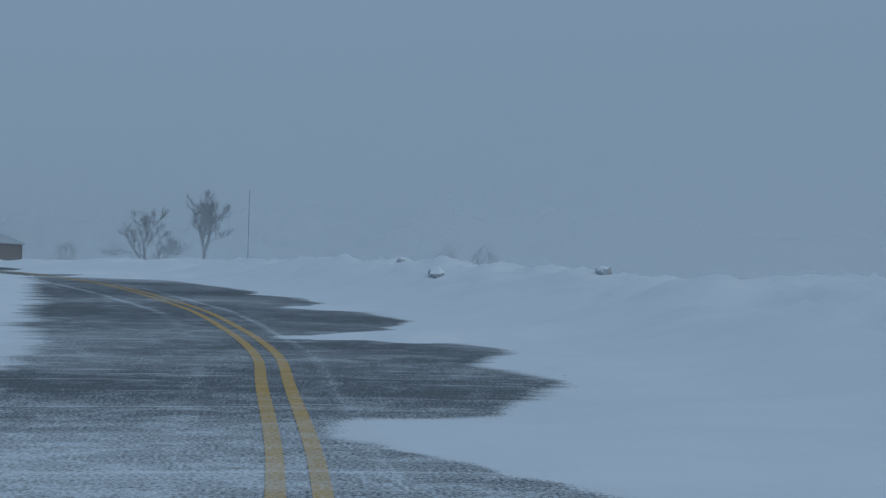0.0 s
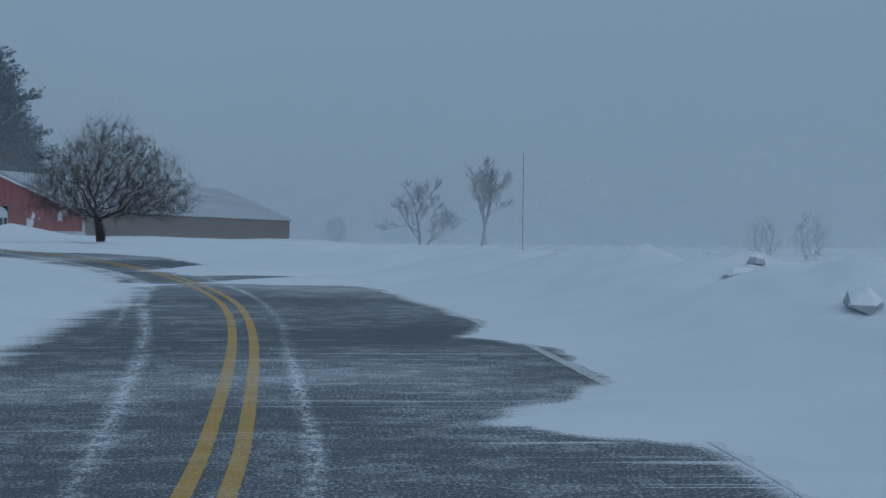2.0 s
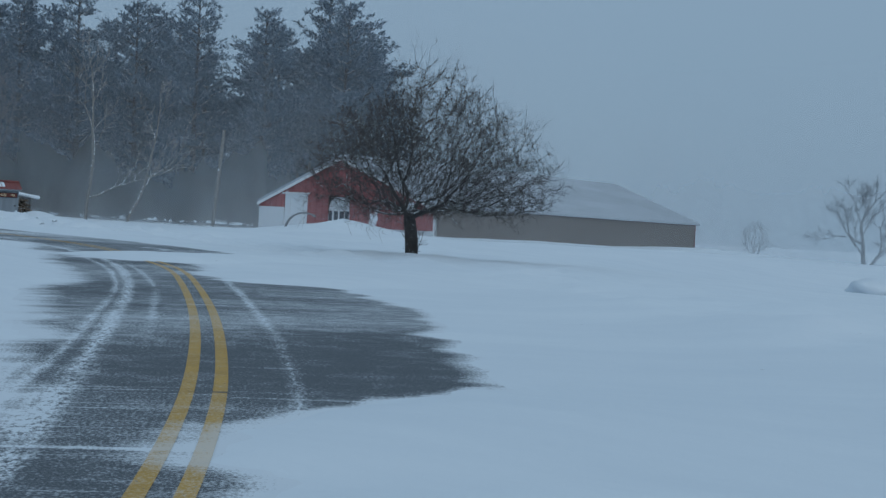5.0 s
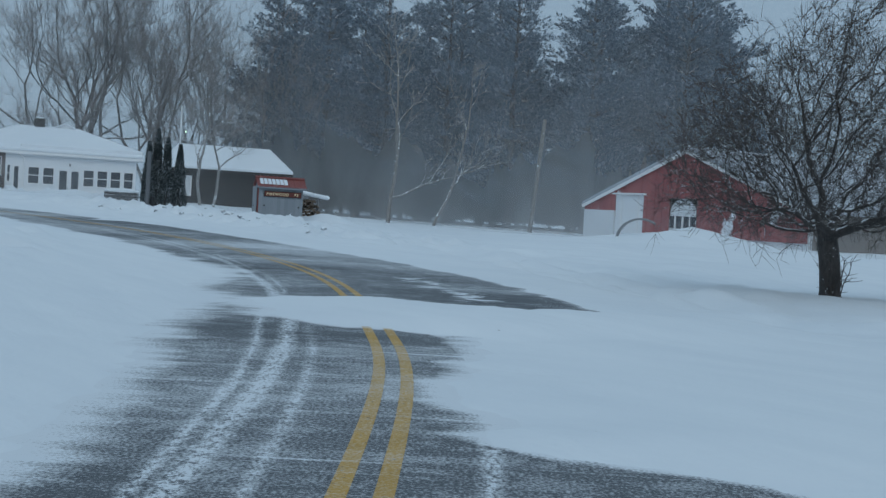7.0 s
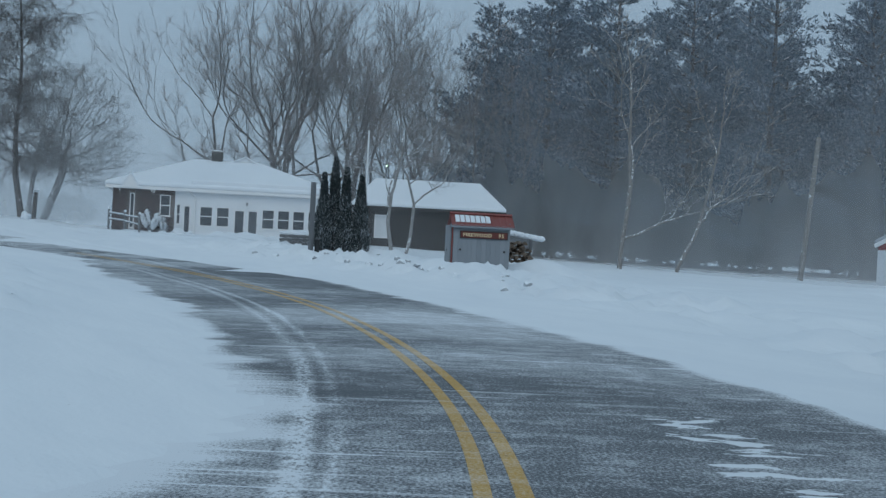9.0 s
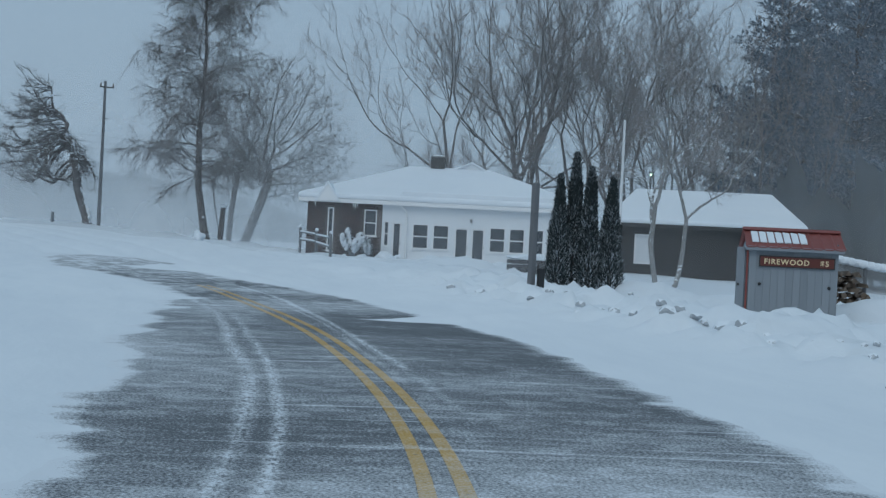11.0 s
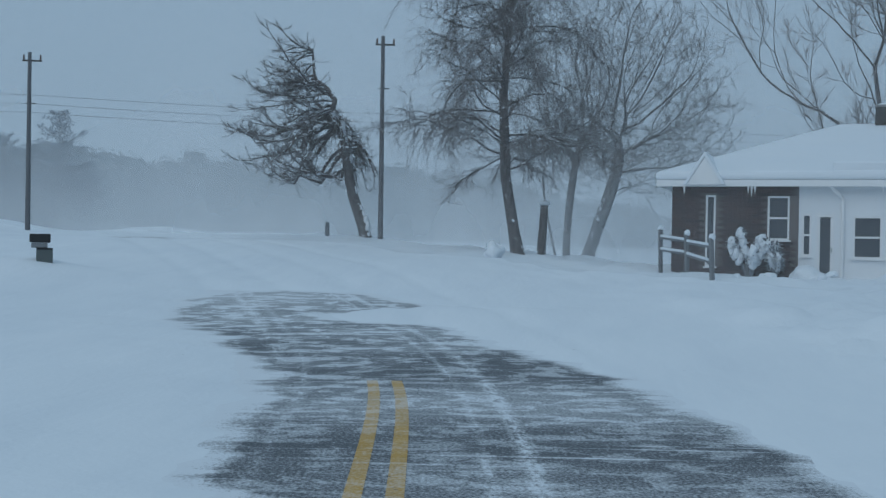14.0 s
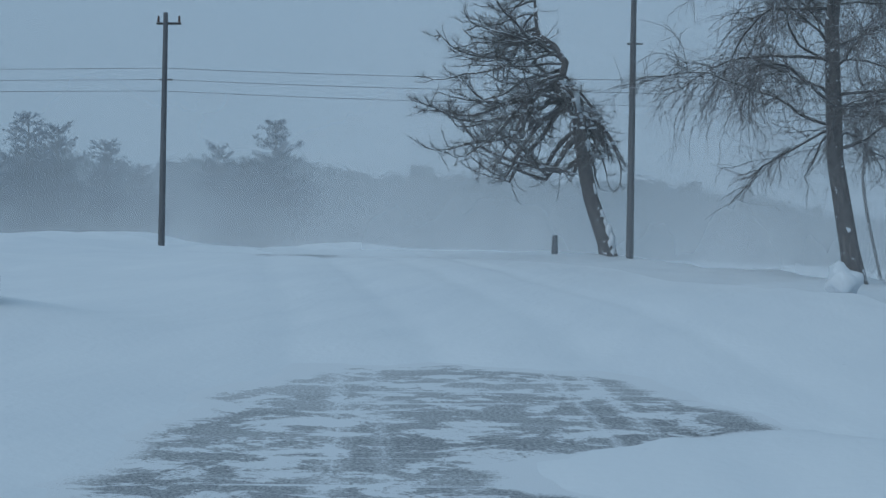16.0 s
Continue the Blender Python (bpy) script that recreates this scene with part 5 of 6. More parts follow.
# ---- the white house with its brick corner ----
def panel_with_holes(x0, x1, z0, z1, holes, y0, y1):
    """A wall between y0 and y1 with openings (x0, x1, z0, z1) right through it."""
    xs = sorted({x0, x1, *(h[0] for h in holes), *(h[1] for h in holes)})
    bm = bmesh.new()
    for a, b in zip(xs, xs[1:]):
        gaps = sorted((h[2], h[3]) for h in holes if h[0] <= a + 1e-6 and h[1] >= b - 1e-6)
        z = z0
        for g0, g1 in gaps + [(z1, z1)]:
            if g0 - z > 1e-4:
                box(bm, ((a + b) / 2, (y0 + y1) / 2, (z + g0) / 2), (b - a, abs(y1 - y0), g0 - z))
            z = g1
    bmesh.ops.remove_doubles(bm, verts=bm.verts, dist=1e-5)
    return bm


def window_unit(parent, x0, x1, z0, z1, y=0.0, sash=True, name="window"):
    w, h, cx, cz, t = x1 - x0, z1 - z0, (x0 + x1) / 2, (z0 + z1) / 2, 0.045
    win = part(name, boxes(((cx, y, z1 - t / 2), (w, 0.12, t)), ((cx, y, z0 + t / 2), (w, 0.12, t)), ((x0 + t / 2, y, cz), (t, 0.12, h - 2 * t)), ((x1 - t / 2, y, cz), (t, 0.12, h - 2 * t)), bevel=0.006), "trim", parent)
    if sash:
        part("sash_rail", boxes(((cx, y - 0.01, cz), (w - 2 * t, 0.07, 0.05)), bevel=0.006), "trim", win)
        for z in ((z0 + t + cz - 0.025) / 2, (z1 - t + cz + 0.025) / 2):
            part("pane", boxes(((cx, y + 0.02, z), (w - 2 * t, 0.012, h / 2 - t - 0.025))), "glass", win)
    else:
        part("pane", boxes(((cx, y + 0.02, cz), (w - 2 * t, 0.012, h - 2 * t))), "glass", win)
    part("sill", boxes(((cx, y - 0.07, z0 - 0.02), (w + 0.08, 0.12, 0.04)), bevel=0.008), "trim", win)
    return win


def snow_hip(x0, x1, y0, y1, z, rx0, rx1, ry, rz, thick):
    """A hipped roof as one thick snow slab with softened edges."""
    bm = bmesh.new()
    low = [bm.verts.new(p) for p in ((x0, y0, z), (x1, y0, z), (x1, y1, z), (x0, y1, z))]
    top = [bm.verts.new((p.co.x, p.co.y, z + thick)) for p in low]
    r0, r1 = bm.verts.new((rx0, ry, rz + thick)), bm.verts.new((rx1, ry, rz + thick))
    bm.faces.new(low[::-1])
    for i in range(4):
        j = (i + 1) % 4
        bm.faces.new((low[i], low[j], top[j], top[i]))
    bm.faces.new((top[0], top[1], r1, r0))
    bm.faces.new((top[1], top[2], r1))
    bm.faces.new((top[2], top[3], r0, r1))
    bm.faces.new((top[3], top[0], r0))
    bmesh.ops.bevel(bm, geom=list(bm.edges), offset=thick * 0.35, segments=2, affect="EDGES", profile=0.5)
    return bm


HZ = 3.06
house = base("house", pose(-97.1, 63.25, HZ, 0, 0, 74.9), "low white house with a brick corner and a snow-covered hip roof", "house")
EAVE, WALL_X, DEEP = 2.38, 10.6, 8.0
porch_windows = [(4.34, 5.0), (5.18, 5.84), (7.5, 8.15), (8.3, 8.94), (9.08, 9.72), (9.86, 10.46)]
doors = [(6.06, 6.65), (6.75, 7.32)]
side = [(3.16, 3.38, 0.6, 1.63), (3.5, 3.9, 0.0, 1.63)]
holes = [(a, b, 0.56, 1.58) for a, b in porch_windows] + [(a, b, 0.0, 1.52) for a, b in doors] + side
part("wall", panel_with_holes(3.08, WALL_X, -0.6, EAVE, holes, 0.0, 0.16), "siding", house, "white painted porch wall")
for a, b in porch_windows:
    window_unit(house, a, b, 0.56, 1.58, 0.05)
window_unit(house, *side[0], 0.05)
for a, b, z1 in (*((a, b, 1.52) for a, b in doors), (3.5, 3.9, 1.63)):
    d = part("door", boxes((((a + b) / 2, 0.06, z1 - 0.04), (b - a, 0.10, 0.08)), ((a + 0.04, 0.06, z1 / 2 - 0.02), (0.08, 0.10, z1 - 0.12)), ((b - 0.04, 0.06, z1 / 2 - 0.02), (0.08, 0.10, z1 - 0.12)), (((a + b) / 2, 0.06, 0.07), (b - a, 0.10, 0.10)), bevel=0.006), "trim", house)
    part("pane", boxes((((a + b) / 2, 0.07, z1 / 2), (b - a - 0.16, 0.012, z1 - 0.2))), "glass", d)
    part("handle", boxes(((b - 0.05, -0.01, 0.75), (0.03, 0.05, 0.12)), bevel=0.008), "metal", d)
part("wall", boxes(((WALL_X - 0.08, DEEP / 2 + 0.1, 0.89), (0.16, DEEP - 0.2, 2.98)), ((0.08, DEEP / 2 + 0.1, 0.89), (0.16, DEEP - 0.2, 2.98)), ((WALL_X / 2, DEEP - 0.08, 0.89), (WALL_X - 0.34, 0.16, 2.98))), "siding", house)
part("wall_core", panel_with_holes(0.0, 3.075, -0.6, EAVE, [(2.34, 2.86, 0.98, 2.06), (0.84, 1.08, 0.3, 2.08)], 0.02, 0.17), "mortar", house, "mortar behind the bricks")
window_unit(house, 2.34, 2.86, 0.98, 2.06, 0.04)
window_unit(house, 0.84, 1.08, 0.3, 2.08, 0.04, sash=False)
fascia = part("fascia", boxes(((WALL_X / 2, -0.33, EAVE - 0.02), (WALL_X + 0.7, 0.05, 0.16)), ((WALL_X + 0.33, DEEP / 2, EAVE - 0.02), (0.05, DEEP + 0.6, 0.16)), ((-0.33, DEEP / 2, EAVE - 0.02), (0.05, DEEP + 0.6, 0.16)), bevel=0.008), "trim", house)
part("soffit", boxes(((WALL_X / 2, DEEP / 2, EAVE + 0.03), (WALL_X + 0.6, DEEP + 0.6, 0.05))), "trim", house)
roof = part("roof", snow_hip(-0.38, WALL_X + 0.38, -0.38, DEEP + 0.38, EAVE + 0.06, 3.9, 6.9, 4.0, 4.02, 0.2), "snow", house, "hip roof under thick smooth snow")
part("gable_vent", prism([(5.5, 3.86), (6.6, 4.36), (7.55, 3.86)], 3.2, 3.9), "siding", roof, "small louvred gable below the ridge")
part("gable_edge", boxes(((6.03, 3.18, 4.16), (1.32, 0.2, 0.07), (0, -24.4, 0)), ((7.1, 3.18, 4.16), (1.18, 0.2, 0.07), (0, 27.7, 0))), "snow", roof)
# the porch wing's own hip, a hand's width proud of the main slope
wing = bmesh.new()
lift = [[wing.verts.new((x, y, 2.64 + 0.361 * (y + 0.38) + up)) for x, y in ((3.85, -0.28), (10.9, -0.28), (7.4, 3.3), (5.75, 3.3))] for up in (-0.05, 0.19)]
wing.faces.new(lift[1])
wing.faces.new(lift[0][::-1])
for i in range(4):
    wing.faces.new((lift[0][i], lift[0][(i + 1) % 4], lift[1][(i + 1) % 4], lift[1][i]))
bmesh.ops.bevel(wing, geom=list(wing.edges), offset=0.035, segments=2, affect="EDGES", profile=0.5)
part("wing_snow", wing, "snow", roof, "thick snow on the porch wing's hip")
part("porch_gable", prism([(0.42, EAVE - 0.06), (0.85, EAVE + 0.62), (1.28, EAVE - 0.06)], -0.5, 0.9), "trim", roof, "small white gable over the corner window")
part("gable_snow", prism([(0.34, EAVE - 0.05), (0.85, EAVE + 0.76), (1.36, EAVE - 0.05), (1.28, EAVE - 0.05), (0.85, EAVE + 0.635), (0.42, EAVE - 0.05)], -0.53, 1.2), "snow", roof)
chim = part("chimney", boxes(((5.1, 4.0, 4.38), (0.62, 0.5, 0.5)), bevel=0.01), "pole_dark", roof, "short dark brick chimney")
part("chimney_cap", boxes(((5.1, 4.0, 4.66), (0.66, 0.54, 0.06)), bevel=0.015), "metal", chim)
part("chimney_snow", lump(bmesh.new(), (5.1, 4.0, 4.7), (0.3, 0.25, 0.06), 2, 2), "snow", chim)
gut = bmesh.new()
cyl(gut, (4.1, -0.08, 0.1), (4.1, -0.08, 2.0), 0.04)
cyl(gut, (4.1, -0.08, 2.0), (3.8, -0.34, 2.3), 0.04)
part("downspout", gut, "trim", house)
ice = random.Random(4)
for x in (0.35, 1.9, 1.98, 2.06, 5.0, 7.9):
    b = bmesh.new()
    cyl(b, (x, -0.36, EAVE - 0.1), (x, -0.36, EAVE - 0.1 - ice.uniform(0.15, 0.4)), 0.03, 0.003, 7)
    part("icicle", b, "trim", house, "clear grey icicle")
lampb = boxes(((6.72, -0.05, 1.80), (0.1, 0.1, 0.16)), bevel=0.02)
part("wall_lamp", lampb, "metal", house)
# bricks: one mesh shared by every whole brick
proto = bmesh.new()
box(proto, (0, 0, 0), (0.222, 0.05, 0.066), bevel=0.004)
brick_mesh = bpy.data.meshes.new("brick")
proto.to_mesh(brick_mesh)
proto.free()
brick_mesh.materials.append(M["brick"])
bricks = tagged(hold(new("brick_wall", None), house), "dark red brick corner with grey joints")
for row in range(34):
    z = -0.15 + row * 0.075
    for col in range(13):
        x = 0.11 + col * 0.232 + (0.116 if row % 2 else 0)
        if x > 2.98 or z > EAVE - 0.04 or (2.22 < x < 2.98 and 0.94 < z < 2.10) or (0.72 < x < 1.20 and 0.27 < z < 2.11):
            continue
        b = hold(new("brick", brick_mesh), bricks)
        b.location = (x, -0.008 + 0.004 * ((row * 7 + col * 3) % 3), z)
for row in range(1, 34, 2):
    b = hold(new("brick", brick_mesh), bricks)
    b.location, b.scale = (0.055, -0.006, -0.15 + row * 0.075), (0.48, 1, 1)
for row in range(34):
    for col in range(2):
        b = hold(new("brick", brick_mesh), bricks)
        b.matrix_basis = pose(0.014, 0.16 + col * 0.232 + (0.116 if row % 2 else 0), -0.15 + row * 0.075, 0, 0, 90)

# things about the house
FENCE = [(-95.68, 62.84, 3.51, 4.26), (-93.61, 63.22, 3.43, 4.12), (-91.55, 63.49, 3.22, 4.03)]
fence = base("rail_fence", pose(*FENCE[0][:3]), "weathered split-rail fence half sunk in drifted snow", "fence")
for k, (x, y, z, top) in enumerate(FENCE):
    rx, ry, rz, h = x - FENCE[0][0], y - FENCE[0][1], z - FENCE[0][2], top - z
    post = part("post", boxes(((rx, ry, rz + h / 2 - 0.25), (0.09, 0.085, h + 0.5), (2, 1 - k, 30)), bevel=0.02), "pole", fence)
    part("snow_cap", lump(bmesh.new(), (rx, ry, rz + h + 0.01), (0.075, 0.07, 0.075), k + 1, 2), "snow", post)
for (ax, ay, az, at), (bx, by, bz, bt) in zip(FENCE, FENCE[1:]):
    for f in (0.32, 0.72):
        p0 = (ax - FENCE[0][0], ay - FENCE[0][1], az - FENCE[0][2] + f * (at - az))
        p1 = (bx - FENCE[0][0], by - FENCE[0][1], bz - FENCE[0][2] + f * (bt - bz) + 0.02)
        bm = bmesh.new()
        cyl(bm, p0, p1, 0.036, 0.032, 7)
        r = part("rail", bm, "pole", fence)
        bm = bmesh.new()
        cyl(bm, (p0[0], p0[1], p0[2] + 0.035), (p1[0], p1[1], p1[2] + 0.04), 0.038, 0.034, 7)
        part("snow_strip", bm, "snow", r)


def snowy_bush(x, y, size, seed):
    rng = random.Random(seed)
    z = ground_z(x, y)
    root = base("snowy_bush", pose(x, y, z), "evergreen bush bowed under lumps of snow beside the brick wall", "shrub")
    t = Tubes()
    for k in range(9):
        a = rng.uniform(0, 6.28)
        tip = np.array((math.cos(a) * size * rng.uniform(0.2, 0.75), math.sin(a) * size * rng.uniform(0.2, 0.6), size * rng.uniform(0.5, 1.35)))
        t.tube([(0, 0, -0.1), tip * 0.5 + np.array((0, 0, 0.15)), tip], [0.04, 0.03, 0.015], 5)
        for q in (0.55, 0.75, 0.95):
            p = tip * q + np.array((0, 0, 0.1))
            part("snow_lump", lump(bmesh.new(), p, (0.15 * size, 0.12 * size, 0.2 * size), seed + k + q, 2, 0.45), "snow", root)
            for w in range(26):
                v = unit(np.array((rng.gauss(0, 1), rng.gauss(0, 1), rng.gauss(0.2, 0.7)))) * 0.2
                t.blade(p, v, unit(np.cross(v, np.array((0.3, 0.5, 0.8)))) * 0.03)
    t.make("branches", "snow_haze", root, smooth=False)


snowy_bush(-96.25, 65.05, 0.9, 3)
snowy_bush(-96.1, 65.65, 0.62, 9)


def snow_heap(name, x, y, size, seed, label, sink=0.4, mat="snow", category="snow heap", group=""):
    z = ground_z(x, y)
    bm = lump(bmesh.new(), (0, 0, size[2] * (0.5 - sink)), size, seed, 3, 0.5)
    for f in bm.faces:
        f.smooth = True
    ob = part(name, bm, mat)
    ob.matrix_world = pose(x, y, z)
    return tagged(ob, label, category, group)


snow_heap("snow_mound", -94.9, 66.2, (0.5, 0.4, 0.35), 5, "rounded heap of shovelled snow beside the porch")
trough = base("stone_planter", pose(-88.6, 70.3, ground_z(-88.6, 70.3), 0, 0, 72), "grey stone planter box topped with snow", "planter")
rp = random.Random(6)
part("fill", boxes(((0, 0, 0.15), (1.5, 0.5, 0.7))), "stone", trough)
for row in range(4):
    for col in range(6):
        for fy in (-0.3, 0.3):
            part("stone", boxes(((-0.72 + col * 0.28 + 0.1 * (row % 2) + rp.uniform(-0.03, 0.03), fy + rp.uniform(-0.03, 0.03), -0.05 + row * 0.165), (0.26 + rp.uniform(-0.06, 0.04), 0.16, 0.15 + rp.uniform(-0.02, 0.02)), (rp.uniform(-5, 5), rp.uniform(-5, 5), rp.uniform(-6, 6))), bevel=0.03), "stone", trough)
    for fx in (-0.8, 0.86):
        part("stone", boxes(((fx, rp.uniform(-0.03, 0.03), -0.05 + row * 0.165), (0.16, 0.5, 0.15), (0, rp.uniform(-5, 5), rp.uniform(-6, 6))), bevel=0.03), "stone", trough)
part("snow_top", lump(bmesh.new(), (0, 0, 0.6), (0.85, 0.36, 0.14), 4, 3), "snow", trough)
hook = base("garden_hook", pose(-94.6, 69.2, ground_z(-94.6, 69.2)), "thin black garden hook standing in snow", "garden hook")
t = Tubes()
t.tube([(0, 0, -0.2), (0, 0, 0.3), (0.03, 0.05, 0.42), (0.05, 0.14, 0.42), (0.05, 0.18, 0.32)], [0.018] * 5, 6)
t.make("rod", "black", hook)

# ---- dark cabin behind the cedars ----
CZ = 3.12
cabin = base("cabin", pose(-99.2, 77.5, CZ, 0, 0, 70), "brown board cabin, painted darker for eave shade, with a snow-covered roof", "cabin")
part("wall", panel_with_holes(0, 8.0, -0.5, 2.1, [(0.9, 1.75, 0.35, 1.7)], 0, 0.14), "cabin", cabin)
part("wall", boxes(((7.93, 3.07, 0.8), (0.14, 5.86, 2.6)), ((0.07, 3.07, 0.8), (0.14, 5.86, 2.6)), ((4, 5.93, 0.8), (7.72, 0.14, 2.6))), "cabin", cabin)
win = part("window", boxes(((1.325, 0.07, 1.66), (0.85, 0.1, 0.08)), ((1.325, 0.07, 0.39), (0.85, 0.1, 0.08)), ((0.94, 0.07, 1.025), (0.08, 0.1, 1.19)), ((1.71, 0.07, 1.025), (0.08, 0.1, 1.19)), bevel=0.006), "trim", cabin)
part("pane", boxes(((1.325, 0.09, 1.025), (0.69, 0.012, 1.19))), "block", win, "pale drawn blind behind the pane")
part("fascia", boxes(((4.0, -0.42, 2.08), (8.9, 0.05, 0.18)), bevel=0.008), "cabin", cabin)
part("roof", snow_hip(-0.45, 8.45, -0.45, 6.45, 2.16, 1.0, 7.3, 3.0, 3.75, 0.2), "snow", cabin, "low roof under a thick even layer of snow")

yard_lamp = base("yard_lamp", pose(-108.0, 82.8, ground_z(-108.0, 82.8)), "yard lamp glowing pale green on a thin pole", "lamp")
b = bmesh.new()
cyl(b, (0, 0, -0.5), (0, 0, 5.3), 0.05)
part("pole", b, "pole", yard_lamp)
part("lamp_head", boxes(((0, 0, 5.36), (0.2, 0.2, 0.12)), bevel=0.03), "metal", yard_lamp)
part("bulb", lump(bmesh.new(), (0.05, -0.02, 5.24), (0.055, 0.055, 0.05), 1, 2, 0.0), "lamp", yard_lamp, "glowing bulb")

# ---- firewood shed ----
SZ = 2.17
shed = base("firewood_shed", pose(-73.7, 71.0, SZ, 0, 0, 68), "small grey board firewood shed with a rusty red roof", "shed")
for k in range(12):
    part("board", boxes(((0.085 + k * 0.171, 0.0125, 0.88), (0.168, 0.025, 2.0), (0, 0, 0)), bevel=0.004), "shed_board", shed)
part("back_wall", boxes(((1.03, 1.7, 0.9), (2.05, 0.03, 2.05))), "shed_board", shed)
part("side_wall", boxes(((2.035, 0.86, 0.95), (0.03, 1.64, 2.1))), "shed_board", shed)
for k, z in enumerate((0.0, 1.84)):
    part("corner_post", boxes(((0.04, 0.07, 0.9), (0.08, 0.08, 2.1))) if k == 0 else boxes(((0.04, 1.64, 0.9), (0.08, 0.08, 2.1))), "shed_board", shed)
part("floor_beam", boxes(((1.03, 0.85, -0.06), (2.0, 1.6, 0.1))), "shed_board", shed)
sdoor = part("door", boxes(((-0.2, -0.02, 0.98), (0.19, 0.05, 1.72), (0, 0, 24)), bevel=0.006), "shed_board", shed, "open board door")
part("door_edge", boxes(((-0.04, 0.03, 0.92), (0.045, 0.09, 1.82)), bevel=0.008), "red_metal", shed, "rusty red door frame")
part("latch", boxes(((-0.24, -0.08, 0.95), (0.04, 0.08, 0.06)), bevel=0.01), "black", sdoor)
part("beam", boxes(((1.03, -0.03, 1.83), (2.2, 0.05, 0.12)), bevel=0.008), "shed_board", shed)


def roof_sheet(front):
    bm = bmesh.new()
    sgn = -1 if front else 1
    n = 45
    rows = []
    for y, z in ((0.85 + sgn * 1.05, 1.86), (0.85, 2.3)):
        line = []
        for i in range(n + 1):
            x = -0.1 + 2.28 * i / n
            rib = 0.025 if i % 5 == 0 else 0.0
            line.append((bm.verts.new((x, y, z + rib)), bm.verts.new((x, y, z + rib - 0.02))))
        rows.append(line)
    for i in range(n):
        for s in (0, 1):
            f = (rows[0][i][s], rows[0][i + 1][s], rows[1][i + 1][s], rows[1][i][s])
            bm.faces.new(f if (s == 0) == front else f[::-1])
        for r in rows:
            bm.faces.new((r[i][0], r[i][1], r[i + 1][1], r[i + 1][0]))
    return bm


sroof = part("roof", roof_sheet(True), "red_metal", shed, "rusty red ribbed metal roof")
part("roof_back", roof_sheet(False), "red_metal", shed)
part("eave_board", boxes(((1.04, -0.17, 1.83), (2.24, 0.03, 0.10)), bevel=0.006), "shed_board", shed)
part("ridge_cap", boxes(((1.04, 0.78, 2.315), (2.3, 0.18, 0.02), (22, 0, 0)), ((1.04, 0.92, 2.315), (2.3, 0.18, 0.02), (-22, 0, 0))), "red_metal", sroof)
for k in range(7):
    x0, slab = 0.06 + k * 0.186, bmesh.new()
    ring = [[slab.verts.new((x, y, 1.86 + (y + 0.2) * 0.419 + up)) for x, y in ((x0, 0.02), (x0 + 0.158, 0.02), (x0 + 0.158, 0.62 - 0.012 * k), (x0, 0.62))] for up in (0.012, 0.05)]
    slab.faces.new(ring[1])
    slab.faces.new(ring[0][::-1])
    for i in range(4):
        slab.faces.new((ring[0][i], ring[0][(i + 1) % 4], ring[1][(i + 1) % 4], ring[1][i]))
    bmesh.ops.bevel(slab, geom=list(slab.edges), offset=0.012, segments=2, affect="EDGES", profile=0.5)
    part("snow_panel", slab, "snow", sroof, "slab of snow between the roof ribs")
part("gable_side", prism([(-0.02, 1.8), (0.85, 2.26), (1.72, 1.8)], 0, 0.03), "shed_board", shed).matrix_basis = Matrix(((0, 1, 0, 0), (1, 0, 0, 0), (0, 0, 1, 0), (0, 0, 0, 1)))
signb = part("sign", boxes(((1.10, -0.035, 1.53), (1.72, 0.03, 0.25)), bevel=0.006), "sign", shed, "dark red sign with cream lettering")
part("sign_rim", panel_with_holes(0.23, 1.97, 1.395, 1.665, [(0.255, 1.945, 1.42, 1.64)], -0.055, -0.018), "black", signb)


def lettering(text, x, z, size, parent):
    cu = bpy.data.curves.new("lettering", "FONT")
    cu.body, cu.size, cu.extrude, cu.space_character, cu.offset = text, size, 0.006, 1.2, 0.004
    tmp = new("lettering_curve", cu)
    bpy.context.view_layer.update()
    me = bpy.data.meshes.new_from_object(tmp.evaluated_get(bpy.context.evaluated_depsgraph_get()))
    bpy.data.objects.remove(tmp)
    me.materials.clear()
    me.materials.append(M["letter"])
    ob = hold(new("lettering", me), parent)
    ob.matrix_basis = pose(x, -0.058, z, 90, 0, 0)
    return ob


tagged(lettering("FIREWOOD", 0.34, 1.468, 0.175, signb), "raised cream letters")
tagged(lettering("$5", 1.63, 1.468, 0.175, signb), "raised cream price")
for x, z in ((0.26, 0.98), (1.86, 0.96)):
    part("knob", lump(bmesh.new(), (x, -0.02, z), (0.04, 0.03, 0.04), 1, 2, 0.0), "black", shed)

stack = base("firewood_stack", pose(-75.6, 74.4, 2.72, 0, 0, 62), "stack of split firewood under a snow-covered cover", "firewood")
rs = random.Random(8)
for r in range(6):
    for c in range(8 - r // 2):
        bm = bmesh.new()
        x, z = c * 0.15 - 0.25 + 0.07 * (r % 2) + rs.uniform(-0.04, 0.04), 0.08 + r * 0.135 + rs.uniform(-0.03, 0.03)
        yaw = rs.uniform(-0.16, 0.16)
        cyl(bm, (x - yaw, -0.12 + rs.uniform(-0.12, 0.12), z), (x + yaw, 0.5, z + rs.uniform(-0.06, 0.06)), rs.uniform(0.05, 0.095), rs.uniform(0.05, 0.085), rs.choice((3, 4, 5)))
        part("log", bm, "firewood", stack)
bm = bmesh.new()
for k in range(12):
    lump(bm, (-0.5 + k * 0.155, 0.03 + 0.01 * k, 1.24 - 0.025 * k), (0.16, 0.14, 0.115), 2 + k * 0.2, 2, 0.15)
part("snow_cover", bm, "snow", stack, "snow-covered pole across the stack")
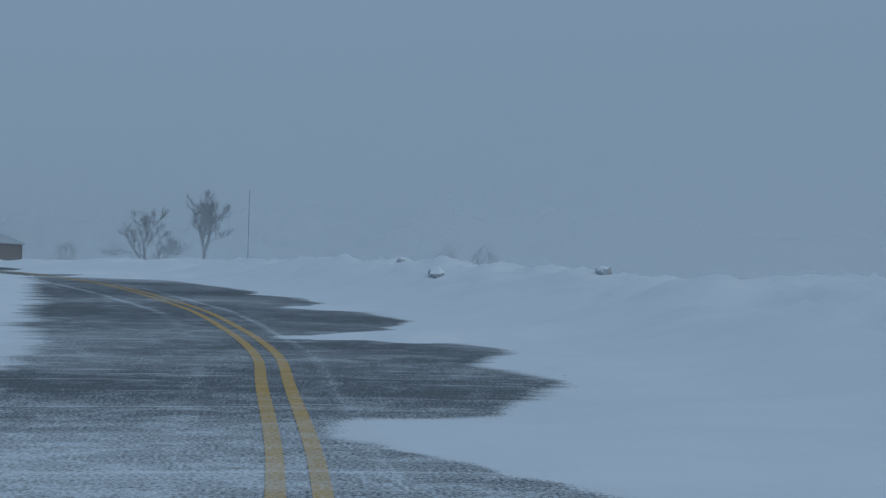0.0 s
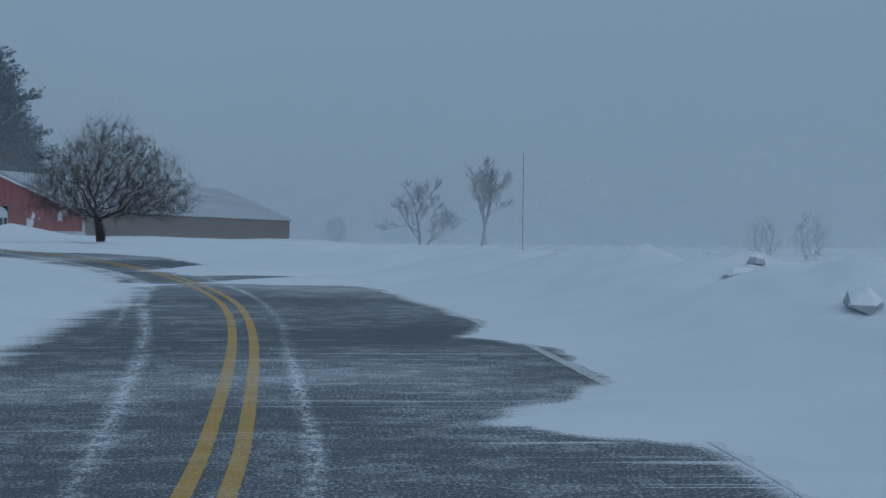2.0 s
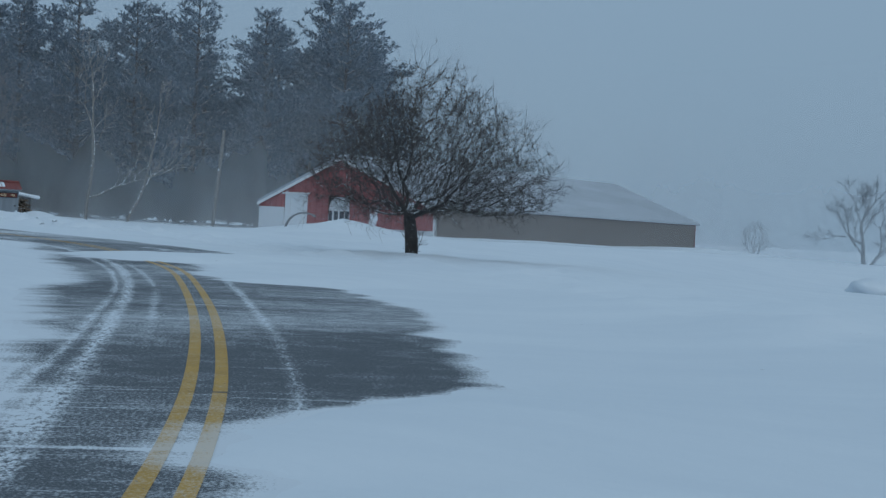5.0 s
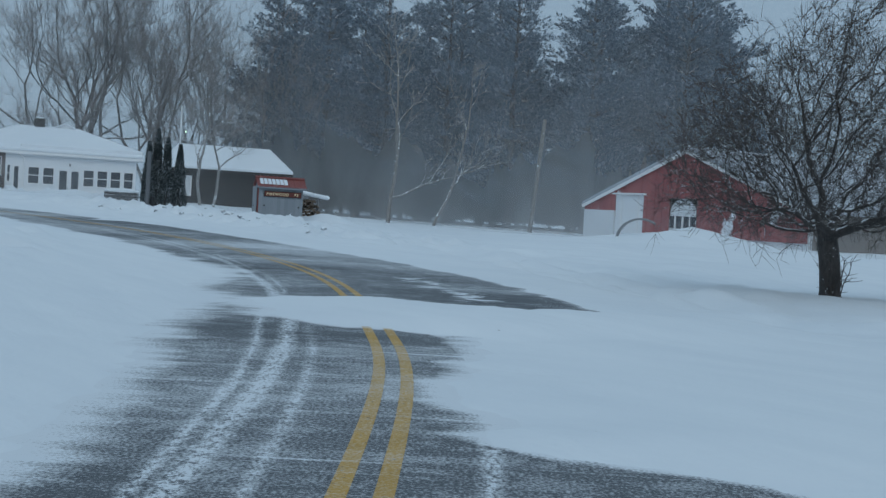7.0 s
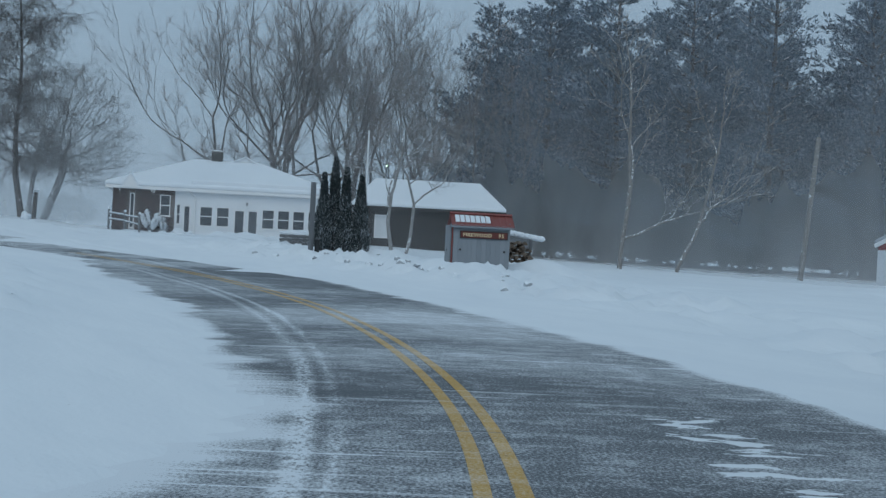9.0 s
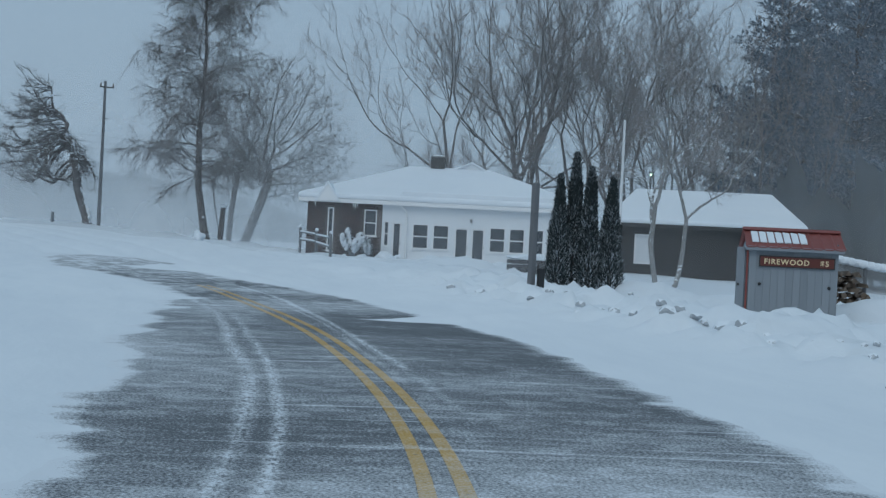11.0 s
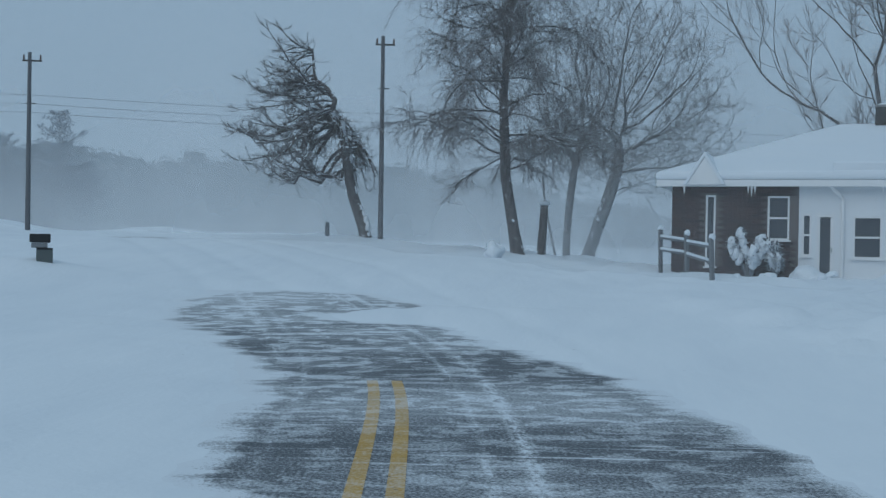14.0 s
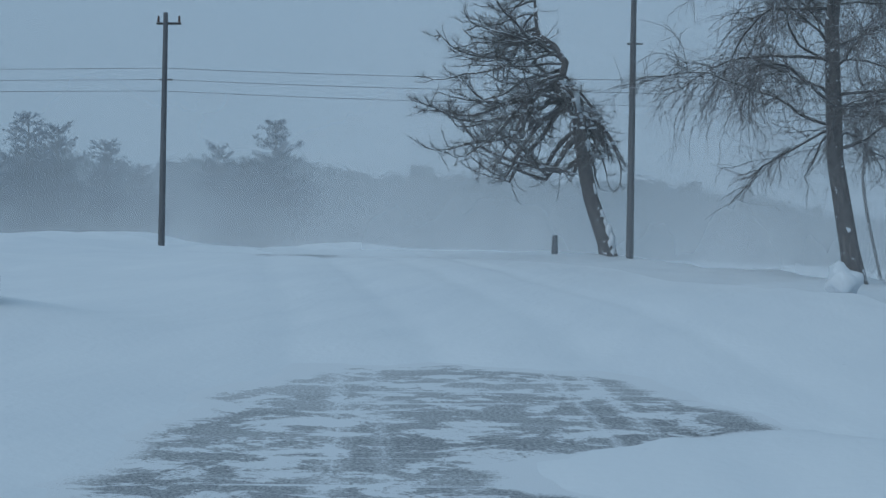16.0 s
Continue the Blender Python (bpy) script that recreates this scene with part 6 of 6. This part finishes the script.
for x in (-0.35, 0.78):
    bm = bmesh.new()
    cyl(bm, (x, 0.1, -0.5), (x, 0.1, 1.18), 0.05, None, 8)
    part("stake", bm, "pole", stack)

# ---- red barn ----
BZ = 2.62
barn = base("barn", pose(-65.5, 90.8, BZ, 0, 0, -3), "long red barn with a snow-covered gable roof", "barn")
HALF, LONG, BE, BP = 7.8, 30.5, 1.62, 4.55
arch = [(-1.2, 0.75, 2.05)]
for k in range(56):
    x0 = -HALF + k * (2 * HALF / 56)
    x1 = x0 + 2 * HALF / 56 - 0.012
    zt = BE + (BP - BE) * (1 - abs((x0 + x1) / 2) / HALF) - 0.05
    lo = 1.3 if x1 < -5.25 else 0.2
    if -5.3 < (x0 + x1) / 2 < -2.95:
        lo = 2.22
    if -1.2 < (x0 + x1) / 2 < 0.75:
        lo = 2.1
    if zt > lo:
        part("board", boxes((((x0 + x1) / 2, -0.02 - 0.012 * (k % 2), (lo + zt) / 2), (x1 - x0, 0.04, zt - lo)), bevel=0.006), "barn_red", barn)
part("base_wall", boxes(((-6.56, -0.02, 0.3), (2.46, 0.1, 2.1))), "block", barn, "white rendered corner below the boards")
part("base_wall", panel_with_holes(-HALF, HALF, -0.8, 1.0, [(-5.3, -3.0, -0.8, 1.0), (-1.15, 0.7, 0.55, 1.0)], 0.02, 0.3), "block", barn, "block wall plastered with blown snow")
part("gable_core", prism([(-HALF, 1.0), (-5.32, 1.0), (-5.32, 2.2), (-2.98, 2.2), (-2.98, 1.0), (-1.17, 1.0), (-1.17, 2.08), (0.72, 2.08), (0.72, 1.0), (HALF, 1.0), (HALF, BE), (0, BP - 0.06), (-HALF, BE)], 0.02, 0.12), "barn_side", barn)
bdoor = part("barn_door", boxes(((-4.16, 0.03, 0.7), (2.26, 0.06, 3.0)), bevel=0.01), "siding", barn, "pale painted barn door")
for x in (-4.8, -3.52):
    part("door_batten", boxes(((x, -0.02, 0.7), (0.1, 0.03, 2.9)), bevel=0.006), "trim", bdoor)
part("door_lintel", boxes(((-4.16, -0.1, 2.26), (2.6, 0.12, 0.1)), bevel=0.01), "trim", bdoor)
pts = [(-1.15, 0.55)] + [(-0.225 + 0.925 * math.cos(a), 1.35 + 0.72 * math.sin(a)) for a in np.linspace(math.pi, 0, 13)] + [(0.7, 0.55)]
awin = part("arched_window", prism(pts, 0.05, 0.1), "block", barn, "arched window plastered white with snow")
for x in (-0.75, -0.225, 0.3):
    part("muntin", boxes(((x, 0.03, 0.9), (0.06, 0.05, 0.7))), "trim", awin)
for x in (-0.95, -0.49, 0.04, 0.5):
    part("pane", boxes(((x, 0.04, 0.88), (0.36, 0.02, 0.62))), "glass", awin)
part("side_wall", boxes(((HALF - 0.1, LONG / 2 + 0.06, 0.4), (0.2, LONG - 0.14, 2.4))), "barn_side", barn, "brown board side wall under a low eave")
part("side_wall", boxes(((-HALF + 0.1, LONG / 2 + 0.06, 0.4), (0.2, LONG - 0.14, 2.4))), "barn_side", barn)
part("back_gable", prism([(-HALF, -0.8), (HALF, -0.8), (HALF, BE), (0, BP - 0.06), (-HALF, BE)], LONG - 0.14, LONG), "barn_red", barn)


def gable_roof(half, y0, y1, eave, peak, thick, over):
    k = (peak - eave) / half
    lo = eave - k * over
    bm = prism([(-half - over, lo), (0, peak), (half + over, lo), (half + over, lo + thick), (0.0, peak + thick * 1.15), (-half - over, lo + thick)], y0, y1)
    bmesh.ops.bevel(bm, geom=list(bm.edges), offset=thick * 0.3, segments=2, affect="EDGES", profile=0.5)
    return bm


part("roof", gable_roof(HALF, -0.16, LONG + 0.4, BE + 0.02, BP + 0.02, 0.2, 0.12), "thin_snow", barn, "long gable roof under thin wind-worn snow")
for sgn in (-1, 1):
    a = math.degrees(math.atan2(BP - BE, HALF))
    part("bargeboard", boxes(((sgn * (HALF + 0.1) / 2, -0.185, (BE + BP) / 2 - 0.1), (8.35, 0.05, 0.18), (0, sgn * a, 0)), bevel=0.006), "trim", barn)

pipe = base("culvert_ring", pose(-60.9, 82.95, ground_z(-60.9, 82.95) - 0.25, 0, 0, 35), "grey curved culvert ring sunk in a snow heap", "culvert pipe")
bm = bmesh.new()
prev = None
for i in range(19):
    a = math.pi * (1.02 - 0.72 * i / 18)
    ring = [bm.verts.new((r * math.cos(a), y, -0.1 + r * 0.95 * math.sin(a))) for r, y in ((1.0, -0.14), (1.09, -0.14), (1.09, 0.14), (1.0, 0.14))]
    if prev:
        for j in range(4):
            bm.faces.new((prev[j], prev[(j + 1) % 4], ring[(j + 1) % 4], ring[j]))
    prev = ring
bmesh.ops.recalc_face_normals(bm, faces=bm.faces)
part("ring", bm, "metal", pipe, "dull grey metal band")


# ---- poles and wires ----
def utility_pole(x, y, top, label, arm_turn):
    z = ground_z(x, y)
    root = base("utility_pole", pose(x, y, z), label, "utility pole", "roadside utility poles")
    h = top - z
    bm = bmesh.new()
    cyl(bm, (0, 0, -0.5), (0.02, -0.02, h), 0.092, 0.062, 12)
    part("pole", bm, "pole", root)
    arm = part("crossarm", boxes(((0.06 * math.cos(radians(arm_turn)), 0.06 * math.sin(radians(arm_turn)), h - 0.28), (0.66, 0.05, 0.06), (0, 0, arm_turn)), bevel=0.01), "pole_dark", root)
    c, s = math.cos(radians(arm_turn)), math.sin(radians(arm_turn))
    for k in (0.34, -0.22):
        bm = bmesh.new()
        cyl(bm, (k * c, k * s, h - 0.24), (k * c, k * s, h - 0.08), 0.035, 0.025, 8)
        part("insulator", bm, "ceramic", arm)
    bm = bmesh.new()
    cyl(bm, (-0.16 * c, -0.16 * s, h - 1.75), (0.2 * c, 0.2 * s, h - 1.75), 0.025)
    part("bracket", bm, "metal", root)
    return root


utility_pole(-106.5, 42.4, 10.15, "grey wooden utility pole at a snowy road edge", 100)
utility_pole(-106.5, 54.6, 10.75, "grey wooden utility pole beside a bent larch", 100)


def cable(a, b, sag, label):
    a, b = np.array(a, float), np.array(b, float)
    u = np.linspace(0, 1, 17)[:, None]
    line = a + (b - a) * u - np.array((0, 0, 1.0)) * sag * 4 * u * (1 - u)
    t = Tubes()
    t.tube(line, [0.0055] * 17, 5)
    tagged(t.make("power_line", "wire", None, label), "", "power line", "overhead power lines")


for k in range(3):
    dz = 8.1 + 0.3 * k
    cable((-100, -22, dz + 1.1), (-106.5, 42.4, dz), 0.3, "thin black power line strung between poles")
    cable((-106.5, 42.4, dz), (-106.5, 54.6, dz - 0.55), 0.05, "thin black power line strung between poles")
    cable((-106.5, 54.6, dz - 0.55), (-125, 100, dz + 0.4), 0.4, "thin black power line running towards the trees")


def stick(name, x, y, top, r, mat, label, category, lean=(0, 0), square=False, group=""):
    z = ground_z(x, y)
    root = base(name, pose(x, y, z), label, category, group)
    if square:
        bm = boxes(((0, 0, (top - z) / 2 - 0.2), (r * 2, r * 2, top - z + 0.4), (0, 0, 25)), bevel=0.015)
    else:
        bm = bmesh.new()
        cyl(bm, (0, 0, -0.4), (lean[0], lean[1], top - z), r, r * 0.75, 12)
    part("shaft", bm, mat, root)
    return root


p = stick("wooden_post", -74.0, 65.7, 5.22, 0.068, "pole", "thick dark square wooden post standing in ploughed snow", "post", square=True)
part("shaft_board", boxes(((0.08, 0.2, 0.2), (0.1, 0.16, 0.7), (0, 0, 25)), bevel=0.015), "black", p, "short dark board behind the post")
stick("flag_pole", -86.2, 72.6, 8.35, 0.055, "white_pole", "thin white metal pole behind the cedars", "flag pole")
stick("leaning_pole", -79.5, 92.5, 9.3, 0.14, "birch", "pale leaning wooden pole before the pines", "pole", lean=(0.35, 0.45))
stick("far_pole", -23.5, 88.6, 8.0, 0.026, "snow_haze", "thin grey pole standing in the open field", "pole")
stump = stick("broken_stump", -101.1, 59.95, 5.02, 0.14, "bark_snowy", "broken dark tree stump capped with snow", "stump", lean=(-0.08, 0.1))
part("snow_cap", lump(bmesh.new(), (-0.08, 0.1, 5.02 - ground_z(-101.1, 59.95)), (0.17, 0.17, 0.07), 2, 2), "snow", stump)
stick("marker_stake", -109.3, 52.3, ground_z(-109.3, 52.3) + 0.5, 0.1, "snow_haze", "short grey stake standing in the drift", "stake")
snow_heap("snow_block", -95.0, 58.85, (0.27, 0.23, 0.23), 40, "snow-capped round block at the edge of the drift", -0.1)

zm = 3.04
mail = base("mailbox", pose(-87.5, 50.9, zm, 0, 0, 115), "black mailbox above a grey newspaper box, standing in a snow bank", "mailbox")
mb = part("box", boxes(((-0.04, 0, 0.72), (0.36, 0.26, 0.16)), bevel=0.02), "black", mail)
part("snow_cap", lump(bmesh.new(), (-0.04, 0, 0.805), (0.17, 0.12, 0.018), 3, 2), "snow", mb)
part("shelf", boxes(((-0.05, 0, 0.59), (0.28, 0.2, 0.09)), bevel=0.01), "metal", mail, "grey shelf under the mailbox")
nb = part("newspaper_box", boxes(((0.04, -0.02, 0.40), (0.28, 0.30, 0.29)), bevel=0.015), "grey_box", mail, "dull grey-green newspaper box")
part("rim", boxes(((0.04, -0.175, 0.53), (0.29, 0.02, 0.03)), bevel=0.004), "black", nb)
part("post", boxes(((0, 0.02, 0.0), (0.1, 0.1, 0.5))), "pole_dark", mail)

gz0 = ground_z(-27.85, 85.45)
rail = base("pole_rail", pose(-27.85, 85.45, gz0), "dark wooden pole rail half buried behind a snow bank", "fence")
for k in range(2):
    x, y = k * 2.8, -k * 1.0
    z = ground_z(-27.85 + x, 85.45 + y) - gz0
    part("post", boxes(((x, y, z + 0.25), (0.11, 0.11, 1.1)), bevel=0.015), "pole_dark", rail)
bm = bmesh.new()
cyl(bm, (-1.2, 0.43, 0.68), (3.0, -1.08, 0.56), 0.065, 0.055, 9)
part("rail", bm, "pole_dark", rail)


def wagon_wheel(x, y, z, r, turn):
    """A wooden wheel with an iron tyre, standing on edge and half drifted over."""
    root = base("wagon_wheel", pose(x, y, z, 0, -8, turn), "old dark wooden wagon wheel half buried in a drift", "wheel")
    for name, r0, r1, wide, mat in (("rim", r - 0.10, r - 0.012, 0.07, "pole_dark"), ("tyre", r - 0.014, r, 0.085, "black")):
        bm, prev, first = bmesh.new(), None, None
        for i in range(37):
            a = 2 * math.pi * i / 36
            ring = first if i == 36 else [bm.verts.new((q * math.cos(a), w, q * math.sin(a))) for q, w in ((r0, -wide / 2), (r1, -wide / 2), (r1, wide / 2), (r0, wide / 2))]
            first = first or ring
            if prev:
                for j in range(4):
                    bm.faces.new((prev[j], prev[(j + 1) % 4], ring[(j + 1) % 4], ring[j]))
            prev = ring
        bmesh.ops.recalc_face_normals(bm, faces=bm.faces)
        part(name, bm, mat, root)
    bm = bmesh.new()
    cyl(bm, (0, -0.13, 0), (0, 0.13, 0), 0.10, 0.085, 12)
    part("hub", bm, "pole_dark", root)
    for i in range(12):
        a = 2 * math.pi * i / 12 + 0.13
        bm = bmesh.new()
        cyl(bm, (0.08 * math.cos(a), 0, 0.08 * math.sin(a)), ((r - 0.09) * math.cos(a), 0, (r - 0.09) * math.sin(a)), 0.024, 0.019, 7)
        part("spoke", bm, "pole_dark", root)
    part("snow_cap", lump(bmesh.new(), (-0.28, 0, r * 0.84), (0.42, 0.16, 0.10), 6, 3, 0.3), "snow", root, "crust of blown snow on the rim")


wagon_wheel(-29.35, 86.0, ground_z(-29.35, 86.0) - 0.16, 0.68, -20)
snow_heap("snow_drift", -29.95, 85.9, (1.5, 1.0, 0.55), 37, "smooth drift of snow heaped against a wagon wheel", 0.3, category="snow drift")
stick("marker_post", -11.5, 47, ground_z(-11.5, 47) + 0.14, 0.05, "black", "short black marker just showing over a snow bank", "post")

# ---- ploughed lumps along the bank ----
def chunk(x, y, size, seed, mat, label, category, group):
    """A broken block of packed snow: a hull of scattered points, softened."""
    rng = random.Random(seed)
    bm = bmesh.new()
    for k in range(34):
        a, u = rng.uniform(0, 6.28), rng.uniform(-0.6, 1)
        r = math.sqrt(1 - u * u * 0.8) * rng.uniform(0.8, 1.05)
        bm.verts.new((math.cos(a) * r * size[0], math.sin(a) * r * size[1], u * size[2]))
    bmesh.ops.convex_hull(bm, input=list(bm.verts))
    bmesh.ops.delete(bm, geom=[v for v in bm.verts if not v.link_faces], context="VERTS")
    ob = part("snow_lump", bm, mat)
    ob.matrix_world = pose(x, y, ground_z(x, y) + size[2] * 0.12, rng.uniform(-14, 14), rng.uniform(-14, 14), rng.uniform(0, 360))
    return tagged(ob, label, category, group)


DIRTY = "hard dirty lump of ploughed snow on the bank"
for k, (x, y, w) in enumerate(((-67.7, 65.3, 0.24), (-66.7, 65.25, 0.22), (-65.4, 65.3, 0.34), (-65.2, 65.85, 0.2), (-64.6, 65.9, 0.42), (-64.2, 66.0, 0.26), (-63.6, 66.1, 0.14), (-62.1, 65.9, 0.12), (-70.5, 65.4, 0.3), (-69.5, 65.3, 0.22), (-68.6, 65.4, 0.16))):
    chunk(x, y, (w * 0.55, w * 0.42, w * 0.36), 300 + k, "dirty_ice", DIRTY, "snow lump", "ploughed snow lumps")
rl = random.Random(12)
for k in range(70):
    if k < 24:
        s, d = rl.uniform(90, 108), rl.uniform(5.2, 7.6)
    elif k < 34:
        s, d = rl.uniform(8, 40), rl.uniform(6, 11)
    elif k < 46:
        s, d = rl.uniform(76, 118), -rl.uniform(4.6, 8)
    else:
        s, d = None, None
    if s is None:
        x, y = -92.6 + rl.uniform(-1.4, 1.6) + 0.27 * (k - 58) * 0.25, 68.6 + (k - 58) * 0.36 + rl.uniform(-0.5, 0.5)
    else:
        x, y = (float(v) for v in on_road(np.array(s), np.array(d)))
    big = rl.uniform(0.05, 0.13) * (1.0 if k < 24 else 2.0 if k < 34 else 0.55 if k < 46 else 1.5)
    if k < 46:
        chunk(x, y, (big * rl.uniform(0.9, 1.4), big, big * rl.uniform(0.6, 0.9)), 50 + k, "dirty_ice", DIRTY, "snow lump", "ploughed snow lumps")
    else:
        chunk(x, y, (big * rl.uniform(0.9, 1.5), big, big * rl.uniform(0.6, 1.0)), 50 + k, "snow", "broken block of shovelled snow before the porch", "snow lump", "shovelled snow blocks")


# ---- haze veils: see-through sheets added to stand in for airborne snow ----
def haze_veil(line, height, thick, seed, label):
    """A wavering see-through sheet that imitates haze of airborne snow, densest at the ground and fraying out above."""
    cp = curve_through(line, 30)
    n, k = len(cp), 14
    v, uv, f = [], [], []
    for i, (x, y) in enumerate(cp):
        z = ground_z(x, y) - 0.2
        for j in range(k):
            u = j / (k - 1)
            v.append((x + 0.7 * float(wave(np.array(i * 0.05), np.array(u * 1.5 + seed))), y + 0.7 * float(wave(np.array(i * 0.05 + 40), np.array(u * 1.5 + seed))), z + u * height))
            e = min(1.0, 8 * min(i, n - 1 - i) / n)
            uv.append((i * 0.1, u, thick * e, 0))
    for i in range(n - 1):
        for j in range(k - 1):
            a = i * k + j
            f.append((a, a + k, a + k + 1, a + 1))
    tagged(grid_part("haze_veil", v, f, "haze_veil", None, label, True, np.array(uv)), "", "blowing snow", "spindrift over the fields", "stuff")


haze_veil([(-132, 94), (-112, 89), (-100, 89.8), (-90, 93.8), (-81, 98.3), (-77, 101.2), (-75.4, 105), (-74.6, 112), (-73.6, 122), (-72, 140)], 28, 0.40, 1, "see-through haze sheet for blowing snow before the pines")
haze_veil([(-142, 118), (-128, 96), (-121, 78), (-119, 58), (-121, 36), (-130, 10), (-150, -18)], 21, 0.24, 2, "see-through haze sheet for blowing snow over the fields")
haze_veil([(-74, 128), (-60, 126.5), (-46, 122), (-28, 108), (-10, 95), (10, 88), (45, 76)], 15, 0.56, 3, "see-through haze sheet for blowing snow over the fields")
haze_veil([(-98, 93), (-84, 88.5), (-70, 86.6), (-56, 87.5), (-50, 94), (-47, 108), (-46, 126)], 8, 0.13, 4, "see-through haze sheet for blowing snow before the barn")
haze_veil([(-106.5, 70), (-107.6, 65), (-108.3, 60), (-109.6, 55), (-113, 48), (-120, 40)], 14, 0.32, 5, "see-through haze sheet for blowing snow behind the house")
haze_veil([(-75, 79), (-82.5, 72.5), (-87.5, 66.5), (-92, 61), (-98, 56), (-103, 52.5), (-107, 46), (-110, 36)], 12, 0.13, 6, "see-through haze sheet for blowing snow past the house")
haze_veil([(-112, 112), (-140, 92), (-152, 70), (-155, 45), (-150, 15), (-135, -15), (-110, -40)], 22, 0.62, 7, "dense haze sheet for blowing snow before the far wood")
haze_veil([(9, -12), (10.5, 6), (8.5, 20), (4, 36), (-3, 50), (-13, 63), (-24, 74)], 4.5, 0.42, 8, "low haze sheet for snow blowing off the roadside bank")
